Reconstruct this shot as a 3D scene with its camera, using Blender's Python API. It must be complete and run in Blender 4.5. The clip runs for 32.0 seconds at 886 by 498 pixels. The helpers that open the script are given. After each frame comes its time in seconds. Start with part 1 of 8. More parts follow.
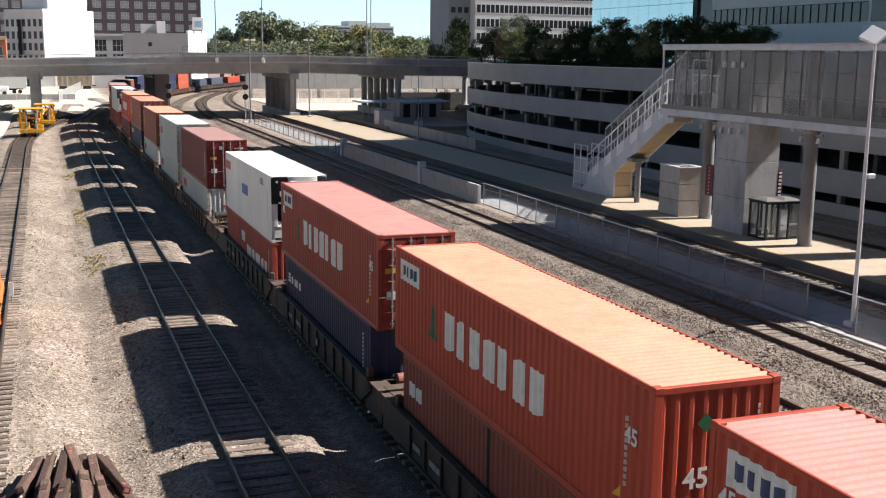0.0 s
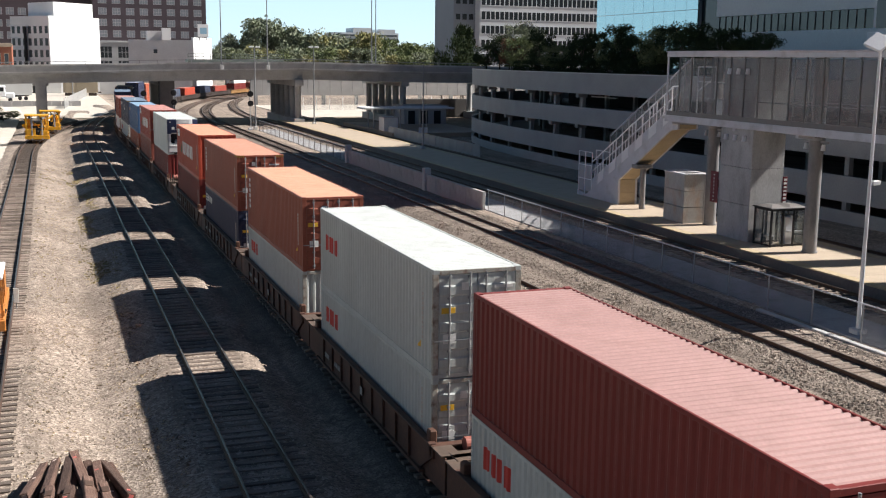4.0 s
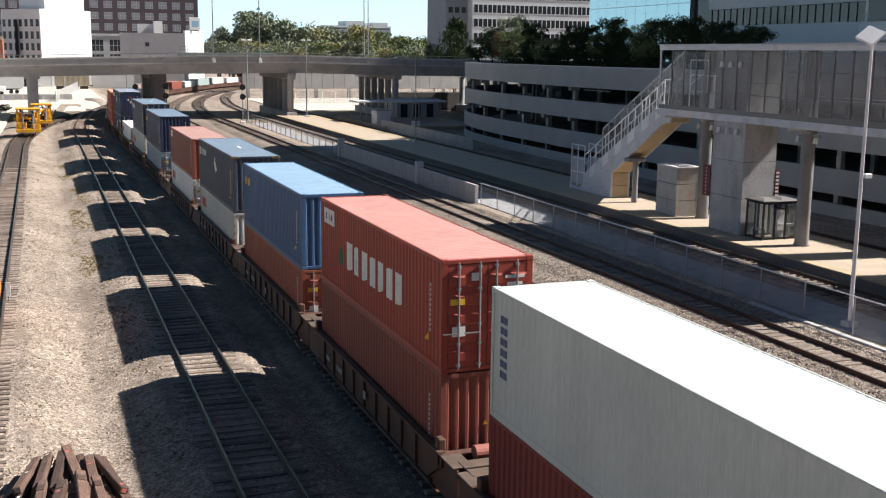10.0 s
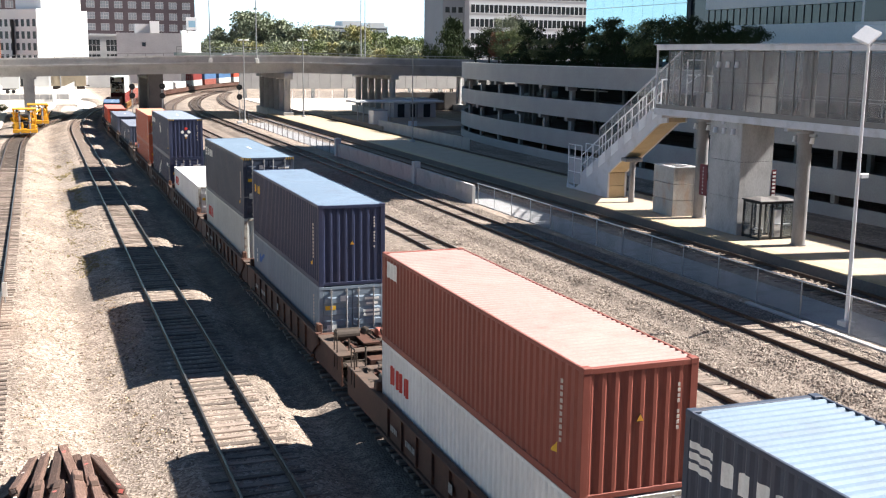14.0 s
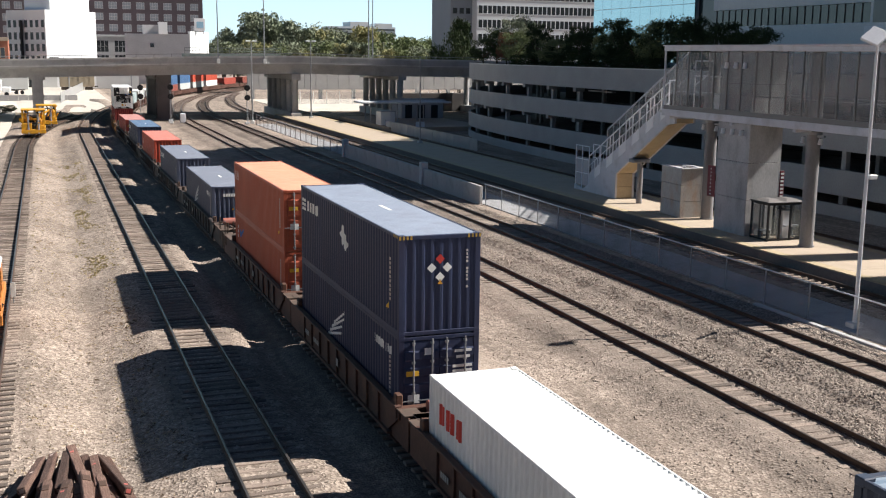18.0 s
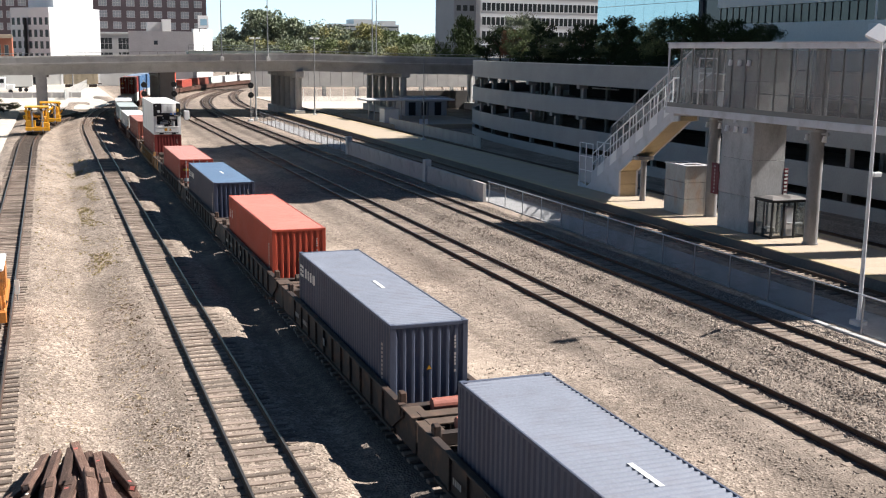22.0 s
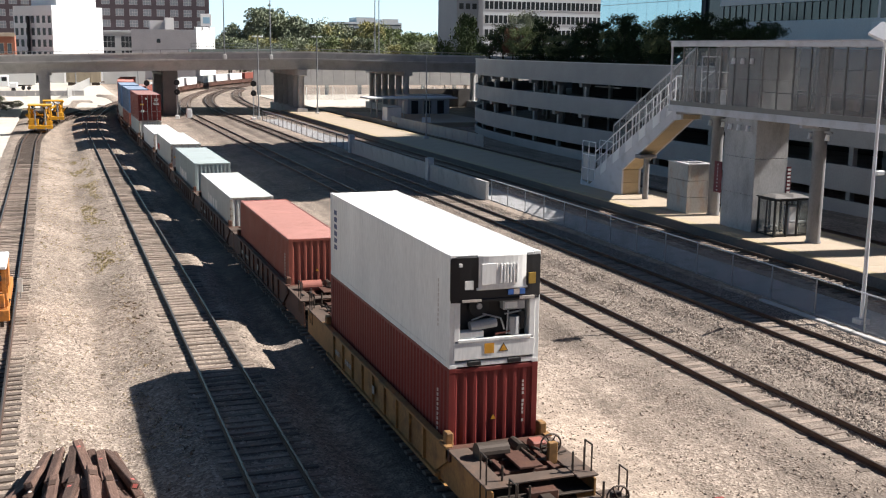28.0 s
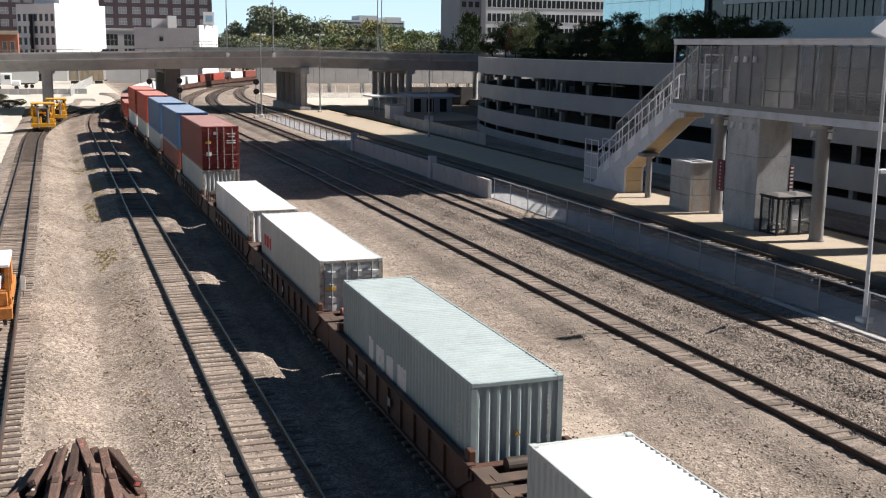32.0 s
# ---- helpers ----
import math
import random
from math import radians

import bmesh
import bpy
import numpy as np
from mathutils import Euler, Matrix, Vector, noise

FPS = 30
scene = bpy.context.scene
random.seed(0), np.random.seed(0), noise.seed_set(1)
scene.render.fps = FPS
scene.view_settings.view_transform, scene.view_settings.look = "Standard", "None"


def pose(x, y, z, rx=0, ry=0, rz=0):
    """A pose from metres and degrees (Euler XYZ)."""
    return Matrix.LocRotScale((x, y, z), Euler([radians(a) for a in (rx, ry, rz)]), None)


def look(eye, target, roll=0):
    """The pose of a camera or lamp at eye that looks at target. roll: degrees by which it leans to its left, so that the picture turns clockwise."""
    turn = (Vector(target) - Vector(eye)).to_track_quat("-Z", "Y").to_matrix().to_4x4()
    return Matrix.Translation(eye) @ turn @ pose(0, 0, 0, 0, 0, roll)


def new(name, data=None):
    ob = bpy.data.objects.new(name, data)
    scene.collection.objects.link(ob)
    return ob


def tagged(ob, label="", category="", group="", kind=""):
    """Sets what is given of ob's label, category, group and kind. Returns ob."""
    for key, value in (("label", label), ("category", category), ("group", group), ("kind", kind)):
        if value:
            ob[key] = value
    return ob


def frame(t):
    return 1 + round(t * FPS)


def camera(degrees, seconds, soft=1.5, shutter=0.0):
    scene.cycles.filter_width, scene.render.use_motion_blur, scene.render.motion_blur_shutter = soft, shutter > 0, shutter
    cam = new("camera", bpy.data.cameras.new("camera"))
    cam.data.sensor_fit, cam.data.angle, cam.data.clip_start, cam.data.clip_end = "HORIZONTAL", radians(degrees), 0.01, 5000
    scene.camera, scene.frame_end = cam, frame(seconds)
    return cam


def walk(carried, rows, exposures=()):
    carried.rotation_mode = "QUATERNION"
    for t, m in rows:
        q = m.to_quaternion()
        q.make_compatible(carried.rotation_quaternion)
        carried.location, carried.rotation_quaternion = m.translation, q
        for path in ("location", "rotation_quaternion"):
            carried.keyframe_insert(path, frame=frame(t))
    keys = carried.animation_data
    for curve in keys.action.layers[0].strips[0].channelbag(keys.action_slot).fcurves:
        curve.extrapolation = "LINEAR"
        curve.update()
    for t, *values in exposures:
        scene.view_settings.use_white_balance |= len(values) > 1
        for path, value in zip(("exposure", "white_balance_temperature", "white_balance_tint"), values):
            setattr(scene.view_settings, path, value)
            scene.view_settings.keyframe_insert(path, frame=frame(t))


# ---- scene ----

# Camera on a footbridge over the yard: one standpoint, small pans and tilts (seconds, heading right of +y, pitch).
EYE = (0.0, 0.0, 11.05)
PATH = [
    (0, 20.326, -10.3), (0.5, 20.373, -10.299), (1, 20.3, -10.114), (1.5, 20.183, -9.98), (2, 20.016, -9.844), (2.5, 19.854, -9.891),
    (3, 19.878, -9.891), (3.5, 19.947, -9.892), (5.5, 20.417, -10.209), (6, 20.416, -10.116), (6.5, 20.696, -10.067), (7, 20.741, -9.996),
    (7.5, 20.786, -9.834), (8, 20.787, -9.812), (8.5, 20.739, -9.881), (9, 20.601, -10.02), (9.5, 20.511, -10.159), (10, 20.467, -10.298),
    (10.5, 20.282, -10.347), (11, 20.327, -10.393), (11.5, 20.395, -10.254), (12, 20.556, -10.069), (12.5, 20.696, -10.067), (13, 20.65, -10.157),
    (13.5, 20.651, -10.251), (14, 20.629, -10.296), (14.5, 20.607, -10.434), (16.5, 20.562, -10.528), (17, 20.423, -10.483), (17.5, 20.304, -10.393),
    (18, 20.232, -10.256), (18.5, 20.278, -10.255), (19, 20.373, -10.299), (19.5, 20.374, -10.415), (20, 20.191, -10.623), (20.5, 20.095, -10.579),
    (21, 20.049, -10.488), (21.5, 20.048, -10.442), (22, 20.047, -10.396), (22.5, 20.048, -10.442), (23, 20.071, -10.488), (23.5, 20.003, -10.487),
    (24, 19.999, -10.465), (24.5, 19.906, -10.353), (25, 19.906, -10.352), (25.5, 19.998, -10.349), (27.5, 19.859, -10.489), (28, 19.908, -10.488),
    (28.5, 19.885, -10.488), (29, 19.813, -10.492), (29.5, 19.791, -10.538), (30, 19.814, -10.536), (30.5, 19.767, -10.445), (31, 19.813, -10.444),
    (31.5, 19.813, -10.492), (32, 19.769, -10.583),
]
# The film camera brightens and darkens its picture a little on the way (seconds, stops).
EXPOSURES = [(0, 0.95), (1, 0.95), (2, 0.91), (3, 0.77), (6, 1.05), (7, 1.17), (8, 1.07), (9, 0.95), (10, 0.95), (11, 1.21), (12, 1.41), (13, 1.49), (14, 1.56), (17, 1.29),
             (18, 0.85), (19, 1.47), (20, 1.25), (21, 1.03), (22, 1.05), (24, 1.00), (25, 0.95), (28, 0.97), (29, 0.84), (30, 0.85), (32, 0.73)]
cam = camera(44.68, 32.0, soft=1.15)


def gaze(yaw, pitch):
    a, b = radians(yaw), radians(pitch)
    way = Vector((math.sin(a) * math.cos(b), math.cos(a) * math.cos(b), math.sin(b)))
    return look(EYE, Vector(EYE) + way * 50, 0.648)


walk(cam, [(t, gaze(y, p)) for t, y, p in PATH], exposures=EXPOSURES)

# World and sun: clear morning sky, sun to the right and slightly ahead, about 40 degrees high.
SUN_WAY = Vector((6.96, -0.9, 6.6)).normalized()
world = bpy.data.worlds.new("world")
scene.world = world
world.use_nodes = True
sky = world.node_tree.nodes.new("ShaderNodeTexSky")
sky.sky_type = "NISHITA"
sky.sun_disc = False
sky.sun_elevation = math.asin(SUN_WAY.z)
sky.sun_rotation = math.atan2(SUN_WAY.x, SUN_WAY.y)
sky.air_density, sky.dust_density, sky.ozone_density = 1.0, 0.1, 8.0
background = world.node_tree.nodes["Background"]
background.inputs[1].default_value = 0.0228
world.node_tree.links.new(sky.outputs[0], background.inputs[0])
sun_data = bpy.data.lights.new("sun", "SUN")
sun_data.energy, sun_data.angle, sun_data.color = 5.0, radians(0.53), (1.0, 0.95, 0.90)
sun = new("sun", sun_data)
sun.matrix_world = look(SUN_WAY * 100, (0, 0, 0))


# Plain backdrop of pale morning sky, far behind everything.
def sky_backdrop():
    m = bpy.data.materials.new("pale_sky")
    m.use_nodes = True
    n, l = m.node_tree.nodes, m.node_tree.links
    n.remove(n["Principled BSDF"])
    em, tc, sep, ramp = n.new("ShaderNodeEmission"), n.new("ShaderNodeTexCoord"), n.new("ShaderNodeSeparateXYZ"), n.new("ShaderNodeValToRGB")
    l.new(tc.outputs["Generated"], sep.inputs[0])
    l.new(sep.outputs["Z"], ramp.inputs[0])
    ramp.color_ramp.elements[0].position, ramp.color_ramp.elements[0].color = 0.0, (0.72, 0.90, 0.99, 1)
    ramp.color_ramp.elements[1].position, ramp.color_ramp.elements[1].color = 0.32, (0.46, 0.74, 0.92, 1)
    l.new(ramp.outputs[0], em.inputs[0])
    em.inputs[1].default_value = 0.68
    l.new(em.outputs[0], n["Material Output"].inputs[0])
    me = bpy.data.meshes.new("backdrop")
    verts, faces = [], []
    for i in range(25):
        a = radians(-60 + 6 * i)
        verts += [(2400 * math.sin(a), 2400 * math.cos(a), -20), (2400 * math.sin(a), 2400 * math.cos(a), 900)]
        if i:
            faces.append((2 * i - 2, 2 * i, 2 * i + 1, 2 * i - 1))
    me.from_pydata(verts, [], faces)
    me.materials.append(m)
    tagged(new("backdrop", me), "pale blue morning sky", "sky", kind="structure")


sky_backdrop()


# Materials
def material(name, colour, rough=0.7, metal=0.0, vary=0.25, scale=2.0, fine=30.0, bump=0.15, bump_scale=None,
             tint=None, tint_amount=0.0, per_object=0.0, spec=0.4, stretch=(1, 1, 1), coords="Object"):
    """A weathered surface: base colour broken up by coarse stains and fine grain, with relief."""
    m = bpy.data.materials.new(name)
    m.use_nodes = True
    n, l = m.node_tree.nodes, m.node_tree.links
    b = n["Principled BSDF"]
    b.inputs["Roughness"].default_value = rough
    b.inputs["Metallic"].default_value = metal
    b.inputs["Specular IOR Level"].default_value = spec
    tc = n.new("ShaderNodeTexCoord")
    mp = n.new("ShaderNodeMapping")
    mp.inputs["Scale"].default_value = stretch
    l.new(tc.outputs[coords], mp.inputs["Vector"])
    coarse, grain = n.new("ShaderNodeTexNoise"), n.new("ShaderNodeTexNoise")
    for tex, s, d in ((coarse, scale, 5.0), (grain, fine, 3.0)):
        tex.inputs["Scale"].default_value = s
        tex.inputs["Detail"].default_value = d
        l.new(mp.outputs[0], tex.inputs["Vector"])
    add = n.new("ShaderNodeMath")
    add.operation = "ADD"
    l.new(coarse.outputs[0], add.inputs[0])
    l.new(grain.outputs[0], add.inputs[1])
    mr = n.new("ShaderNodeMapRange")
    mr.inputs["From Min"].default_value, mr.inputs["From Max"].default_value = 0.6, 1.4
    mr.inputs["To Min"].default_value, mr.inputs["To Max"].default_value = 1 - vary, 1 + vary
    l.new(add.outputs[0], mr.inputs["Value"])
    value = mr.outputs[0]
    if per_object:
        info = n.new("ShaderNodeObjectInfo")
        mr2 = n.new("ShaderNodeMapRange")
        mr2.inputs["To Min"].default_value, mr2.inputs["To Max"].default_value = 1 - per_object, 1 + per_object
        l.new(info.outputs["Random"], mr2.inputs["Value"])
        mul = n.new("ShaderNodeMath")
        mul.operation = "MULTIPLY"
        l.new(value, mul.inputs[0])
        l.new(mr2.outputs[0], mul.inputs[1])
        value = mul.outputs[0]
    mix = n.new("ShaderNodeVectorMath")
    mix.operation = "SCALE"
    base = n.new("ShaderNodeRGB")
    base.outputs[0].default_value = (*colour, 1)
    colour_out = base.outputs[0]
    if tint:
        cr = n.new("ShaderNodeMapRange")
        cr.inputs["From Min"].default_value, cr.inputs["From Max"].default_value = 0.5, 0.72
        cr.inputs["To Max"].default_value = tint_amount
        patch = n.new("ShaderNodeTexNoise")
        patch.inputs["Scale"].default_value, patch.inputs["Detail"].default_value = scale * 1.7, 6.0
        l.new(mp.outputs[0], patch.inputs["Vector"])
        l.new(patch.outputs[0], cr.inputs["Value"])
        mx = n.new("ShaderNodeMix")
        mx.data_type = "RGBA"
        l.new(cr.outputs[0], mx.inputs["Factor"])
        l.new(base.outputs[0], mx.inputs["A"])
        mx.inputs["B"].default_value = (*tint, 1)
        colour_out = mx.outputs["Result"]
    l.new(colour_out, mix.inputs[0])
    l.new(value, mix.inputs["Scale"])
    l.new(mix.outputs[0], b.inputs["Base Color"])
    if bump:
        bp = n.new("ShaderNodeBump")
        bp.inputs["Strength"].default_value = bump
        bp.inputs["Distance"].default_value = 0.02
        l.new(grain.outputs[0], bp.inputs["Height"])
        l.new(bp.outputs[0], b.inputs["Normal"])
    return m


def glass(name, colour, rough=0.05, mirror=0.6):
    """Tinted reflecting window glass of a facade."""
    m = bpy.data.materials.new(name)
    m.use_nodes = True
    n, l = m.node_tree.nodes, m.node_tree.links
    b = n["Principled BSDF"]
    b.inputs["Base Color"].default_value = (*colour, 1)
    b.inputs["Roughness"].default_value = rough
    b.inputs["Metallic"].default_value = mirror
    tc, tex, bp = n.new("ShaderNodeTexCoord"), n.new("ShaderNodeTexNoise"), n.new("ShaderNodeBump")
    tex.inputs["Scale"].default_value = 0.35
    bp.inputs["Strength"].default_value = 0.03
    l.new(tc.outputs["Object"], tex.inputs["Vector"])
    l.new(tex.outputs[0], bp.inputs["Height"])
    l.new(bp.outputs[0], b.inputs["Normal"])
    return m


def mesh_glass(name, colour, clear, glow_through=False):
    """Dusty screen or glazing that lets part of the view through."""
    m = bpy.data.materials.new(name)
    m.use_nodes = True
    n, l = m.node_tree.nodes, m.node_tree.links
    b = n["Principled BSDF"]
    b.inputs["Base Color"].default_value = (*colour, 1)
    b.inputs["Roughness"].default_value = 0.35
    tr, mix = n.new("ShaderNodeBsdfTransparent"), n.new("ShaderNodeMixShader")
    tc, tex, mr = n.new("ShaderNodeTexCoord"), n.new("ShaderNodeTexNoise"), n.new("ShaderNodeMapRange")
    tex.inputs["Scale"].default_value = 0.6
    mr.inputs["To Min"].default_value, mr.inputs["To Max"].default_value = clear - 0.12, clear + 0.12
    l.new(tc.outputs["Object"], tex.inputs["Vector"])
    l.new(tex.outputs[0], mr.inputs["Value"])
    front = b.outputs[0]
    if glow_through:
        thin, both = n.new("ShaderNodeBsdfTranslucent"), n.new("ShaderNodeMixShader")
        thin.inputs[0].default_value = (*colour, 1)
        l.new(front, both.inputs[1])
        l.new(thin.outputs[0], both.inputs[2])
        front = both.outputs[0]
    l.new(mr.outputs[0], mix.inputs[0])
    l.new(front, mix.inputs[1])
    l.new(tr.outputs[0], mix.inputs[2])
    l.new(mix.outputs[0], n["Material Output"].inputs[0])
    return m


M = {}
M["steel"] = material("worn_steel", (0.10, 0.085, 0.075), 0.45, 0.6, 0.2, 3, 40)
M["rail_side"] = material("rusty_rail", (0.085, 0.05, 0.035), 0.75, 0.1, 0.3, 3, 40)
M["tie"] = material("old_timber", (0.215, 0.17, 0.14), 0.9, 0, 0.4, 3, 25, 0.4, per_object=0.45, stretch=(1, 6, 6))
M["concrete"] = material("concrete", (0.60, 0.60, 0.59), 0.85, 0, 0.16, 0.6, 14, 0.2, tint=(0.36, 0.35, 0.33), tint_amount=0.6)
M["garage_concrete"] = material("garage_concrete", (0.35, 0.345, 0.345), 0.85, 0, 0.14, 0.4, 9, 0.15, tint=(0.38, 0.38, 0.38), tint_amount=0.6)
M["overpass_concrete"] = material("overpass_concrete", (0.43, 0.43, 0.425), 0.85, 0, 0.2, 0.3, 6, 0.2, tint=(0.28, 0.275, 0.27), tint_amount=0.6)
M["wall_concrete"] = material("wall_concrete", (0.46, 0.455, 0.45), 0.85, 0, 0.2, 0.5, 12, 0.2, tint=(0.29, 0.28, 0.27), tint_amount=0.7)
M["dark_post"] = material("bronze_post", (0.17, 0.155, 0.15), 0.5, 0.3, 0.12, 2, 30, 0.05)
# Dark grey; on pier, under-bridge wall and platform face it paints their shade.
M["dark_pier"] = material("dark_shaded_concrete", (0.15, 0.14, 0.135), 0.85, 0, 0.25, 0.4, 7, 0.2)
M["stained_concrete"] = material("rust_stained_concrete", (0.45, 0.44, 0.42), 0.85, 0, 0.18, 0.7, 12, 0.2, tint=(0.42, 0.25, 0.14), tint_amount=0.7, stretch=(1, 1, 0.5))
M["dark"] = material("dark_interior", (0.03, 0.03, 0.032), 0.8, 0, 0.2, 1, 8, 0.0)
M["platform"] = material("platform_paving", (0.43, 0.35, 0.265), 0.85, 0, 0.14, 0.8, 12, 0.2)
M["yellow_edge"] = material("tactile_strip", (0.43, 0.345, 0.22), 0.75, 0, 0.2, 2, 30, 0.3)
M["galvanised"] = material("galvanised_steel", (0.34, 0.35, 0.36), 0.45, 0.5, 0.12, 2, 30, 0.05)
M["light_paint"] = material("pale_grey_paint", (0.70, 0.71, 0.72), 0.55, 0, 0.08, 1, 20, 0.05)
M["black_metal"] = material("black_metal", (0.02, 0.02, 0.022), 0.5, 0.3, 0.2, 3, 30, 0.05)
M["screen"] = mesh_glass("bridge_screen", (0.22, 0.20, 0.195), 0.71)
M["pane"] = mesh_glass("shelter_glass", (0.25, 0.28, 0.28), 0.75)
M["white_wall"] = material("white_wall", (0.86, 0.87, 0.88), 0.8, 0, 0.05, 0.2, 4, 0.05)
M["brown_brick"] = material("brown_brick", (0.10, 0.078, 0.088), 0.85, 0, 0.2, 0.3, 8, 0.1)
M["red_brick"] = material("red_brick", (0.34, 0.13, 0.08), 0.85, 0, 0.2, 0.3, 8, 0.1)
M["grey_wall"] = material("grey_wall", (0.40, 0.41, 0.42), 0.85, 0, 0.1, 0.2, 4, 0.05)
M["window"] = glass("window_glass", (0.10, 0.12, 0.14), 0.08, 0.3)
M["tower_glass"] = glass("tower_glass", (0.40, 0.56, 0.60), 0.03, 0.92)
M["window_dark"] = glass("dark_window", (0.03, 0.035, 0.04), 0.08, 0.2)
M["chain_link"] = mesh_glass("chain_link", (0.30, 0.31, 0.33), 0.86)
M["rail_pale"] = material("pale_galvanised_rail", (0.62, 0.63, 0.66), 0.5, 0.2, 0.1, 1, 20, 0.03)
M["apron_concrete"] = material("apron_concrete", (0.36, 0.36, 0.365), 0.9, 0, 0.2, 0.5, 12, 0.2, tint=(0.25, 0.245, 0.24), tint_amount=0.7)
M["bridge_paint"] = material("bridge_grey_paint", (0.58, 0.58, 0.62), 0.55, 0, 0.1, 0.8, 16, 0.04, tint=(0.40, 0.39, 0.40), tint_amount=0.6)
M["column_concrete"] = material("column_concrete", (0.25, 0.245, 0.25), 0.85, 0, 0.16, 0.9, 14, 0.15, tint=(0.17, 0.165, 0.165), tint_amount=0.6, stretch=(1, 1, 0.4))
M["tower_panel"] = material("tower_panel_concrete", (0.46, 0.46, 0.46), 0.85, 0, 0.2, 0.8, 13, 0.25, tint=(0.30, 0.295, 0.29), tint_amount=0.8, stretch=(1, 1, 0.5))
M["sign_red"] = material("dark_red_sign", (0.16, 0.02, 0.03), 0.6, 0, 0.15, 2, 20, 0.0)
M["rail_white"] = material("white_rail_paint", (0.80, 0.80, 0.82), 0.5, 0, 0.08, 1, 20, 0.03)
M["stair_soffit"] = material("sandy_concrete", (0.52, 0.41, 0.26), 0.85, 0, 0.14, 0.8, 14, 0.15, tint=(0.40, 0.31, 0.20), tint_amount=0.5)
M["end_mesh"] = mesh_glass("stair_mesh", (0.55, 0.56, 0.60), 0.35)
M["bark"] = material("bark", (0.09, 0.07, 0.05), 0.9, 0, 0.3, 2, 12, 0.4)


def gravel(name, a, b, c, size=14.0):
    """Crushed stone: many small stones of three tones, coarse drifts of dust and weeds."""
    m = bpy.data.materials.new(name)
    m.use_nodes = True
    n, l = m.node_tree.nodes, m.node_tree.links
    bs = n["Principled BSDF"]
    bs.inputs["Roughness"].default_value = 0.95
    bs.inputs["Specular IOR Level"].default_value = 0.2
    tc = n.new("ShaderNodeTexCoord")
    vor, noi, drift = n.new("ShaderNodeTexVoronoi"), n.new("ShaderNodeTexNoise"), n.new("ShaderNodeTexNoise")
    vor.inputs["Scale"].default_value = size
    noi.inputs["Scale"].default_value, noi.inputs["Detail"].default_value = 2.6, 9.0
    drift.inputs["Scale"].default_value, drift.inputs["Detail"].default_value = 0.22, 6.0
    for tex in (vor, noi, drift):
        l.new(tc.outputs["Object"], tex.inputs["Vector"])
    sep = n.new("ShaderNodeSeparateColor")
    l.new(vor.outputs["Color"], sep.inputs[0])
    ramp = n.new("ShaderNodeValToRGB")
    for e, (pos, col) in zip((ramp.color_ramp.elements[0], ramp.color_ramp.elements[1]), ((0.0, a), (1.0, c))):
        e.position, e.color = pos, (*col, 1)
    mid = ramp.color_ramp.elements.new(0.5)
    mid.color = (*b, 1)
    l.new(sep.outputs[0], ramp.inputs[0])
    add = n.new("ShaderNodeMath")
    add.operation = "ADD"
    l.new(noi.outputs[0], add.inputs[0])
    l.new(drift.outputs[0], add.inputs[1])
    mr = n.new("ShaderNodeMapRange")
    mr.inputs["From Min"].default_value, mr.inputs["From Max"].default_value = 0.65, 1.35
    mr.inputs["To Min"].default_value, mr.inputs["To Max"].default_value = 0.60, 1.40
    l.new(add.outputs[0], mr.inputs["Value"])
    mp, streak, sr, soil = n.new("ShaderNodeMapping"), n.new("ShaderNodeTexNoise"), n.new("ShaderNodeMapRange"), n.new("ShaderNodeMix")
    mp.inputs["Scale"].default_value = (0.9, 0.12, 1)
    streak.inputs["Scale"].default_value, streak.inputs["Detail"].default_value = 1.0, 7.0
    sr.inputs["From Min"].default_value, sr.inputs["From Max"].default_value, sr.inputs["To Max"].default_value = 0.50, 0.70, 0.75
    soil.data_type = "RGBA"
    soil.inputs["B"].default_value = (*(0.62 * v for v in b), 1)
    l.new(tc.outputs["Object"], mp.inputs["Vector"])
    l.new(mp.outputs[0], streak.inputs["Vector"])
    l.new(streak.outputs[0], sr.inputs["Value"])
    l.new(sr.outputs[0], soil.inputs["Factor"])
    l.new(ramp.outputs[0], soil.inputs["A"])
    # pale dust drifted along the main track, darker stones under it
    sep_x, wobble = n.new("ShaderNodeSeparateXYZ"), n.new("ShaderNodeMath")
    l.new(tc.outputs["Object"], sep_x.inputs[0])
    wobble.operation = "MULTIPLY_ADD"
    wobble.inputs[1].default_value = 3.0
    l.new(streak.outputs[0], wobble.inputs[0])
    l.new(sep_x.outputs["X"], wobble.inputs[2])
    ground = soil.outputs["Result"]
    for centre, wide, tone, amount in ((15.6, 2.3, (0.47, 0.385, 0.31), 0.55), (11.2, 2.6, (0.085, 0.075, 0.07), 0.7), (24.8, 7.6, (0.185, 0.152, 0.128), 0.66)):
        off, away, fade, mix_ = n.new("ShaderNodeMath"), n.new("ShaderNodeMath"), n.new("ShaderNodeMapRange"), n.new("ShaderNodeMix")
        off.operation, away.operation = "SUBTRACT", "ABSOLUTE"
        off.inputs[1].default_value = centre
        fade.interpolation_type = "SMOOTHSTEP"
        fade.inputs["From Min"].default_value, fade.inputs["From Max"].default_value = wide, wide * 0.35
        fade.inputs["To Max"].default_value = amount
        mix_.data_type = "RGBA"
        mix_.inputs["B"].default_value = (*tone, 1)
        l.new(wobble.outputs[0], off.inputs[0])
        l.new(off.outputs[0], away.inputs[0])
        l.new(away.outputs[0], fade.inputs["Value"])
        l.new(fade.outputs[0], mix_.inputs["Factor"])
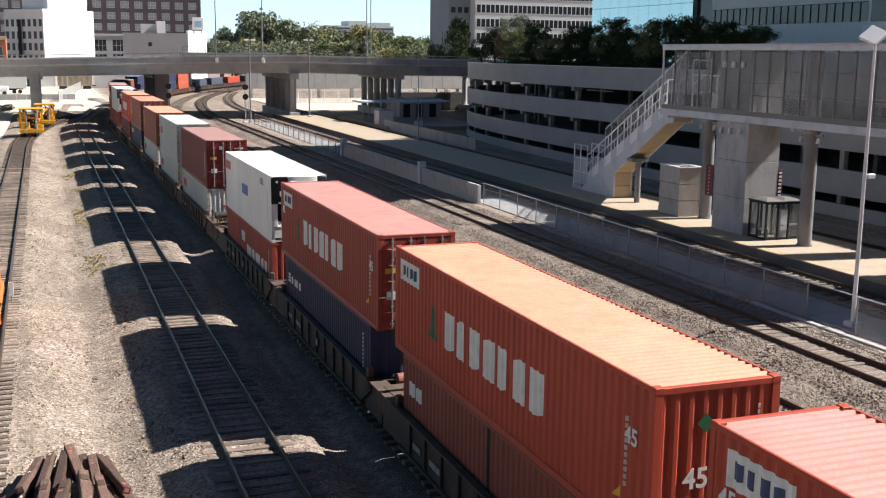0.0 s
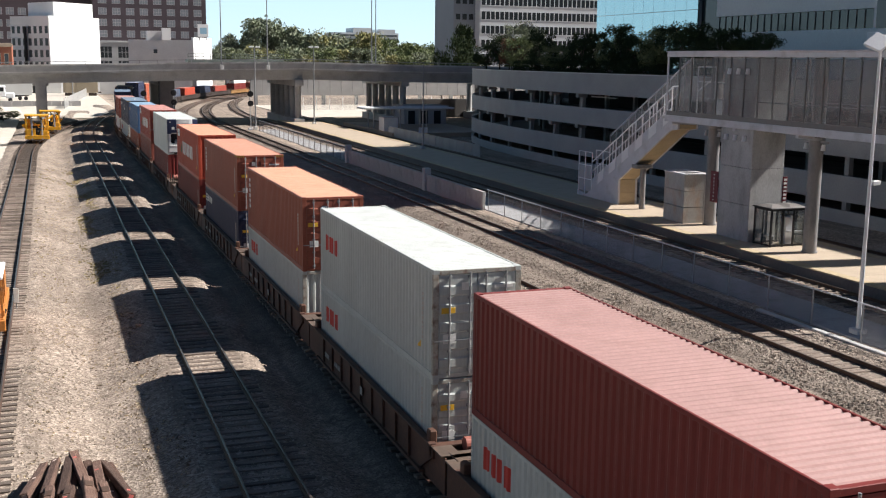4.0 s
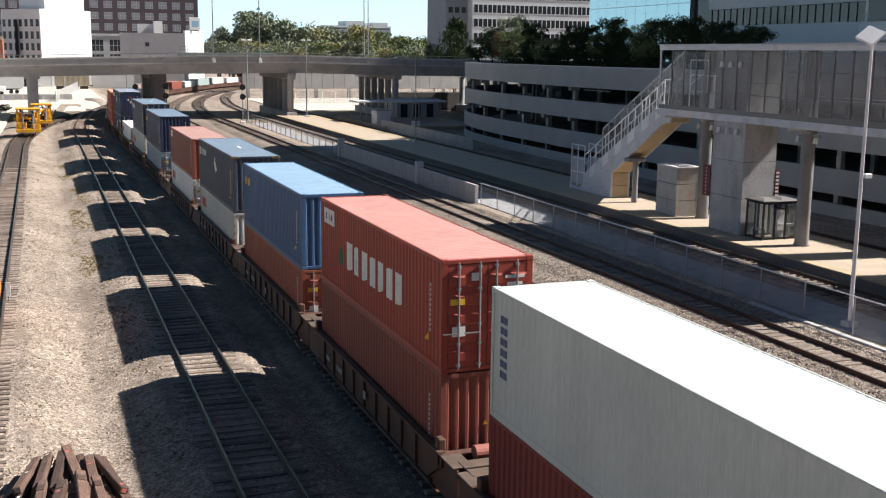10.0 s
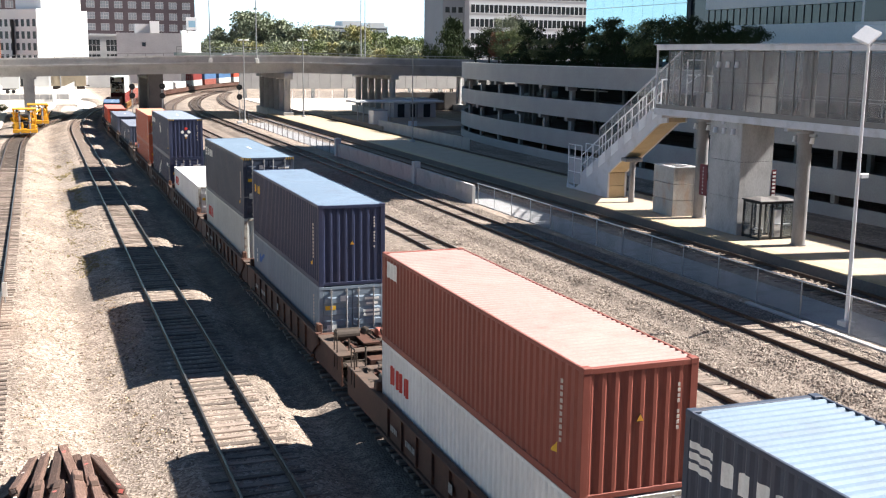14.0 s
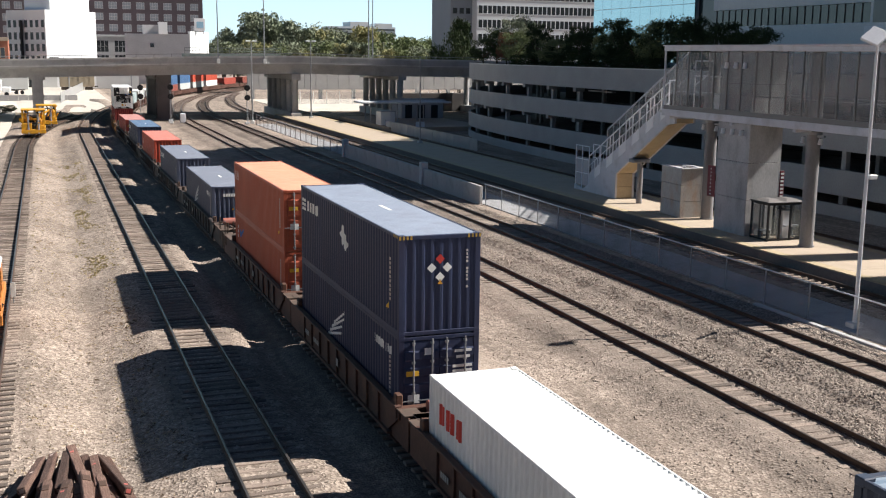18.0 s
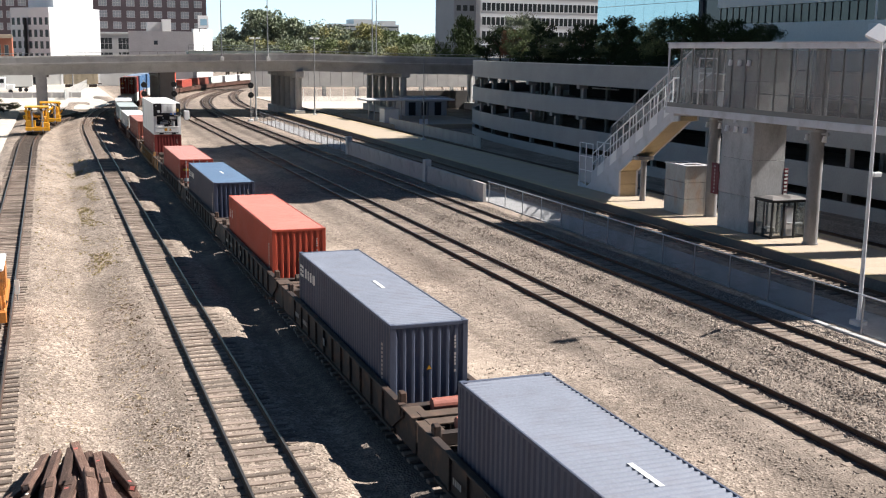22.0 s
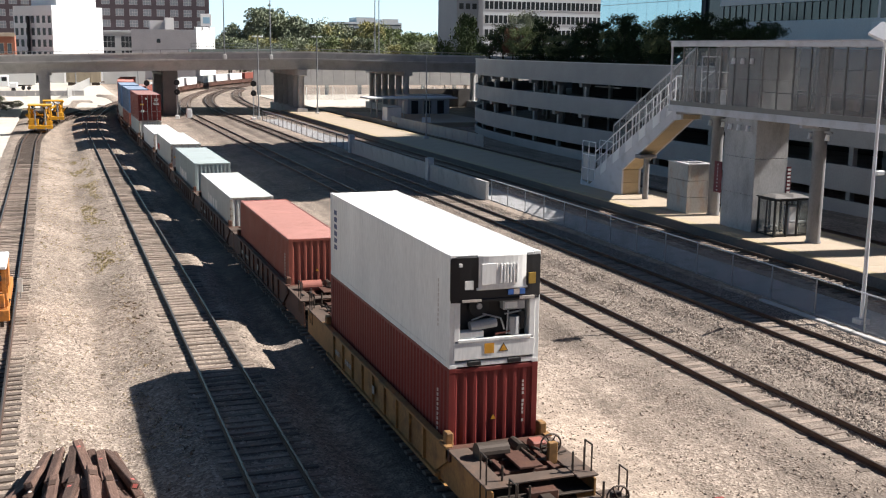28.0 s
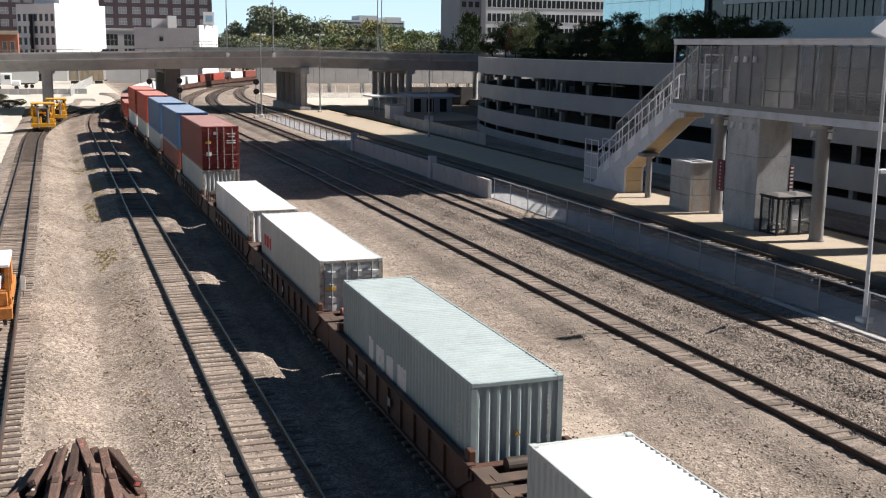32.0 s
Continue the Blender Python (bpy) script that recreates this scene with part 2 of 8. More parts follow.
        l.new(ground, mix_.inputs["A"])
        ground = mix_.outputs["Result"]
    sc = n.new("ShaderNodeVectorMath")
    sc.operation = "SCALE"
    l.new(ground, sc.inputs[0])
    l.new(mr.outputs[0], sc.inputs["Scale"])
    l.new(sc.outputs[0], bs.inputs["Base Color"])
    bp = n.new("ShaderNodeBump")
    bp.inputs["Strength"].default_value, bp.inputs["Distance"].default_value = 0.6, 0.045
    l.new(vor.outputs["Distance"], bp.inputs["Height"])
    l.new(bp.outputs[0], bs.inputs["Normal"])
    return m


M["ballast"] = gravel("ballast", (0.175, 0.138, 0.112), (0.29, 0.234, 0.19), (0.45, 0.375, 0.31), 13.0)


# Mesh helpers
def part(name, bm, mat, parent=None, label=""):
    """Links a bmesh (or shared mesh) as one mesh object under a thing or part."""
    if isinstance(bm, bpy.types.Mesh):
        me = bm
    else:
        me = bpy.data.meshes.new(name)
        bm.to_mesh(me)
        bm.free()
    ob = new(name, me)
    if mat:
        if not me.materials:
            me.materials.append(None)
        ob.material_slots[0].link = "OBJECT"
        ob.material_slots[0].material = mat
    if parent:
        ob.parent = parent
    if label:
        tagged(ob, label)
    return ob


def thing(name, label, category, m=None, group="", kind=""):
    ob = tagged(new(name), label, category, group, kind)
    if m is not None:
        ob.matrix_world = m
    return ob


def add_box(bm, x0, x1, y0, y1, z0, z1, m=None):
    v = [bm.verts.new(Vector(c) if m is None else m @ Vector(c)) for c in
         ((x0, y0, z0), (x1, y0, z0), (x1, y1, z0), (x0, y1, z0), (x0, y0, z1), (x1, y0, z1), (x1, y1, z1), (x0, y1, z1))]
    for f in ((3, 2, 1, 0), (4, 5, 6, 7), (0, 1, 5, 4), (1, 2, 6, 5), (2, 3, 7, 6), (3, 0, 4, 7)):
        bm.faces.new([v[i] for i in f])


def boxes(*args):
    bm = bmesh.new()
    for a in args:
        add_box(bm, *a)
    return bm


def bevelled(bm, width=0.01, segments=1):
    bmesh.ops.bevel(bm, geom=list(bm.edges), offset=width, segments=segments, affect="EDGES", clamp_overlap=True)
    return bm


def add_rod(bm, a, b, r, n=8, r2=None):
    a, b = Vector(a), Vector(b)
    q = (b - a).to_track_quat("Z", "Y").to_matrix()
    rings = []
    for p, rad in ((a, r), (b, r if r2 is None else r2)):
        rings.append([bm.verts.new(p + q @ Vector((rad * math.cos(2 * math.pi * i / n), rad * math.sin(2 * math.pi * i / n), 0))) for i in range(n)])
    for i in range(n):
        bm.faces.new((rings[0][i], rings[0][(i + 1) % n], rings[1][(i + 1) % n], rings[1][i]))
    bm.faces.new(rings[0][::-1])
    bm.faces.new(rings[1])


def rods(*args, n=8):
    bm = bmesh.new()
    for a, b, r in args:
        add_rod(bm, a, b, r, n)
    return bm


def add_prism(bm, outline, z0, z1):
    lo = [bm.verts.new((x, y, z0)) for x, y in outline]
    hi = [bm.verts.new((x, y, z1)) for x, y in outline]
    n = len(outline)
    for i in range(n):
        bm.faces.new((lo[i], lo[(i + 1) % n], hi[(i + 1) % n], hi[i]))
    bm.faces.new(lo[::-1])
    bm.faces.new(hi)


def words(text, size, mat, parent, m, name="lettering", squash=1.0, depth=0.004):
    """Painted lettering in the built-in font, as a thin mesh under its thing."""
    cu = bpy.data.curves.new(name, "FONT")
    cu.body, cu.size, cu.align_x, cu.align_y, cu.extrude = text, size, "LEFT", "BOTTOM_BASELINE", depth
    cu.offset = size * 0.018
    tmp = bpy.data.objects.new(name, cu)
    me = bpy.data.meshes.new_from_object(tmp)
    bpy.data.objects.remove(tmp)
    bpy.data.curves.remove(cu)
    me.transform(m @ Matrix.Diagonal((squash, 1, 1, 1)))
    me.materials.clear()
    return part(name, me, mat, parent)


# Ground: one sheet of crushed stone to the horizon, with raised track beds and a ditch beside the moving train.
TRACKS = {"siding": (-2.7, 130, 300.0, 0.0), "yard": (5.09, 150, 400.0, 0.0), "main": (10.23, 150, 430.0, 0.0),
          "east": (21.6, 170, 412.0, 0.0), "west": (27.75, 180, 398.0, 0.0), "station": (36.1, 193, 429.0, 0.0), "outer": (45.68, 193, 420.0, 0.0)}


def along(name, u):
    """Place and heading at the length u along a track that is straight and then bends to the right."""
    x, y0, r, z = TRACKS[name]
    if u < y0:
        return Vector((x, u, z)), 0.0
    a = (u - y0) / r
    if a > 1.0:
        far = (u - y0) - r
        return Vector((x + r - r * math.cos(1.0) + far * math.sin(1.0), y0 + r * math.sin(1.0) + far * math.cos(1.0), z)), -1.0
    return Vector((x + r - r * math.cos(a), y0 + r * math.sin(a), z)), -a


def height(x, y):
    """Height of the ground: beds under the tracks, hollows between them."""
    if y > 150:
        x = x - (y - 150) ** 2 / 840.0
    z = -0.46 if x > 6 else -0.78
    for centre, wide, inside, outside in ((-2.7, 1.7, -0.21, -0.2), (5.09, 1.55, -0.205, -0.195), (10.23, 1.6, -0.22, -0.26), (21.6, 2.3, -0.195, -0.185), (27.75, 2.2, -0.195, -0.185)):
        d = abs(x - centre)
        bed = inside if d < 0.72 else outside if d < wide else outside - (d - wide) * (0.26 if x < 5 else 0.3)
        z = max(z, bed)
    if x < 2.0:
        z = max(z, -0.68 - 0.04 * math.sin(x * 1.7))
    if x > 29.6:
        z = -0.34 if x > 31.2 else max(z, -0.28)
    if 12.5 < x < 20:
        z = max(z, -0.42)
    return z


def build_ground():
    xs = [-900, -300, -120, -60, -30, -20] + [-14 + 0.5 * i for i in range(22)] + [-3 + 0.24 * i for i in range(52)] + [9.5 + 0.4 * i for i in range(56)] + [34, 40, 55, 80, 120, 200, 400, 900]
    ys = [-300, -60, -10, 5, 10, 15] + [18 + 0.26 * i for i in range(250)] + [83 + 1.0 * i for i in range(126)] + [215, 235, 260, 300, 350, 420, 520, 700, 1100, 2600]
    verts, faces = [], []
    for y in ys:
        for x in xs:
            z = height(x, y)
            if -14 < x < 33 and 5 < y < 210:
                k = 0.35 if 6.3 < x < 9.6 else 1.0
                z += k * (0.035 * noise.noise(Vector((x * 0.7, y * 0.7, 0))) + 0.022 * noise.noise(Vector((x * 2.3, y * 2.3, 4))) + 0.016 * noise.noise(Vector((x * 5.1, y * 5.1, 9))))
            verts.append((x, y, z))
    w = len(xs)
    for j in range(len(ys) - 1):
        for i in range(w - 1):
            a = j * w + i
            faces.append((a, a + 1, a + w + 1, a + w))
    me = bpy.data.meshes.new("ground")
    me.from_pydata(verts, [], faces)
    for p in me.polygons:
        p.use_smooth = True
    me.materials.append(M["ballast"])
    tagged(new("ground", me), "grey-beige crushed stone ground of a rail yard", "ground", kind="structure")


build_ground()


def rail_mesh(name, side, u0, u1, step=4.0):
    """One rail: foot, web and head swept along its track."""
    prof = [(-0.07, -0.17), (0.07, -0.17), (0.07, -0.155), (0.012, -0.13), (0.012, -0.045), (0.036, -0.035), (0.036, -0.004),
            (0.028, 0.0), (-0.028, 0.0), (-0.036, -0.004), (-0.036, -0.035), (-0.012, -0.045), (-0.012, -0.13), (-0.07, -0.155)]
    bm = bmesh.new()
    rings, u = [], u0
    while u <= u1 + 0.01:
        p, a = along(name, u)
        c, s = math.cos(a), math.sin(a)
        rings.append([bm.verts.new((p.x + (side * 0.7535 + q) * c, p.y + (side * 0.7535 + q) * s, p.z + h)) for q, h in prof])
        u += step
    for r0, r1 in zip(rings, rings[1:]):
        for i in range(len(prof)):
            f = bm.faces.new((r0[i], r0[(i + 1) % len(prof)], r1[(i + 1) % len(prof)], r1[i]))
            f.material_index = 1 if i in (6, 7, 8) else 0
    return bm


def tie_mesh(seed):
    rnd = random.Random(seed)
    bm = boxes((-1.3, 1.3, -0.11, 0.11, -0.34, -0.165))
    bmesh.ops.bevel(bm, geom=list(bm.edges), offset=0.015, segments=1, affect="EDGES")
    for v in bm.verts:
        v.co += Vector((rnd.uniform(-0.03, 0.03), rnd.uniform(-0.012, 0.012), rnd.uniform(-0.012, 0.006)))
    me = bpy.data.meshes.new("tie")
    bm.to_mesh(me)
    bm.free()
    me.materials.append(None)
    return me


TIES = [tie_mesh(s) for s in range(6)]


def build_track(name, label, u0, u1, near0, near1, z_ties=0.0):
    t = thing("railway_track", label, "railway track", kind="structure")
    for side in (-1, 1):
        bm = rail_mesh(name, side, u0, u1)
        r = part("rail", bm, M["rail_side"], t)
        r.data.materials.append(M["steel"])
    rnd = random.Random(name)
    joined = bmesh.new()
    u = u0 + 0.3
    while u < u1:
        p, a = along(name, u)
        m = Matrix.Translation((p.x + rnd.uniform(-0.05, 0.05), p.y, p.z + rnd.uniform(-0.012, 0.008))) @ Matrix.Rotation(a + rnd.uniform(-0.02, 0.02), 4, "Z")
        if near0 < u < near1:
            o = part("tie", rnd.choice(TIES), M["tie"], t)
            o.matrix_world = m
        else:
            add_box(joined, -1.3, 1.3, -0.11, 0.11, -0.30, -0.165, m)
        u += 0.54
    if len(joined.verts):
        tagged(part("distant_ties", joined, M["tie"], t), kind="stuff")
    return t


build_track("yard", "worn railway track with brown ties, curving away", 6, 330, 22, 120)
build_track("main", "main railway track under the container train", 2, 560, 14, 40)
build_track("east", "railway track with rusty rails on grey ballast", 14, 420, 20, 140)
build_track("west", "railway track beside the chain-link fence", 14, 420, 24, 120)
build_track("siding", "old siding track with dark wooden ties", 20, 200, 40, 110)
build_track("station", "platform track behind a low concrete wall", 10, 300, 30, 60)
build_track("outer", "outer platform track beside the garage", 10, 240, 70, 100)


# The train
def corrugated(length, height_, pitch, depth, flat=0.3):
    """Wall sheet in the y-z plane, ribs standing out to +x; from y=-length/2, z=0."""
    bm = bmesh.new()
    n = max(2, round(length / pitch))
    p = length / n
    prof = []
    for i in range(n):
        y = -length / 2 + i * p
        prof += [(0, y), (0, y + p * 0.26), (-depth, y + p * 0.5), (-depth, y + p * 0.76)]
    prof.append((0, length / 2))
    lo = [bm.verts.new((x, y, 0)) for x, y in prof]
    hi = [bm.verts.new((x, y, height_)) for x, y in prof]
    for i in range(len(prof) - 1):
        bm.faces.new((lo[i], lo[i + 1], hi[i + 1], hi[i]))
    return bm


def mesh_of(name, bm):
    me = bpy.data.meshes.new(name)
    bm.to_mesh(me)
    bm.free()
    me.materials.append(None)
    return me


CACHE = {}


def container_meshes(L, H, smooth):
    key = (L, H, smooth)
    if key in CACHE:
        return CACHE[key]
    W = 2.438
    d = {}
    hw, hl = W / 2, L / 2
    wall = corrugated(L - 0.30, H - 0.22, 0.278, 0.008 if smooth else 0.036)
    wall.transform(Matrix.Translation((hw - 0.012, 0, 0.14)))
    d["right"] = mesh_of("side_wall", wall)
    wall = corrugated(L - 0.30, H - 0.22, 0.278, 0.008 if smooth else 0.036)
    wall.transform(Matrix.Rotation(math.pi, 4, "Z") @ Matrix.Translation((hw - 0.012, 0, 0.14)))
    d["left"] = mesh_of("side_wall", wall)
    roof = corrugated(L - 0.20, W - 0.10, 0.21, 0.006 if smooth else 0.034)
    roof.transform(Matrix.Translation((-(W - 0.10) / 2, 0, H - 0.012)) @ Matrix.Rotation(math.pi / 2, 4, "Y").inverted() @ Matrix.Diagonal((1, 1, -1, 1)))
    bmesh.ops.recalc_face_normals(roof, faces=roof.faces)
    d["roof"] = mesh_of("roof", roof)
    front = corrugated(W - 0.26, H - 0.22, 0.27, 0.045)
    front.transform(Matrix.Translation((0, -hl + 0.02, 0.14)) @ Matrix.Rotation(-math.pi / 2, 4, "Z"))
    d["front"] = mesh_of("front_wall", front)
    frame_ = boxes(
        (-hw, -hw + 0.06, -hl + 0.1, hl - 0.1, 0.0, 0.16), (hw - 0.06, hw, -hl + 0.1, hl - 0.1, 0.0, 0.16),
        (-hw, -hw + 0.06, -hl + 0.1, hl - 0.1, H - 0.09, H - 0.005), (hw - 0.06, hw, -hl + 0.1, hl - 0.1, H - 0.09, H - 0.005),
        *[(sx * hw - (0.16 if sx > 0 else 0), sx * hw + (0 if sx > 0 else 0.16), sy * hl - (0.14 if sy > 0 else -0.005), sy * hl + (-0.005 if sy > 0 else 0.14), 0.1, H - 0.1) for sx in (-1, 1) for sy in (-1, 1)],
        *[(-hw + 0.1, hw - 0.1, sy * hl - (0.12 if sy > 0 else -0.004), sy * hl + (-0.004 if sy > 0 else 0.12), z, z + 0.11) for sy in (-1, 1) for z in (0.03, H - 0.12)],
        (-hw + 0.03, hw - 0.03, -hl + 0.06, hl - 0.06, 0.10, 0.13))
    d["frame"] = mesh_of("frame", bevelled(frame_, 0.008))
    door = bmesh.new()
    prof = [(0.03, 0.15), (-0.03, 0.15)]
    for i in range(5):
        z, step = 0.27 + i * (H - 0.50) / 5, (H - 0.50) / 5
        prof += [(-0.03, z), (-0.062, z + 0.05), (-0.062, z + step * 0.52), (-0.03, z + step * 0.62)]
    prof += [(-0.03, H - 0.14), (0.03, H - 0.14)]
    cols = [[door.verts.new((x, y, z)) for y, z in prof] for x in (0.012, hw - 0.17)]
    for i in range(len(prof)):
        j = (i + 1) % len(prof)
        door.faces.new((cols[0][i], cols[1][i], cols[1][j], cols[0][j]))
    door.faces.new(cols[0])
    door.faces.new(cols[1][::-1])
    bmesh.ops.recalc_face_normals(door, faces=door.faces)
    d["door"] = mesh_of("door", door)
    rod = bmesh.new()
    add_rod(rod, (0, -0.085, 0.1), (0, -0.085, H - 0.08), 0.026, 8)
    for z in (0.2, 0.75, 1.25, H - 0.75, H - 0.2):
        add_box(rod, -0.05, 0.05, -0.10, -0.03, z - 0.03, z + 0.03)
    add_box(rod, -0.02, 0.42, -0.125, -0.105, 1.02, 1.05)
    d["rod"] = mesh_of("lock_rod", rod)
    cast = boxes((-0.09, 0.09, -0.09, 0.09, -0.06, 0.06))
    d["casting"] = mesh_of("corner_casting", bevelled(cast, 0.012))
    CACHE[key] = d
    return d


PAINT = {}


def paint(name, colour, rust=0.25, rough=0.5):
    if name not in PAINT:
        PAINT[name] = material(name, colour, rough, 0, 0.14, 0.5, 10, 0.04, tint=tuple(0.45 * c + k for c, k in zip(colour, (0.05, 0.025, 0.015))), tint_amount=rust, spec=0.18, stretch=(1.6, 1.6, 0.35))
    return PAINT[name]


COLOURS = {
    "orange red": (0.45, 0.080, 0.048), "brick red": (0.36, 0.075, 0.055), "dark red": (0.19, 0.035, 0.032), "maroon": (0.16, 0.028, 0.03),
    "brown": (0.26, 0.082, 0.062), "rust brown": (0.33, 0.105, 0.07), "orange": (0.45, 0.112, 0.062), "white": (0.80, 0.80, 0.78),
    "grey white": (0.50, 0.53, 0.51), "pale green": (0.34, 0.41, 0.41), "blue": (0.068, 0.14, 0.265), "slate": (0.06, 0.076, 0.108),
    "navy": (0.035, 0.045, 0.09), "grey blue": (0.22, 0.28, 0.34), "steel navy": (0.085, 0.10, 0.145), "deep navy": (0.05, 0.062, 0.10),
}
MOVERS = []
FLOOR = 0.28


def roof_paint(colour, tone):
    """Chalky, faded paint of a container roof, lightened further to carry strong sun in its colour."""
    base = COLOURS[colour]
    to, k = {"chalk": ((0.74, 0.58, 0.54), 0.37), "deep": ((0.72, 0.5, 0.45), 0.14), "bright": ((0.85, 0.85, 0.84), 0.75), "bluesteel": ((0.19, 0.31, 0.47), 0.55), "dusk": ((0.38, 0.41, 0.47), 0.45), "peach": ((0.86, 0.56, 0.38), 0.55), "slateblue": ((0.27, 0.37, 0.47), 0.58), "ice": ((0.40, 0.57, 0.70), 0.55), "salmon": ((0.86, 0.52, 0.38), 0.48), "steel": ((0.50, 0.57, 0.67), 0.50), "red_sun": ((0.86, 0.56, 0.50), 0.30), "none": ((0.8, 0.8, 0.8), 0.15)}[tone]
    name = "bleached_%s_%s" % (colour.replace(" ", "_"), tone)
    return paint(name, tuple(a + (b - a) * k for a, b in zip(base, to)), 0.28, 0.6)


def container(L, H, colour, near="front", reefer=False, label="", roof="chalk"):
    """A freight container, origin at its base, its near end towards -y."""
    hl, hw = L / 2, 1.219
    mat = paint(colour.replace(" ", "_") + "_paint", COLOURS[colour], 0.1 if "white" in colour else 0.3)
    d = container_meshes(L, H, reefer)
    c = thing("shipping_container", label, "container")
    part("frame", d["frame"], mat, c)
    for k in ("left", "right"):
        part("side_wall", d[k], mat, c)
    part("roof", d["roof"], roof_paint(colour, roof), c, "faded ribbed roof coloured in sunlit tones")
    for y, kind in ((-1, near), (1, "door" if near == "front" else "front")):
        if kind == "front" or y > 0 and kind != "door":
            o = part("front_wall", d["front"], mat, c)
            if y > 0:
                o.matrix_basis = Matrix.Rotation(math.pi, 4, "Z")
        elif kind == "door":
            turn = Matrix.Rotation(math.pi, 4, "Z") if y > 0 else Matrix.Identity(4)
            for s in (-1, 1):
                o = part("door", d["door"], mat, c)
                base = turn @ Matrix.Translation((0, -hl + 0.045, 0)) @ (Matrix.Identity(4) if s > 0 else Matrix.Rotation(math.pi, 4, "Z") @ Matrix.Diagonal((1, -1, 1, 1)))
                o.matrix_basis = base
                for q in (0.22, 0.78):
                    r = part("lock_rod", d["rod"], M["galvanised"], o, "galvanised lock rod")
                    r.matrix_basis = Matrix.Translation((q, 0, 0))
    for sx in (-1, 1):
        for sy in (-1, 1):
            for z in (0.06, H - 0.06):
                o = part("corner_casting", d["casting"], mat, c)
                o.matrix_basis = Matrix.Translation((sx * (hw - 0.088), sy * (hl - 0.088), z + (0.006 if z > 1 else -0.0)))
    return c


def wave(y, L, smooth):
    """Depth of the side wall's ribs at the place y."""
    n = max(2, round((L - 0.30) / 0.278))
    p = (L - 0.30) / n
    q = ((y + (L - 0.30) / 2) % p) / p
    d = 0.008 if smooth else 0.036
    return 0 if q < 0.26 else d * (q - 0.26) / 0.24 if q < 0.5 else d if q < 0.76 else d * (1 - q) / 0.24


def side_mark(c, L, shapes, mat, smooth=False, name="painted_mark", label="", lift=0.0):
    """Paint on the left wall that follows its ribs; each shape is an outline of two curves: (d0, d1, low0, low1, high0, high1)
    with d in metres from the far end and heights above the base."""
    bm = bmesh.new()
    n = max(2, round((L - 0.30) / 0.278))
    p = (L - 0.30) / n
    for d0, d1, lo0, lo1, hi0, hi1 in shapes:
        y0, y1 = L / 2 - d0, L / 2 - d1
        cuts = [y0, y1]
        for i in range(n + 1):
            for q in (0, 0.26, 0.5, 0.76):
                y = -(L - 0.30) / 2 + (i + q) * p
                if y1 < y < y0:
                    cuts.append(y)
        cuts.sort(reverse=True)
        last = None
        for y in cuts:
            f = (y0 - y) / (y0 - y1)
            x = -1.207 - 0.004 - lift + wave(-y, L, smooth)
            pair = (bm.verts.new((x, y, lo0 + (lo1 - lo0) * f)), bm.verts.new((x, y, hi0 + (hi1 - hi0) * f)))
            if last:
                bm.faces.new((last[0], pair[0], pair[1], last[1]))
            last = pair
    return tagged(part(name, bm, mat, c, label), kind="stuff" if len(shapes) > 3 else "")


def bars(d0, d1, z0, z1, n, fill=0.76):
    """A row of n plain slanted blocks, in place of a painted name."""
    w = (d1 - d0) / n
    lean = 0.10 * (z1 - z0)
    out = []
    for i in range(n):
        a = d0 + i * w
        wide = w * fill * (1.0, 0.82, 0.92)[i % 3]
        out.append((a, a + wide * 0.5, z0, z0, z1 - lean * (i % 2), z1))
        out.append((a + wide * 0.5, a + wide, z0, z0 + lean * ((i + 1) % 2), z1, z1))
    return out


def plate(d0, d1, z0, z1):
    return [(d0, d1, z0, z0, z1, z1)]


def column_bars(d0, d1, z0, z1, n):
    """Short bars one under another."""
    h = (z1 - z0) / n
    return [(d0, d1, z0 + i * h, z0 + i * h, z0 + (i + 0.68) * h, z0 + (i + 0.68) * h) for i in range(n)]


def wing(d0, z0, s):
    """A plain winged emblem."""
    out = []
    for i in range(4):
        out.append((d0 + 0.25 * i * s, d0 + (1.7 + 0.15 * i) * s, z0 + (0.18 * i) * s, z0 + (0.42 + 0.26 * i) * s, z0 + (0.10 + 0.18 * i) * s, z0 + (0.50 + 0.26 * i) * s))
    return out + bars(d0 + 0.9 * s, d0 + 3.3 * s, z0 - 0.42 * s, z0 + 0.02 * s, 6)


def end_plate(c, L, x0, x1, z0, z1, mat, turn=0.0, out=0.012, name="painted_mark", label=""):
    """A small plate or mark on the near end."""
    cx, cz = (x0 + x1) / 2, (z0 + z1) / 2
    m = Matrix.Translation((cx, -L / 2 + 0.02 - out, cz)) @ Matrix.Rotation(turn, 4, "Y")
    bm = bmesh.new()
    add_box(bm, -(x1 - x0) / 2, (x1 - x0) / 2, -0.004, 0.004, -(z1 - z0) / 2, (z1 - z0) / 2, m)
    return part(name, bm, mat, c, label)


def end_code(c, L, H):
    """Column of small painted signs on the near end, as plain bars."""
    rnd = random.Random(int(H * 1000))
    bm, z = bmesh.new(), H - 0.45
    while z > 1.3:
        if rnd.random() < 0.85:
            add_box(bm, 0.79, 0.79 + rnd.uniform(0.04, 0.065), -L / 2 + 0.006, -L / 2 + 0.012, z - 0.07, z)
        z -= 0.105
    tagged(part("painted_code", bm, M["faint_mark"], c), kind="stuff")


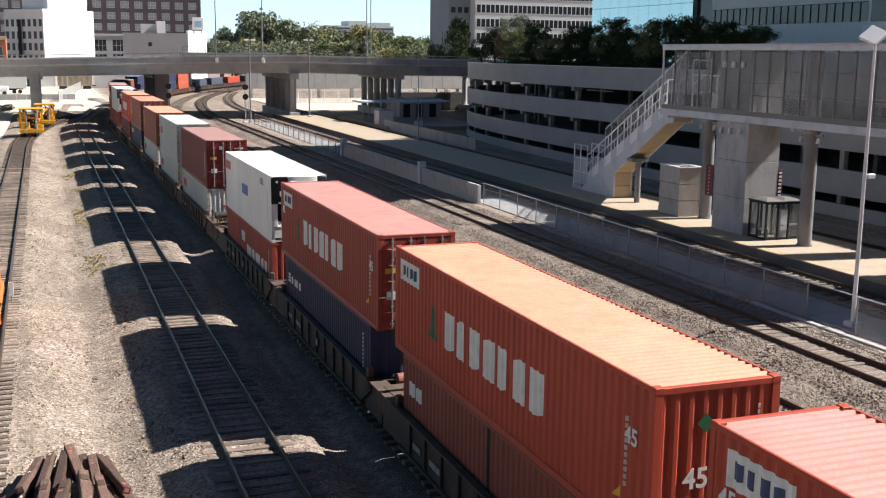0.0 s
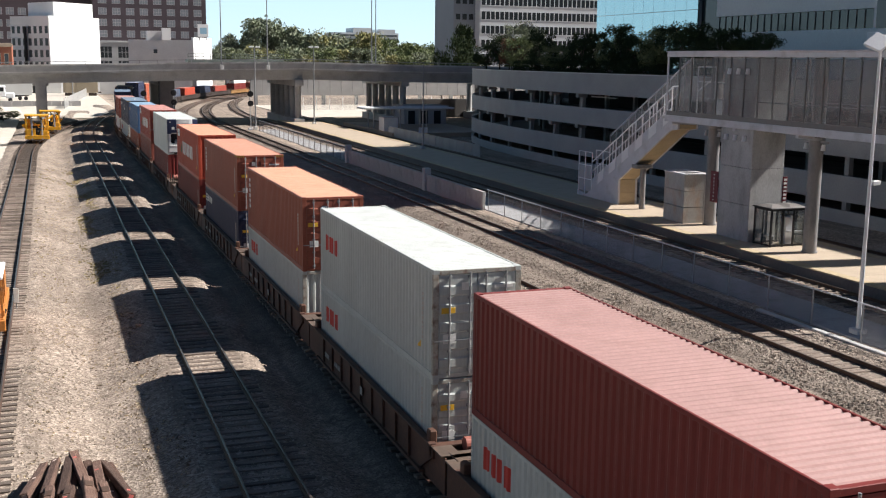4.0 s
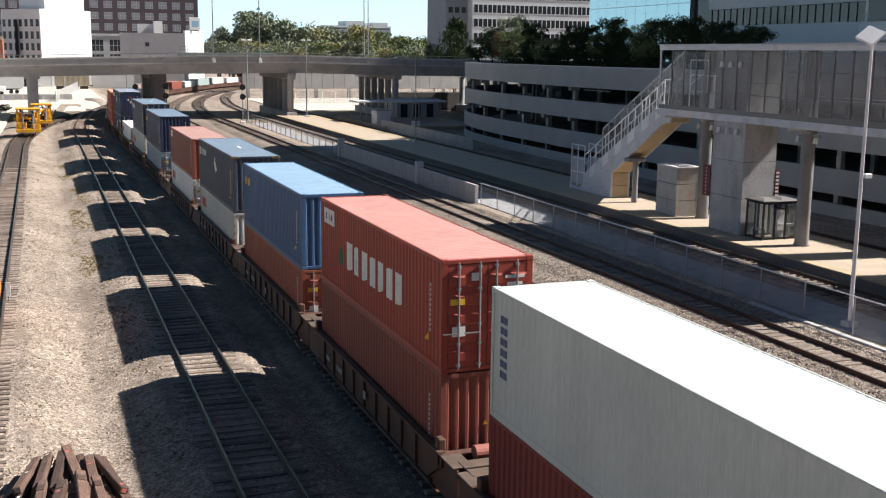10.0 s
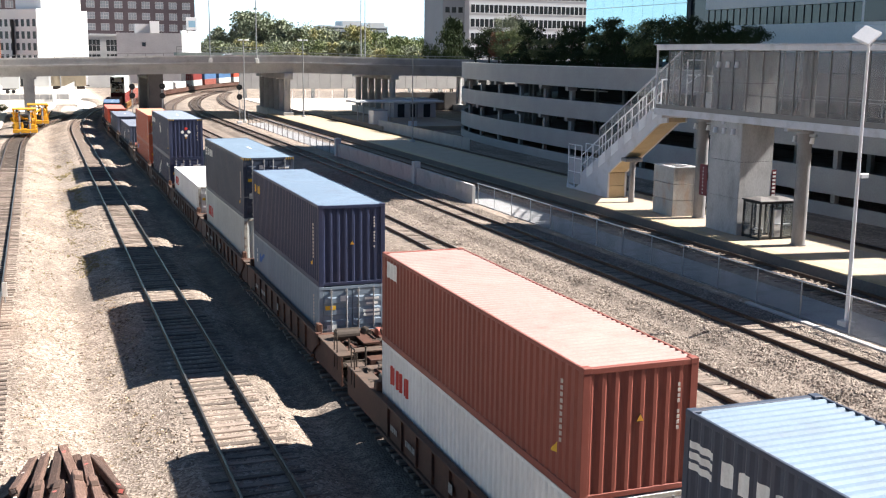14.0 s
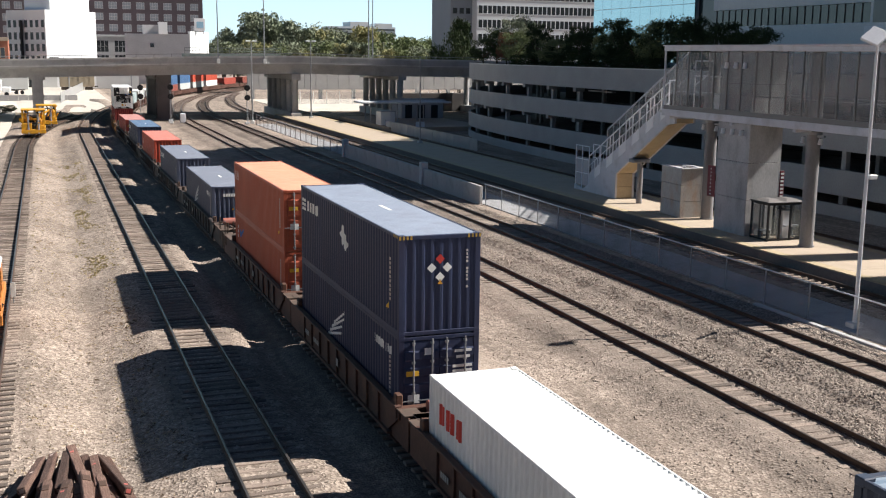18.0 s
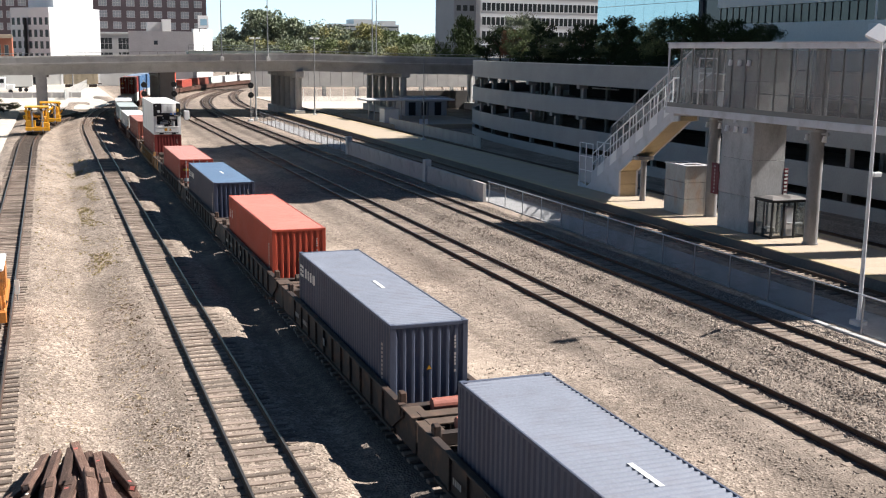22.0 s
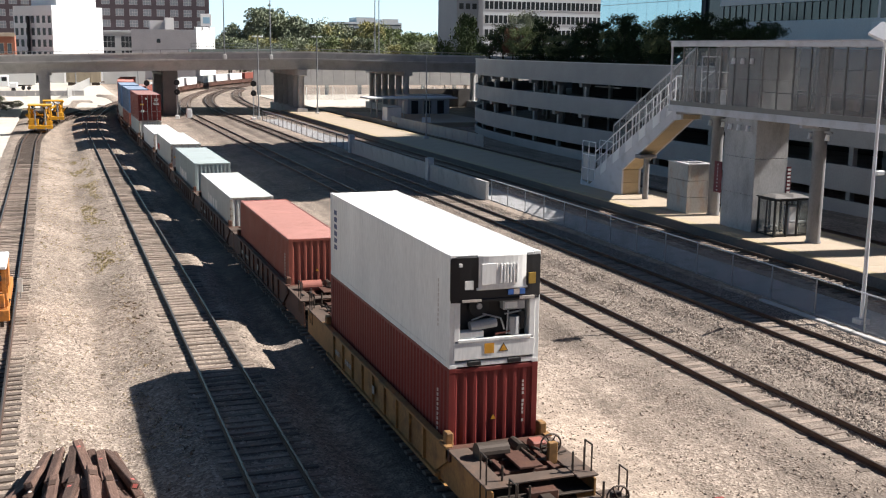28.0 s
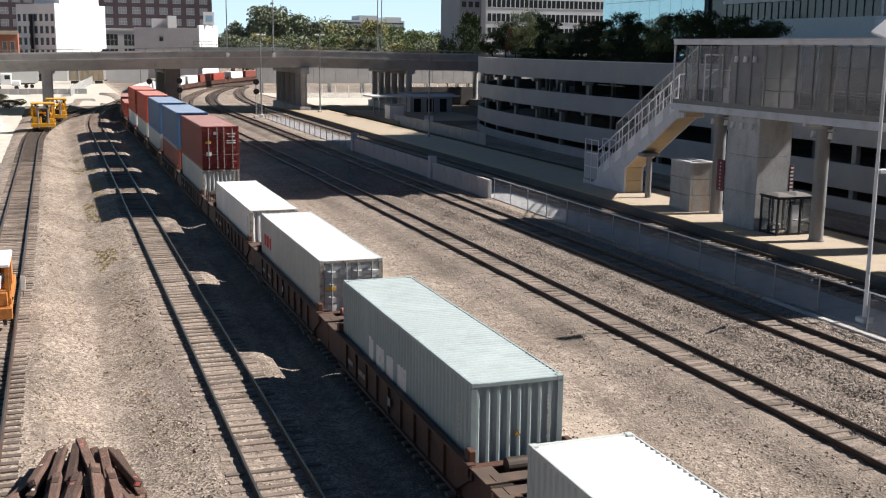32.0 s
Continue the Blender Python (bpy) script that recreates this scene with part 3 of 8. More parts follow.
M["mark_white"] = material("white_marking", (0.78, 0.78, 0.75), 0.6, 0, 0.12, 2, 30, 0.0, tint=(0.5, 0.46, 0.42), tint_amount=0.35)
M["rusty_post"] = material("rust_stained_paint", (0.40, 0.38, 0.33), 0.7, 0, 0.25, 2.5, 20, 0.1, tint=(0.13, 0.065, 0.035), tint_amount=0.95)
M["hazard"] = material("dull_hazard_paint", (0.42, 0.27, 0.05), 0.7, 0, 0.2, 3, 30, 0.0)
M["faint_mark"] = material("faint_marking", (0.50, 0.45, 0.41), 0.7, 0, 0.25, 4, 30, 0.0)
M["stencil"] = material("worn_stencil_paint", (0.36, 0.34, 0.31), 0.8, 0, 0.3, 4, 30, 0.0, tint=(0.10, 0.06, 0.045), tint_amount=0.9)
M["mark_red"] = material("red_marking", (0.55, 0.04, 0.03), 0.6, 0, 0.1, 2, 30, 0.0)
M["mark_green"] = material("green_marking", (0.03, 0.13, 0.06), 0.6, 0, 0.1, 2, 30, 0.0)
M["mark_yellow"] = material("yellow_marking", (0.75, 0.45, 0.04), 0.6, 0, 0.1, 2, 30, 0.0)
M["mark_blue"] = material("blue_marking", (0.05, 0.14, 0.42), 0.6, 0, 0.1, 2, 30, 0.0)
M["mark_navy"] = material("navy_marking", (0.05, 0.07, 0.16), 0.6, 0, 0.1, 2, 30, 0.0)
M["car_brown"] = material("rusty_car_paint", (0.085, 0.038, 0.026), 0.75, 0, 0.3, 0.9, 9, 0.15, tint=(0.12, 0.06, 0.035), tint_amount=0.6)
M["car_dark"] = material("dark_car_paint", (0.04, 0.03, 0.027), 0.75, 0, 0.3, 0.9, 9, 0.15, tint=(0.16, 0.08, 0.045), tint_amount=0.5)
M["car_tan"] = material("faded_yellow_car_paint", (0.30, 0.16, 0.055), 0.75, 0, 0.3, 0.9, 9, 0.15, tint=(0.13, 0.065, 0.035), tint_amount=0.7)
M["tread"] = material("worn_walkway", (0.12, 0.088, 0.07), 0.7, 0.2, 0.25, 2, 30, 0.2, tint=(0.2, 0.12, 0.08), tint_amount=0.5)
M["wheel"] = material("wheel_steel", (0.07, 0.055, 0.045), 0.6, 0.4, 0.2, 3, 20, 0.1)
M["amber"] = material("amber_sign", (0.62, 0.30, 0.03), 0.6, 0, 0.12, 2, 30, 0.0)
M["unit_navy"] = material("navy_unit_paint", (0.035, 0.05, 0.12), 0.45, 0, 0.2, 1.5, 20, 0.05)
M["machine_grey"] = material("machine_grey", (0.40, 0.41, 0.42), 0.55, 0.1, 0.2, 3, 25, 0.08)
M["tank_red"] = material("faded_red_tank", (0.34, 0.12, 0.09), 0.6, 0, 0.2, 2, 20, 0.1)


def bowed(x0, x1, z0, z1, y, depth, n=10):
    """A panel whose front bows out towards -y."""
    bm = bmesh.new()
    rows = []
    for i in range(n + 1):
        f = i / n
        x = x0 + (x1 - x0) * f
        out = y - depth * (1 - (2 * f - 1) ** 4)
        rows.append([bm.verts.new(v) for v in ((x, out, z0), (x, out, z1 - 0.04), (x, out + 0.04, z1), (x, y + 0.12, z1), (x, y + 0.12, z0))])
    for a, b in zip(rows, rows[1:]):
        for k in range(5):
            bm.faces.new((a[k], b[k], b[(k + 1) % 5], a[(k + 1) % 5]))
    bm.faces.new(rows[0])
    bm.faces.new(rows[-1][::-1])
    bmesh.ops.recalc_face_normals(bm, faces=bm.faces)
    return bm


def warning_triangle(c, y, x, z, size):
    """Amber triangle with a dark rim."""
    for k, mat, d in ((1.0, M["black_metal"], 0.0), (0.78, M["amber"], 0.004)):
        bm = bmesh.new()
        pts = [(x + size * k * math.cos(a), z + size * k * math.sin(a)) for a in (radians(90), radians(210), radians(330))]
        lo, hi = [bm.verts.new((u, y - d, v)) for u, v in pts], [bm.verts.new((u, y - d - 0.005, v)) for u, v in pts]
        for i in range(3):
            bm.faces.new((lo[i], lo[(i + 1) % 3], hi[(i + 1) % 3], hi[i]))
        bm.faces.new(lo[::-1])
        bm.faces.new(hi)
        bmesh.ops.recalc_face_normals(bm, faces=bm.faces)
        part("warning_label", bm, mat, c, "amber warning triangle" if d else "")


def reefer_unit(c, L, H, navy):
    """Cooling machinery in the near end of a refrigerated container."""
    y = -L / 2
    white = paint("white_paint", COLOURS["white"], 0.1)
    dark = M["unit_navy"] if navy else M["black_metal"]
    u = part("cooling_unit", bevelled(boxes((-1.05, 1.05, y + 0.34, y + 0.44, 0.14, H - 0.12)), 0.01), M["black_metal"], c, "dark recessed cooling machinery")
    part("top_panel", bowed(-1.215, 1.215, H - 1.14, H - 0.03, y + 0.0, 0.07), dark, u, "dark bowed upper panel")
    part("lower_ledge", bowed(-1.2, 1.2, H - 1.20, H - 1.10, y + 0.0, 0.10), dark, u)
    part("fan_cover", bowed(-0.52, 0.80, H - 0.86, H - 0.0, y - 0.06, 0.07), white, u, "white bowed fan cover")
    part("fan_cover_rim", bevelled(boxes((-0.55, 0.83, y - 0.10, y - 0.04, H - 0.90, H - 0.84)), 0.01), white, u)
    for i in range(6):
        part("louvre", bevelled(boxes((0.06 + 0.085 * i, 0.11 + 0.085 * i, y - 0.165, y - 0.12, H - 0.74, H - 0.24)), 0.012), white, u)
    part("cover_panel", bevelled(boxes((-0.44, -0.02, y - 0.148, y - 0.125, H - 0.76, H - 0.22)), 0.01), white, u)
    for x0, x1, z0, z1, m in ((-0.86, -0.64, -0.86, -0.64, "mark_white"), (-1.02, -0.94, -0.28, -0.20, "mark_white"), (-0.92, -0.42, -1.18, -1.12, "faint_mark"), (0.62, 1.02, -1.18, -1.11, "faint_mark"), (0.30, 0.44, -1.05, -0.92, "mark_blue"), (0.46, 0.60, -1.05, -0.92, "faint_mark"), (0.62, 0.76, -1.05, -0.92, "mark_blue"), (0.86, 1.04, -0.80, -0.52, "hazard")):
        part("label_plate", boxes((x0, x1, y - 0.118, y - 0.07, H + z0, H + z1)), M[m], u, "small label plate")
    part("lower_panel", bevelled(boxes((-1.10, 1.10, y - 0.012, y + 0.20, 0.20, 0.66)), 0.012), white, u, "white lower panel")
    part("frame_ledge", bevelled(boxes((-1.0, 1.0, y - 0.03, y + 0.10, 0.66, 0.74)), 0.012), white, u)
    for x in (-1.10, 0.94):
        part("side_strip", bevelled(boxes((x, x + 0.16, y - 0.008, y + 0.30, 0.70, H - 1.16)), 0.01), white, u)
    for x in (-0.55, 0.55):
        part("fork_pocket", bevelled(boxes((x - 0.19, x + 0.19, y - 0.02, y + 0.05, 0.04, 0.17)), 0.02), M["black_metal"], u)
    bm = bmesh.new()
    add_rod(bm, (-0.62, y + 0.16, 1.02), (0.08, y + 0.16, 1.10), 0.13, 16)
    part("compressor", bm, M["machine_grey"], u, "grey compressor cylinder")
    part("tray", bevelled(boxes((-0.92, -0.28, y + 0.04, y + 0.30, 0.74, 0.92)), 0.015), white, u)
    part("control_box", bevelled(boxes((0.24, 0.84, y + 0.04, y + 0.30, 1.42, 1.66)), 0.015), M["machine_grey"], u, "pale grey control box")
    part("box_lid", bevelled(boxes((0.28, 0.62, y + 0.02, y + 0.05, 1.46, 1.62)), 0.008), white, u)
    bm = bmesh.new()
    add_rod(bm, (0.58, y + 0.16, 0.76), (0.58, y + 0.16, 1.22), 0.15, 16)
    part("receiver", bm, M["machine_grey"], u, "grey receiver vessel")
    bm = bmesh.new()
    add_rod(bm, (0.78, y + 0.14, 0.90), (0.78, y + 0.14, 1.34), 0.09, 12)
    part("motor", bm, M["black_metal"], u)
    for i, (a, b) in enumerate((((-0.3, 1.35), (0.2, 1.2)), ((0.2, 1.2), (0.3, 0.9)), ((0.05, 0.8), (0.5, 0.85)), ((0.3, 1.3), (0.75, 1.36)), ((-0.6, 1.2), (-0.2, 1.32)), ((0.36, 0.78), (0.40, 1.38)))):
        part("pipe", rods(((a[0], y + 0.10, a[1]), (b[0], y + 0.10, b[1]), 0.022), n=6), M["machine_grey"] if i % 2 else M["tank_red"] if i == 2 else M["galvanised"], u)
    bm = bmesh.new()
    add_rod(bm, (-0.35, y + 0.33, 1.52), (-0.35, y + 0.22, 1.52), 0.27, 24)
    part("fan", bm, M["dark"], u)
    bm = bmesh.new()
    add_rod(bm, (-0.35, y + 0.22, 1.52), (-0.35, y + 0.19, 1.52), 0.08, 12)
    part("fan_hub", bm, M["machine_grey"], u)
    if not navy:
        part("warning_plate", boxes((-0.28, -0.02, y - 0.022, y - 0.012, 0.34, 0.60)), M["amber"], u, "amber warning plate")
    warning_triangle(u, y - 0.013, 0.24, 0.44, 0.15)


STD, HC = 2.591, 2.896
L40, L45 = 12.192, 13.716
# Stacks from the front of the train to its rear: place of the far end along the track at the clip's start, length, lower box
# (colour, height, near end), upper box or None.
STACKS = [
    (12.88, L45, ("brown", STD, "front"), ("orange red", HC, "front")),
    (28.13, L45, ("brown", STD, "front"), ("orange red", HC, "front")),
    (43.55, L45, ("navy", STD, "front"), ("brick red", HC, "door")),
    (57.85, L40, ("brick red", STD, "front"), ("white", HC, "reefer")),
    (77.34, L40, ("grey white", STD, "front"), ("dark red", HC, "door")),
    (92.30, L40, ("grey white", STD, "door"), ("grey white", HC, "door")),
    (107.45, L40, ("grey white", STD, "front"), ("rust brown", HC, "door")),
    (122.75, L40, ("navy", HC, "door"), ("rust brown", HC, "door")),
    (138.00, L40, ("dark red", HC, "door"), ("orange red", HC, "front")),
    (157.20, L40, ("dark red", HC, "front"), ("grey white", HC, "reefer")),
    (172.50, L40, ("brown", HC, "front"), ("brick red", HC, "door")),
    (187.75, L40, ("rust brown", STD, "door"), ("blue", HC, "front")),
    (203.05, L40, ("grey white", STD, "front"), ("slate", HC, "front")),
    (218.50, L40, ("white", STD, "door"), ("brown", STD, "front")),
    (238.15, L40, ("grey blue", STD, "door"), ("navy", HC, "front")),
    (252.75, L40, ("grey white", HC, "front"), ("slate", HC, "door")),
    (268.20, L40, ("white", STD, "door"), None),
    (283.00, L40, ("navy", HC, "door"), ("navy", HC, "front")),
    (298.50, L40, ("orange", STD, "door"), ("orange", STD, "door")),
    (319.10, L40, ("steel navy", HC, "front"), None),
    (336.89, L40, ("steel navy", HC, "front"), None),
    (354.60, L40, ("orange red", HC, "front"), None),
    (372.50, L40, ("deep navy", HC, "front"), None),
    (390.00, L40, ("brick red", STD, "door"), None),
    (410.43, L40, ("dark red", HC, "front"), ("white", HC, "reefer")),
    (429.95, L40, ("brown", HC, "front"), None),
    (445.65, L40, ("grey white", STD, "front"), None),
    (461.15, L40, ("pale green", HC, "front"), None),
    (476.80, L40, ("grey white", HC, "door"), None),
    (492.10, L40, ("white", STD, "front"), None),
    (510.50, L40, ("grey white", STD, "front"), ("dark red", HC, "door")),
    (525.80, L40, ("brown", STD, "front"), ("blue", HC, "front")),
    (541.10, L40, ("grey white", STD, "door"), ("blue", HC, "front")),
    (556.40, L40, ("grey white", STD, "front"), ("orange red", HC, "front")),
    (571.70, L40, ("white", STD, "front"), ("orange red", HC, "door")),
    (591.30, L40, ("brick red", HC, "front"), None),
]
y_far = 591.30
for i, col in enumerate(("brown", "grey white", "white", "white", "white", "grey white", "white", "white", "brown", "brick red", "white", "brown", "white", "brown", "grey white", "brick red", "white")):
    y_far += 15.35 if i % 5 else 19.4
    STACKS.append((y_far, L40, (col, HC, "front"), None))


DECOR = {
    "red45": lambda c, L, H: (side_mark(c, L, plate(0.45, 1.95, 2.05, 2.62), M["mark_white"], label="white maker's panel"),
                              side_mark(c, L, bars(0.6, 1.8, 2.2, 2.48, 4), M["mark_navy"], lift=0.004),
                              side_mark(c, L, [(2.75, 3.05, 1.0, 1.0, 1.05, 1.9), (3.05, 3.35, 1.0, 1.0, 1.9, 1.05)], M["mark_green"], label="green triangle emblem"),
                              side_mark(c, L, bars(3.9, 9.75, 0.98, 1.92, 7), M["mark_white"], label="large white painted name")),
    "red": lambda c, L, H: (side_mark(c, L, plate(0.45, 1.75, 2.1, 2.62), M["mark_white"], label="white maker's panel"),
                            side_mark(c, L, bars(0.6, 1.6, 2.24, 2.48, 4), M["mark_navy"], lift=0.004),
                            side_mark(c, L, [(2.3, 2.6, 1.0, 1.0, 1.05, 1.9), (2.6, 2.9, 1.0, 1.0, 1.9, 1.05)], M["mark_green"], label="green triangle emblem"),
                            side_mark(c, L, bars(3.3, 9.2, 0.98, 1.88, 7), M["mark_white"], label="large white painted name")),
    "panel": lambda c, L, H: (side_mark(c, L, plate(0.4, 1.3, 1.95, 2.4), M["mark_white"], label="white maker's panel"),),
    "line": lambda c, L, H: (side_mark(c, L, column_bars(0.15, 0.75, 2.0, 2.5, 3), M["mark_white"]),
                             side_mark(c, L, bars(0.95, 2.6, 2.05, 2.42, 4), M["mark_white"], label="white painted name")),
    "line45": lambda c, L, H: (side_mark(c, L, column_bars(0.3, 0.8, 1.6, 2.0, 3), M["mark_white"]),
                               side_mark(c, L, bars(1.0, 2.6, 1.6, 1.9, 4), M["mark_white"])),
    "redname": lambda c, L, H: (side_mark(c, L, bars(0.75, 2.3, 1.5, 2.05, 4, 0.86), M["mark_red"], label="red painted name"),),
    "yellowname": lambda c, L, H: (side_mark(c, L, bars(0.35, 1.55, 1.95, 2.3, 5, 0.86), M["mark_yellow"], label="yellow painted name"),),
    "vertical": lambda c, L, H: (side_mark(c, L, column_bars(0.45, 0.78, 1.0, 2.5, 6), M["mark_white"]),),
    "vertical_dark": lambda c, L, H: (side_mark(c, L, column_bars(0.5, 0.85, 1.0, 2.45, 6), M["mark_navy"], True),),
    "redside": lambda c, L, H: (side_mark(c, L, bars(0.15, 1.65, 2.05, 2.5, 5, 0.86), M["mark_red"], True, label="red painted name"),
                              side_mark(c, L, plate(4.9, 5.32, 1.3, 1.8) + plate(5.45, 5.87, 1.3, 1.8) + plate(6.0, 6.42, 1.3, 1.8), M["mark_blue"], True, label="blue squares of a painted name"),
                              side_mark(c, L, column_bars(9.6, 10.4, 2.3, 2.6, 3), M["mark_navy"], True)),
    "wing": lambda c, L, H: (side_mark(c, L, wing(4.0, 0.95, 1.05), M["mark_white"], label="white winged emblem"),
                             side_mark(c, L, bars(9.7, 11.5, 2.2, 2.45, 8), M["mark_white"])),
    "ca": lambda c, L, H: (side_mark(c, L, bars(0.25, 1.15, 1.72, 2.2, 3, 0.8), M["mark_white"], label="white painted initials"),),
    "bluelogo": lambda c, L, H: (side_mark(c, L, column_bars(0.6, 0.8, 1.4, 2.1, 3), M["mark_white"]),
                                 side_mark(c, L, [(1.2, 1.5, 1.6, 1.4, 1.7, 2.05), (1.5, 2.3, 1.5, 1.9, 1.75, 2.05)], M["mark_blue"], label="blue painted emblem")),
    "bigname": lambda c, L, H: (side_mark(c, L, bars(3.9, 7.3, 0.95, 1.7, 3, 0.8), M["mark_white"], label="large white painted name"),
                                side_mark(c, L, [(3.1, 3.6, 1.1, 0.9, 1.8, 1.7)], M["mark_white"])),
    "lowred": lambda c, L, H: (side_mark(c, L, plate(4.4, 5.3, 1.5, 2.0), M["mark_white"]),
                               side_mark(c, L, bars(5.8, 11.0, 0.7, 1.5, 7), M["mark_white"], label="large white painted name"),
                               side_mark(c, L, plate(3.85, 3.93, 0.2, 2.4), M["black_metal"])),
    "seam": lambda c, L, H: (side_mark(c, L, bars(0.5, 1.6, 1.55, 1.95, 2, 0.8), M["mark_white"]),
                             side_mark(c, L, plate(6.0, 6.14, 0.05, 2.5), M["black_metal"], label="dark joint between two short containers")),
    "placard": lambda c, L, H: (DECOR["line"](c, L, H),
                                side_mark(c, L, [(5.7, 6.05, 1.95, 1.6, 1.95, 2.3), (6.05, 6.4, 1.6, 1.95, 2.3, 1.95)], M["mark_white"], label="white diamond placard"),
                                side_mark(c, L, [(6.1, 6.4, 1.7, 1.42, 1.7, 1.98), (6.4, 6.7, 1.42, 1.7, 1.98, 1.7)], M["mark_white"])),
    "plain": lambda c, L, H: (),
}
ADORN = {
    0: ("seam", "red45"), 1: ("seam", "red45"), 2: ("line45", "red45"), 3: ("lowred", "redside"), 4: ("redname", "plain"), 5: ("redname", "redname"),
    6: ("redname", "vertical"), 7: ("line", "vertical"), 8: ("plain", "red"), 9: ("plain", "vertical_dark"), 10: ("plain", "red"),
    11: ("plain", "yellowname"), 12: ("redname", "placard"), 13: ("redname", "panel"), 14: ("bluelogo", "yellowname"), 15: ("redname", "line"),
    16: ("redname", None), 17: ("wing", "placard"), 18: ("bluelogo", "ca"), 19: ("wing", None), 20: ("line", None), 21: ("ca", None), 22: ("line", None),
    23: ("plain", None), 24: ("plain", "vertical_dark"), 25: ("plain", None), 26: ("bigname", None), 27: ("bigname", None), 28: ("redname", None),
}
CAR_PAINT = {0: "car_dark", 1: "car_dark", 2: "car_dark", 3: "car_dark", 24: "car_tan"}
CAR_PAINT.update({k: "car_brown" for k in range(4, 19)})
CAR_PAINT.update({k: "car_dark" for k in range(19, 24)})
CAR_MESH = {}


def car_mesh(key, make):
    if key not in CAR_MESH:
        CAR_MESH[key] = mesh_of(key if isinstance(key, str) else key[0], make())
    return CAR_MESH[key]


def sill_mesh(side, half):
    """Deep side girder of a well car with a top flange and upright ribs."""
    bm = bmesh.new()
    x = side * 1.40
    s = -1 if side < 0 else 1
    out = [(-half, 0.95), (-half + 0.9, 0.38), (half - 0.9, 0.38), (half, 0.95), (half, 1.27), (-half, 1.27)]
    a = [bm.verts.new((x, y, z)) for y, z in out]
    b = [bm.verts.new((x - s * 0.05, y, z)) for y, z in out]
    for i in range(6):
        bm.faces.new((a[i], a[(i + 1) % 6], b[(i + 1) % 6], b[i]))
    bm.faces.new(a)
    bm.faces.new(b[::-1])
    n = int(half * 2 / 1.25)
    for i in range(1, n):
        y = -half + 0.5 + i * (2 * half - 1.0) / n
        add_box(bm, min(x, x + s * 0.07), max(x, x + s * 0.07), y - 0.04, y + 0.04, 0.42, 1.27)
    add_box(bm, min(x - s * 0.06, x + s * 0.08), max(x - s * 0.06, x + s * 0.08), -half + 0.7, half - 0.7, 0.30, 0.39)
    bmesh.ops.recalc_face_normals(bm, faces=bm.faces)
    return bm


def truck_mesh():
    bm = bmesh.new()
    for s in (-1, 1):
        x = s * 1.0
        out = [(-1.15, 0.42), (-0.75, 0.55), (-0.35, 0.22), (0.35, 0.22), (0.75, 0.55), (1.15, 0.42), (1.15, 0.60), (0.6, 0.78), (-0.6, 0.78), (-1.15, 0.60)]
        a = [bm.verts.new((x - 0.08, y, z)) for y, z in out]
        b = [bm.verts.new((x + 0.08, y, z)) for y, z in out]
        for i in range(10):
            bm.faces.new((a[i], a[(i + 1) % 10], b[(i + 1) % 10], b[i]))
        bm.faces.new(a)
        bm.faces.new(b[::-1])
    add_box(bm, -1.05, 1.05, -0.18, 0.18, 0.45, 0.72)
    bmesh.ops.recalc_face_normals(bm, faces=bm.faces)
    return bm


def wheel_mesh():
    bm = bmesh.new()
    add_rod(bm, (-0.06, 0, 0), (0.06, 0, 0), 0.42, 24)
    add_rod(bm, (-0.075, 0, 0), (-0.045, 0, 0), 0.455, 24)
    return bm


def hand_wheel():
    bm = bmesh.new()
    ring = [[bm.verts.new(((0.27 + 0.025 * math.cos(v)) * math.cos(u), 0.025 * math.sin(v), (0.27 + 0.025 * math.cos(v)) * math.sin(u))) for v in (0, 1.57, 3.14, 4.71)] for u in [i * math.pi / 8 for i in range(16)]]
    for i in range(16):
        for j in range(4):
            bm.faces.new((ring[i][j], ring[(i + 1) % 16][j], ring[(i + 1) % 16][(j + 1) % 4], ring[i][(j + 1) % 4]))
    for i in range(3):
        u = i * math.pi / 3
        add_rod(bm, (-0.26 * math.cos(u), 0, -0.26 * math.sin(u)), (0.26 * math.cos(u), 0, 0.26 * math.sin(u)), 0.015, 6)
    return bm


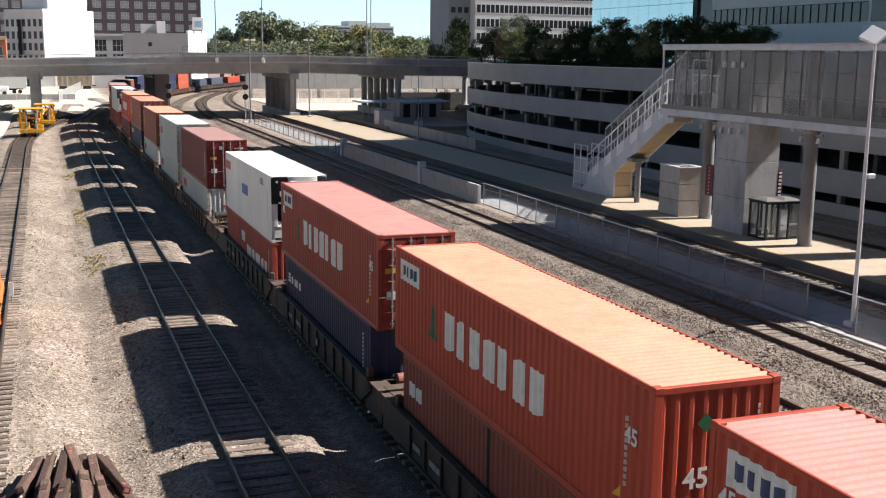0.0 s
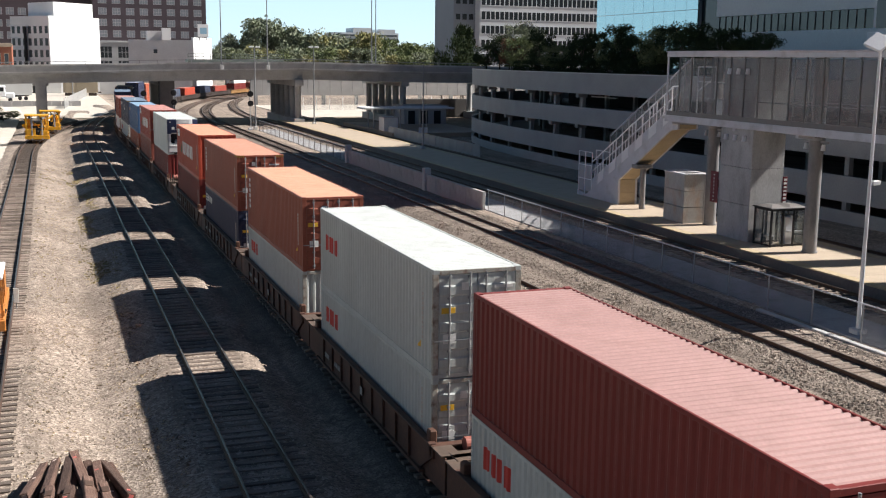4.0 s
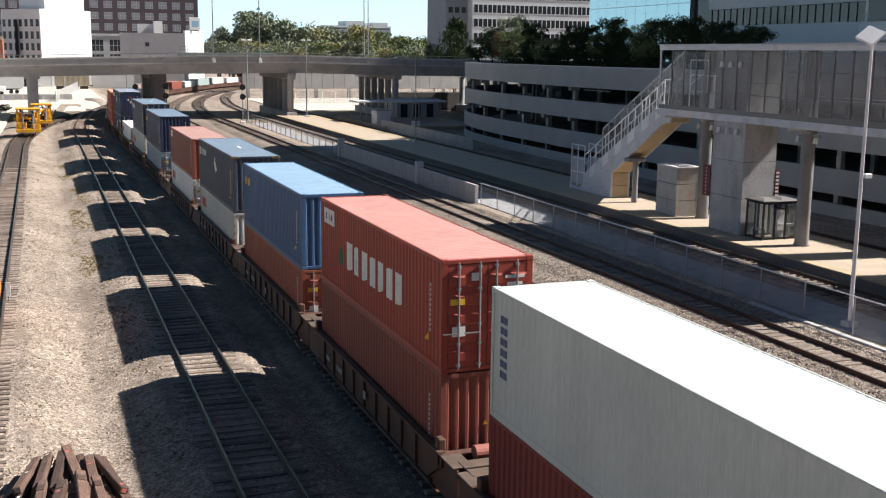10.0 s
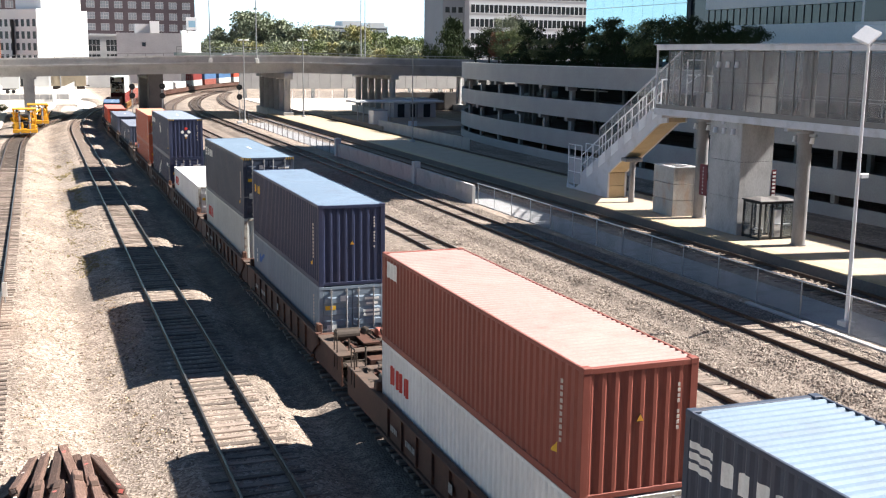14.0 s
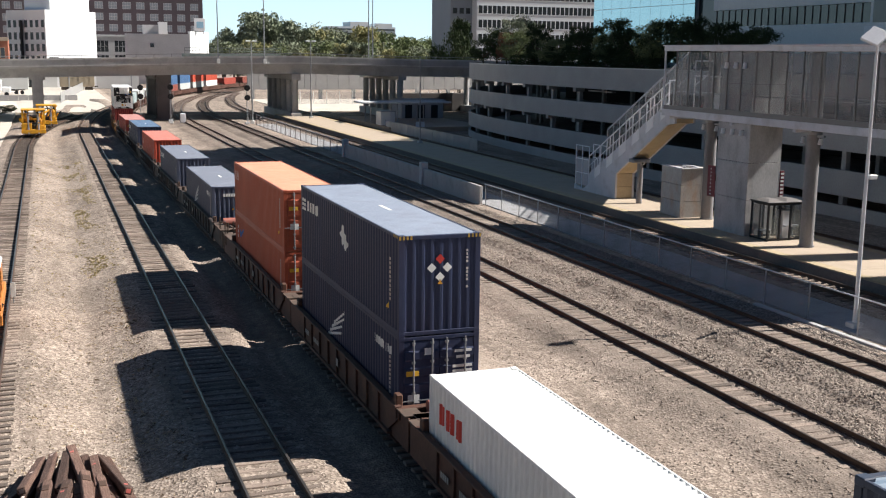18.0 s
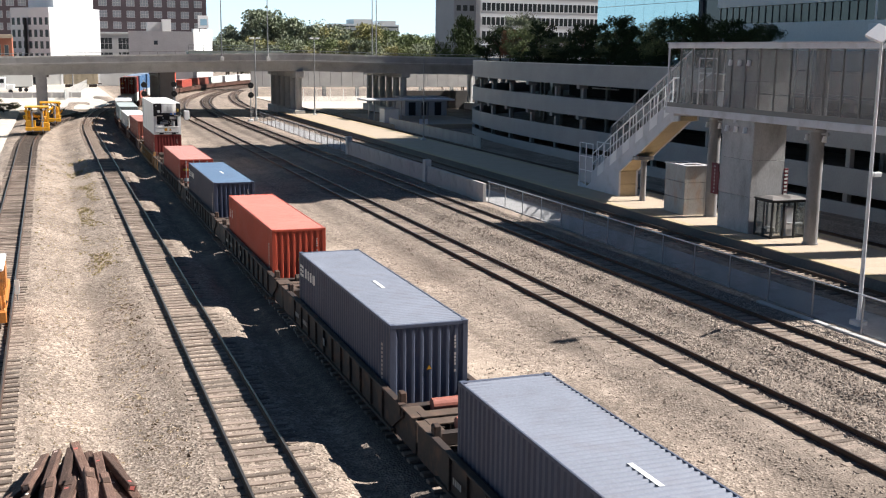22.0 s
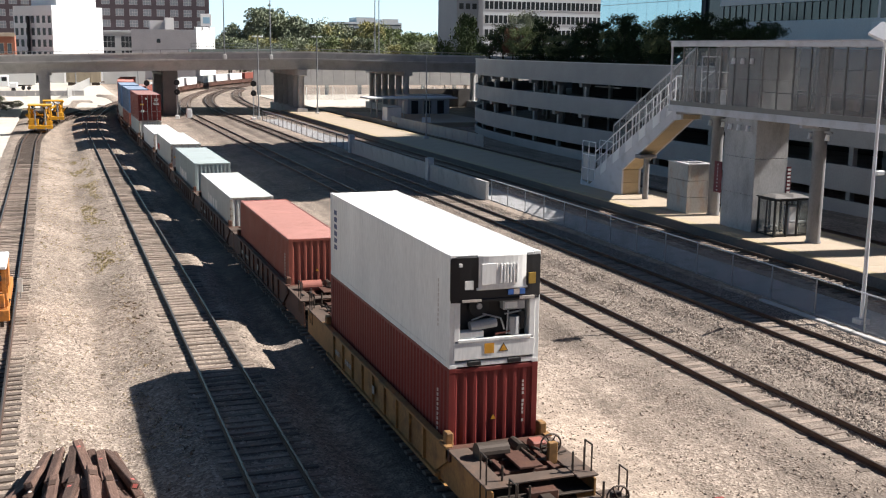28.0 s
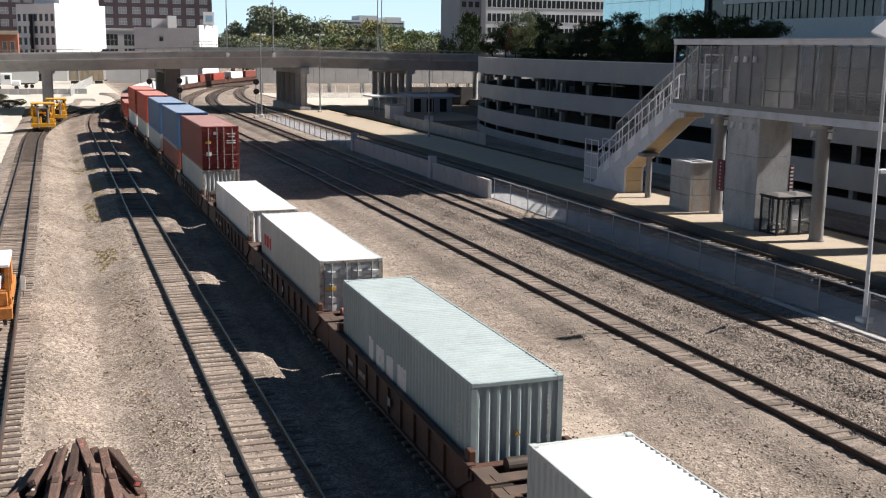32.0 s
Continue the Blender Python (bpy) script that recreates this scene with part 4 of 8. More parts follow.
def well_car(k, half, near_gap, far_gap, paint_name):
    """One well of a container car, origin at the middle of its load on the rail tops."""
    mat = M[paint_name]
    shade = {"car_brown": "rust-brown", "car_dark": "dark sooty", "car_tan": "faded yellow-brown"}[paint_name]
    car = thing("well_car", "%s steel well car of a freight train on rails" % shade, "rail car", group="well cars of the train")
    sill = half + 0.45
    rough_mat = M["car_brown"] if paint_name == "car_tan" else mat
    for s in (-1, 1):
        part("side_sill", car_mesh(("side_sill", s, round(sill, 2)), lambda: sill_mesh(s, sill)), mat, car)
        cap = part("sill_cap", car_mesh(("sill_cap", round(sill, 2)), lambda: bevelled(boxes((-0.11, 0.11, -sill, sill, 1.27, 1.34)), 0.015)), mat, car)
        cap.location = (s * 1.36, 0, 0)
    for i, y in enumerate((-half + 0.5, -half * 0.45, half * 0.45, half - 0.5)):
        o = part("floor_beam", car_mesh("floor_beam", lambda: boxes((-1.36, 1.36, -0.18, 0.18, 0.18, FLOOR - 0.004))), mat, car)
        o.location = (0, y, 0)
    # Added plate that keeps sun from leaking through the open well.
    part("well_floor", car_mesh(("well_floor", round(sill, 2)), lambda: boxes((-1.34, 1.34, -sill + 0.3, sill - 0.3, 0.15, 0.175))), mat, car)
    for sign, gap in ((-1, near_gap), (1, far_gap)):
        outer = gap > 5
        reach = (gap / 2 - 0.35) if outer else gap / 2 - 0.06
        turn = Matrix.Rotation(0 if sign < 0 else math.pi, 4, "Z")

        def place(o, y=0.0, x=0.0, z=0.0):
            o.matrix_basis = turn @ Matrix.Translation((x, -half - y, z))
            return o
        e = place(part("end_beam", car_mesh("end_beam", lambda: bevelled(boxes((-1.40, 1.40, -0.55, -0.30, 0.95, 1.30)), 0.02)), rough_mat, car))
        place(part("center_sill", car_mesh(("center_sill", round(reach, 2)), lambda: bevelled(boxes((-0.36, 0.36, -reach, -0.32, 0.72, 1.08)), 0.02)), rough_mat, car))
        for s in (-1, 1):
            place(part("walkway", car_mesh(("walkway", s, round(reach, 2)), lambda: bevelled(boxes((s * 1.40 - (0.02 if s < 0 else 0.52), s * 1.40 + (0.52 if s < 0 else 0.02), -max(reach, 0.9) + 0.08, -0.34, 1.24, 1.285)), 0.008)), M["tread"], car, "worn grey walkway plate"))
            place(part("corner_guide", car_mesh(("corner_guide", s), lambda: bevelled(boxes((s * 1.28 - 0.1, s * 1.28 + 0.1, -0.30, -0.02, 1.2, 1.62)), 0.03)), mat, car))
        if outer:
            place(part("step_plate", car_mesh("step_plate", lambda: bevelled(boxes((-0.30, 0.30, -2.4, -0.5, 1.34, 1.40)), 0.01)), rough_mat, car))
            for y in (0.75, 1.45, 2.15):
                place(part("cross_beam", car_mesh("cross_beam", lambda: bevelled(boxes((-1.3, 1.3, -0.07, 0.07, 1.08, 1.24)), 0.01)), rough_mat, car), y)
            for x in (-0.62, 0.62):
                place(part("long_beam", car_mesh("long_beam", lambda: bevelled(boxes((-0.06, 0.06, -2.42, -0.56, 1.10, 1.30)), 0.01)), rough_mat, car), 0, x)
            place(part("brake_cylinder", car_mesh("brake_cylinder", lambda: rods(((0.2, -0.8, 1.42), (0.2, -1.35, 1.42), 0.14), ((0.2, -1.35, 1.42), (0.2, -2.1, 1.42), 0.035), n=12)), M["wheel"], car, "dark brake cylinder"))
            place(part("uncoupling_lever", car_mesh("uncoupling_lever", lambda: rods(((-1.25, -3.0, 1.0), (0.1, -3.0, 1.0), 0.02), ((-1.25, -3.0, 1.0), (-1.25, -3.0, 0.7), 0.02), n=6)), M["wheel"], car))
            place(part("cross_plate", car_mesh("cross_plate", lambda: bevelled(boxes((-1.35, 1.35, -2.9, -2.45, 1.22, 1.27)), 0.01)), M["tread"], car))
            place(part("air_tank", car_mesh("air_tank", lambda: rods(((-0.95, -1.25, 1.42), (-0.15, -1.25, 1.42), 0.24), n=18)), M["tank_red"] if k % 2 else M["wheel"], car, "faded round air tank"))
            place(part("brake_wheel", car_mesh("brake_wheel", hand_wheel), M["wheel"], car, "spoked hand brake wheel"), 1.85, 0.75 if sign < 0 else -0.75, 1.65)
            place(part("brake_stand", car_mesh("brake_stand", lambda: bevelled(boxes((-0.12, 0.12, -0.14, 0.0, 1.2, 1.75)), 0.02)), mat, car), 1.87, 0.75 if sign < 0 else -0.75)
            for s in (-1, 1):
                place(part("grab_iron", car_mesh(("grab_iron", s), lambda: rods(((s * 1.34, -2.86, 0.7), (s * 1.34, -2.86, 1.95), 0.022), ((s * 1.34, -2.5, 0.7), (s * 1.34, -2.5, 1.95), 0.022), ((s * 1.34, -2.86, 1.94), (s * 1.34, -2.5, 1.94), 0.022), n=6)), M["wheel"], car))
            place(part("coupler", car_mesh(("coupler", round(reach, 2)), lambda: bevelled(boxes((-0.16, 0.16, -reach - 0.42, -reach + 0.05, 0.74, 1.02)), 0.03)), M["wheel"], car))
            for j, x in enumerate((-0.75, 0.15, 0.8)):
                place(part("brake_pipe", car_mesh(("brake_pipe", j), lambda: rods(((x, -2.4, 1.16), (x, -0.5, 1.16), 0.03), n=6)), M["wheel"], car))
        else:
            place(part("air_tank", car_mesh("small_tank", lambda: rods(((-0.6, -0.75, 1.34), (0.5, -0.75, 1.34), 0.19), n=16)), M["tank_red"] if k % 3 else M["wheel"], car, "faded round air tank"))
            place(part("step_plate", car_mesh("inner_plate", lambda: bevelled(boxes((-1.15, 1.15, -1.5, -1.05, 1.25, 1.30)), 0.01)), M["tread"], car, "worn grey step plate"))
        if outer:
            rnd = random.Random(k * 2 + sign)
            rig = bmesh.new()
            for _ in range(14):
                x, y, z = rnd.uniform(-1.15, 1.0), rnd.uniform(-2.3, -0.6), rnd.uniform(1.22, 1.38)
                a, run = rnd.choice((0.0, 0.1, 1.5, 1.57, 0.8)), rnd.uniform(0.3, 1.1)
                add_rod(rig, (x, y, z), (max(-1.25, min(1.25, x + run * math.sin(a))), max(-2.5, y - run * math.cos(a)), z + rnd.uniform(-0.06, 0.1)), rnd.uniform(0.02, 0.05), 6)
            tagged(place(part("brake_rigging", rig, M["wheel"], car)), kind="stuff")
            for x in (-0.9, 0.9, 1.2):
                place(part("stanchion", rods(((x, -2.75, 1.2), (x, -2.75, rnd.uniform(1.6, 2.0)), 0.03), n=6), M["wheel"], car))
            place(part("valve_body", bevelled(boxes((0.55, 0.95, -1.25, -0.85, 1.2, 1.5)), 0.04), M["tank_red"] if k % 2 == 0 else M["wheel"], car))
        # Deck and side aprons added to block sunlight at the car's ends.
        place(part("end_deck", car_mesh(("end_deck", round(reach, 2)), lambda: bevelled(boxes((-1.26, 1.26, -max(reach, 0.9) + 0.02, -0.28, 0.90, 0.94)), 0.008)), M["wheel"], car))
        for s in (-1, 1):
            place(part("end_apron", car_mesh(("end_apron", s, round(reach, 2)), lambda: bevelled(boxes((s * 1.30 - 0.03, s * 1.30 + 0.03, -max(reach, 0.9) + 0.02, 0.9, 0.24, 1.22)), 0.01)), mat, car))
        if outer or sign > 0:
            y = 1.55 if outer else gap / 2
            t = place(part("truck", car_mesh("truck", truck_mesh), M["wheel"], car, "black steel wheel truck"), y)
            for s in (-1, 1):
                for dy in (-0.88, 0.88):
                    w = part("wheel", car_mesh("wheel", wheel_mesh), M["wheel"], t)
                    w.matrix_basis = Matrix.Translation((s * 0.76, dy, 0.425)) @ (Matrix.Identity(4) if s > 0 else Matrix.Rotation(math.pi, 4, "Z"))
    return car


def stencil(car, half):
    """Faded numbers and signs on the girder, as plain bars."""
    bm = bmesh.new()
    y = half - 1.6
    for n, w, h in ((4, 0.15, 0.17), (6, 0.13, 0.17)):
        for i in range(n):
            add_box(bm, -1.478, -1.472, y - w * 0.7, y, 0.72, 0.72 + h)
            y -= w
        y -= 0.7
    add_box(bm, -1.478, -1.472, y - 2.0, y - 1.75, 0.72, 0.98)
    tagged(part("stencilled_mark", bm, M["stencil"], car), kind="stuff")


def build_train():
    for k, (far, L, low, up) in enumerate(STACKS):
        mid = far - L / 2
        z = FLOOR
        for box in (low, up):
            if box is None:
                continue
            colour, H, near = box
            LL = L40 if box is low else L
            reefer = near == "reefer"
            what = "refrigerated container" if reefer else "ribbed steel container"
            ends = {"reefer": "with cooling machinery", "door": "with closed doors and rods", "front": "with a closed ribbed end"}[near]
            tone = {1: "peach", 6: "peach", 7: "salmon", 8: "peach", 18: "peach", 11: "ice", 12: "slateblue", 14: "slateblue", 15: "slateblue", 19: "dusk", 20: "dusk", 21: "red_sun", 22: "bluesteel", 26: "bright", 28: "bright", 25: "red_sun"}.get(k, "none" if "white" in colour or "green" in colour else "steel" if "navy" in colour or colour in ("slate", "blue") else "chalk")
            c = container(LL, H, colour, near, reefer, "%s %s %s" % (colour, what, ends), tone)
            tagged(c, group="containers on the train")
            decor = ADORN.get(k, ("plain", "plain"))[0 if box is low else 1]
            if decor and k < 30:
                DECOR[decor](c, LL, H)
                side_mark(c, LL, column_bars(LL - 0.92, LL - 0.86, 0.9, 2.2, 10), M["faint_mark"], reefer, "painted_code")
                if near != "reefer":
                    side_mark(c, LL, [(LL - 1.25, LL - 1.05, 0.62, 0.62, 0.64, 0.86)], M["mark_yellow"], False, "warning_label")
            if "white" in colour and not reefer and k < 32:
                for s in (-1, 1):
                    bm = boxes((s * 1.219 - (0.15 if s > 0 else 0.004), s * 1.219 + (0.004 if s > 0 else 0.15), -LL / 2 - 0.004, -LL / 2 + 0.11, 0.12, H - 0.12))
                    part("corner_post", bevelled(bm, 0.006), M["rusty_post"], c, "rust-stained corner post")
                part("end_header", bevelled(boxes((-1.06, 1.06, -LL / 2 - 0.003, -LL / 2 + 0.1, H - 0.125, H - 0.02)), 0.005), M["rusty_post"], c)
            if k in (7, 12, 15, 17) and box is up:
                bm = bmesh.new()
                for s in (-1, 1):
                    for i in range(4):
                        x = s * (1.19 - 0.11 * i)
                        add_box(bm, x - 0.028, x + 0.028, -LL / 2 - 0.004, -LL / 2 + 0.003, H - 0.115, H - 0.012)
                for i in range(4):
                    y = -LL / 2 + 0.14 + 0.11 * i
                    add_box(bm, -1.223, -1.216, y - 0.028, y + 0.028, H - 0.085, H - 0.01)
                tagged(part("hazard_stripe", bm, M["hazard"], c, "yellow hazard stripes at the top corners"), kind="stuff")
            if reefer:
                reefer_unit(c, LL, H, k == 9)
            elif near == "door" and k < 31:
                for x, zz, w in ((0.72, H - 0.50, 0.52), (0.72, H - 0.68, 0.42), (0.70, H - 0.95, 0.60), (0.70, H - 1.1, 0.60)):
                    end_plate(c, LL, x - w / 2, x + w / 2, zz - 0.04, zz + 0.04, M["mark_white"], out=0.045, name="painted_code")
                end_plate(c, LL, -0.95, -0.6, 0.95, 1.2, M["mark_white"], out=0.045, name="data_plate")
                end_plate(c, LL, -1.0, -0.62, 1.75, 1.9, M["mark_yellow"], out=0.045, name="warning_label")
                end_plate(c, LL, -0.45, -0.25, H - 0.55, H - 0.35, M["mark_white"], out=0.045, name="round_label")
            elif near == "front" and k < 31:
                end_code(c, LL, H)
                warning_triangle(c, -LL / 2 + 0.011, 0.0, 1.52, 0.11)
            if k == 1 and box is up:
                for size, m in ((0.42, pose(-1.216, -5.95, 1.72, 90, 0, -90)), (0.50, pose(-0.62, -LL / 2 + 0.006, 1.10, 90, 0, 0))):
                    words("45", size, M["mark_white"], c, m, "painted_number")
                end_plate(c, LL, -0.34, -0.10, 2.1, 2.34, M["mark_green"], radians(45), 0.008, label="green emblem")
            if k in (0, 2) and box is up:
                words("45", 0.42, M["mark_white"], c, pose(-1.216, -5.95, 1.72, 90, 0, -90), "painted_number")
                words("45", 0.42, M["mark_white"], c, pose(-1.216, 6.55, 1.72, 90, 0, -90), "painted_number")
            if k in (12, 17) and box is up:
                for x, zz, mm in ((-0.25, 1.95, "mark_white"), (0.0, 2.2, "mark_red"), (0.22, 1.95, "mark_white"), (0.0, 1.68, "mark_white")):
                    end_plate(c, LL, x - 0.10, x + 0.10, zz - 0.10, zz + 0.10, M[mm], radians(45), 0.01, "placard", "diamond hazard placard")
            if k == 19:
                for i in range(9):
                    end_plate(c, LL, -0.55 + 0.15 * i, -0.43 + 0.15 * i, 2.28, 2.46, M["mark_white"], 0, 0.01, "painted_code")
            if near == "front" and colour == "grey white":
                for i in range(4):
                    end_plate(c, LL, -0.30 + 0.2 * i, -0.16 + 0.2 * i, 1.45, 1.58, M["mark_red"], 0, 0.01, "painted_mark")
            MOVERS.append((c, mid, z))
            if box is up or up is None:
                if k in (12, 15, 17, 19, 20, 22):
                    bm = boxes((-0.06, 0.06, -0.6, 0.6, H - 0.012, H - 0.006))
                    part("roof_number", bm, M["mark_white"], c).location = (0.1, -0.5, 0)
            z += H + 0.004
        ends = [STACKS[k - 1][0] if k else far - L - 1.8, STACKS[k + 1][0] - STACKS[k + 1][1] if k + 1 < len(STACKS) else far + 3.4]
        near_gap, far_gap = far - L - ends[0], ends[1] - far
        half = 6.1
        near_gap, far_gap = near_gap + (L / 2 - 6.1), far_gap + (L / 2 - 6.1)
        if k and STACKS[k - 1][1] > 13:
            near_gap += 0.76
        if k + 1 < len(STACKS) and STACKS[k + 1][1] > 13:
            far_gap += 0.76
        if 19 <= k <= 23:
            half = 7.3
            near_gap, far_gap = near_gap - (1.2 if k == 19 else 2.4), far_gap - (1.2 if k == 23 else 2.4)
        elif k in (18, 24):
            near_gap, far_gap = near_gap - (1.2 if k == 24 else 0), far_gap - (1.2 if k == 18 else 0)
        car = well_car(k, half, near_gap, far_gap, CAR_PAINT.get(k, "car_brown"))
        stencil(car, half)
        MOVERS.append((car, mid, 0.0))


build_train()
TRAVEL = [(0, 0.0), (4, 54.77), (8, 109.26), (12, 162.99), (16, 216.33), (20, 269.36), (24, 321.82), (28, 373.9), (32, 426.0)]


def travelled(t):
    """Metres that the train has run by the time t."""
    for (a, s), (b, e) in zip(TRAVEL, TRAVEL[1:]):
        if t <= b:
            return s + (e - s) * (t - a) / (b - a)
    return TRAVEL[-1][1]


def motions():
    """Keys the train along its track."""
    for ob, mid, z in MOVERS:
        rows = []
        for i in range(33):
            p, a = along("main", mid - travelled(float(i)))
            rows.append((float(i), Matrix.Translation((p.x, p.y, z)) @ Matrix.Rotation(a, 4, "Z")))
        walk(ob, rows)
    road = [(-160, 190, 8.9), (-60, 188, 8.95), (-8, 186, 9.18), (20, 184, 9.87), (41, 181.5, 10.22), (60, 180, 9.85), (80, 178, 9.7), (150, 172, 9.7)]
    for car, (t0, x0, speed, lane) in zip(CARS, ((9.0, 67.7, -7.35, 6.0), (31.5, 6.5, 6.0, 18.0))):
        rows = []
        for i in range(33):
            x = max(-155.0, min(145.0, x0 + speed * (i - t0)))
            for (xa, ya, za), (xb, yb, zb) in zip(road, road[1:]):
                if xa <= x <= xb:
                    f = (x - xa) / (xb - xa)
                    rows.append((float(i), Matrix.Translation((x, ya + (yb - ya) * f + lane, za + (zb - za) * f - 0.99)) @ Matrix.Rotation(math.pi if speed < 0 else 0.0, 4, "Z")))
                    break
        walk(car, rows)


# Station: boundary wall and fence, platform, footbridge, stairs, lift tower. The station is set out on a drawing
# at 1:1.094; STATION brings its things to full size and distance, the platform 0.33 m above the rails.
STATION = Matrix.Translation(EYE) @ Matrix.Scale(1.094, 4) @ Matrix.Translation(-Vector(EYE))


def set_back(*things):
    for ob in things:
        ob.matrix_basis = STATION @ ob.matrix_basis


def build_station():
    wall = thing("boundary_wall", "grey concrete wall between the yard and the platform track", "wall", kind="structure")
    panel = mesh_of("panel", bevelled(boxes((30.87, 31.13, 0.02, 3.58, -0.7, 1.16)), 0.02))
    for i in range(11):
        part("panel", panel, M["wall_concrete"], wall).location = (0, 75.8 + i * 3.6, 0)
    for y in (89.3, 115.7):
        part("pilaster", bevelled(boxes((30.7, 31.3, y - 0.35, y + 0.35, -0.7, 1.68)), 0.03), M["concrete"], wall)
    kerb = boxes((30.50, 30.82, 14, 41, -0.6, -0.2))
    tagged(part("drain_kerb", bevelled(kerb, 0.03), M["wall_concrete"]), "low concrete kerb beside the fence", "kerb", kind="structure")
    apron = thing("paved_apron", "smooth grey concrete apron behind the fence", "paving", kind="structure")
    slab = mesh_of("slab", bevelled(boxes((31.22, 34.06, 0.01, 5.99, -0.7, -0.22)), 0.015))
    for i in range(27):
        part("slab", slab, M["apron_concrete"], apron).location = (0, 10 + 6 * i, 0)
    f = thing("chain_link_fence", "long chain-link fence with a pale top rail beside the apron", "fence", kind="structure")
    for i in range(20):
        y = 75.3 - 3.12 * i
        part("post", rods(((31.15, y, -0.4), (31.15, y, 1.36), 0.035), n=8), M["galvanised"], f)
        if i and not 33 < y < 36.5:
            mesh = part("mesh_panel", boxes((31.146, 31.154, y + 0.04, y + 3.08, -0.25, 1.30)), M["chain_link"], f)
            mesh.visible_shadow = False
    part("top_rail", rods(((31.15, 75.5, 1.36), (31.15, 15.0, 1.36), 0.032), n=8), M["rail_pale"], f, "pale top rail")
    bed = tagged(part("track_bed", boxes((31.20, 34.45, 8, 176, -0.6, 0.745)), M["ballast"]), "ballast bed of the platform track", "track bed", kind="structure")
    p = thing("platform", "long paved station platform in shade and sun", "platform", kind="structure")
    slab = mesh_of("slab", bevelled(boxes((35.06, 39.70, 0.01, 5.99, -0.6, 1.25)), 0.015))
    edge = mesh_of("edge_strip", bevelled(boxes((34.45, 35.05, 0.008, 2.992, -0.6, 1.258)), 0.012))
    for i in range(27):
        part("slab", slab, M["platform"], p).location = (0, 10 + 6 * i, 0)
    for i in range(54):
        part("edge_strip", edge, M["yellow_edge"], p, "yellow tactile edge strip").location = (0, 10 + 3 * i, 0)
    for i in range(54):
        part("edge_strip", edge, M["yellow_edge"], p).location = (5.26, 10 + 3 * i, 0)
    # Thin dark strip in front of the platform's side, its shade put into colour.
    face = mesh_of("face_shade", boxes((34.425, 34.446, 0.008, 17.992, -0.6, 1.20)))
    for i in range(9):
        part("face_shade", face, M["dark_pier"], p, "dark strip that paints shade on the platform face").location = (0, 10 + 18 * i, 0)
    far_bed = tagged(part("far_track_bed", boxes((40.32, 43.7, 8, 176, -0.6, 0.745)), M["ballast"]), "dark track bed between platform and garage", "track bed", kind="structure")
    set_back(bed, p, far_bed)
    # footbridge
    b = thing("footbridge", "pedestrian bridge with tall smoky glass screens above the platform", "footbridge", kind="structure")
    part("deck", bevelled(boxes((36.12, 39.28, 18.0, 58.55, 7.56, 7.78)), 0.01), M["concrete"], b)
    for x in (35.96, 39.30):
        part("edge_beam", bevelled(boxes((x, x + 0.14, 18.0, 58.6, 7.46, 7.86)), 0.02), M["bridge_paint"], b)
        part("kick_plate", boxes((x + 0.03, x + 0.07, 32.4, 58.5, 7.86, 8.12)), M["dark_post"], b)
        part("top_beam", bevelled(boxes((x, x + 0.14, 32.4, 58.62, 11.38, 11.68)), 0.03), M["bridge_paint"], b)
        part("top_ledge", bevelled(boxes((x - 0.07, x + 0.18, 32.4, 58.66, 11.68, 11.73)), 0.01), M["bridge_paint"], b)
        part("hand_rail", rods(((x + (0.16 if x < 37 else -0.03), 32.4, 8.98), (x + (0.16 if x < 37 else -0.03), 57.2, 8.98), 0.025), n=6), M["galvanised"], b)
        part("end_post", bevelled(boxes((x + 0.02, x + 0.12, 58.46, 58.58, 7.86, 11.38)), 0.015), M["bridge_paint"], b)
    for y in (58.0, 51.5, 46.0, 38.0, 29.0, 20.5):
        part("cross_beam", bevelled(boxes((36.1, 39.3, y - 0.13, y + 0.13, 7.28, 7.56)), 0.02), M["bridge_paint"], b)
    part("roof", bevelled(boxes((36.10, 39.30, 32.4, 58.55, 11.55, 11.66)), 0.01), M["galvanised"], b, "flat grey metal roof")
    post = mesh_of("post", bevelled(boxes((-0.04, 0.04, -0.035, 0.035, 7.86, 11.38)), 0.008))
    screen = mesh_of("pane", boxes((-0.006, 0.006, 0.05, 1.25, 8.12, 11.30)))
    for x in (36.03, 39.37):
        for i in range(1, 20):
            y = 58.5 - i * 1.305
            part("post", post, M["dark_post"] if x < 37 else M["galvanised"], b).location = (x, y, 0)
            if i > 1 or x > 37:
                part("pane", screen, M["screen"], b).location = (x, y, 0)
    for i in range(9):
        part("top_tie", boxes((36.1, 39.3, 57.0 - 2.61 * i, 57.08 - 2.61 * i, 11.42, 11.54)), M["galvanised"], b)
    for x, y in ((37.9, 56.0), (37.42, 46.05), (37.4, 35.5), (37.4, 22.0)):
        col = thing("bridge_column", "round grey concrete column of the footbridge", "column", group="bridge columns")
        part("shaft", rods(((x, y, 1.25), (x, y, 11.36 if y > 40 else 7.28), 0.36), n=32), M["column_concrete"], col)
        part("base_ring", rods(((x, y, 1.25), (x, y, 1.33), 0.42), n=32), M["column_concrete"], col)
        part("collar", rods(((x, y, 7.15), (x, y, 7.28), 0.42), n=32), M["galvanised"], col)
        part("cross_arm", bevelled(boxes((x - 0.07, x + 0.07, y - 0.85, y + 0.85, 7.02, 7.14)), 0.01), M["galvanised"], col)
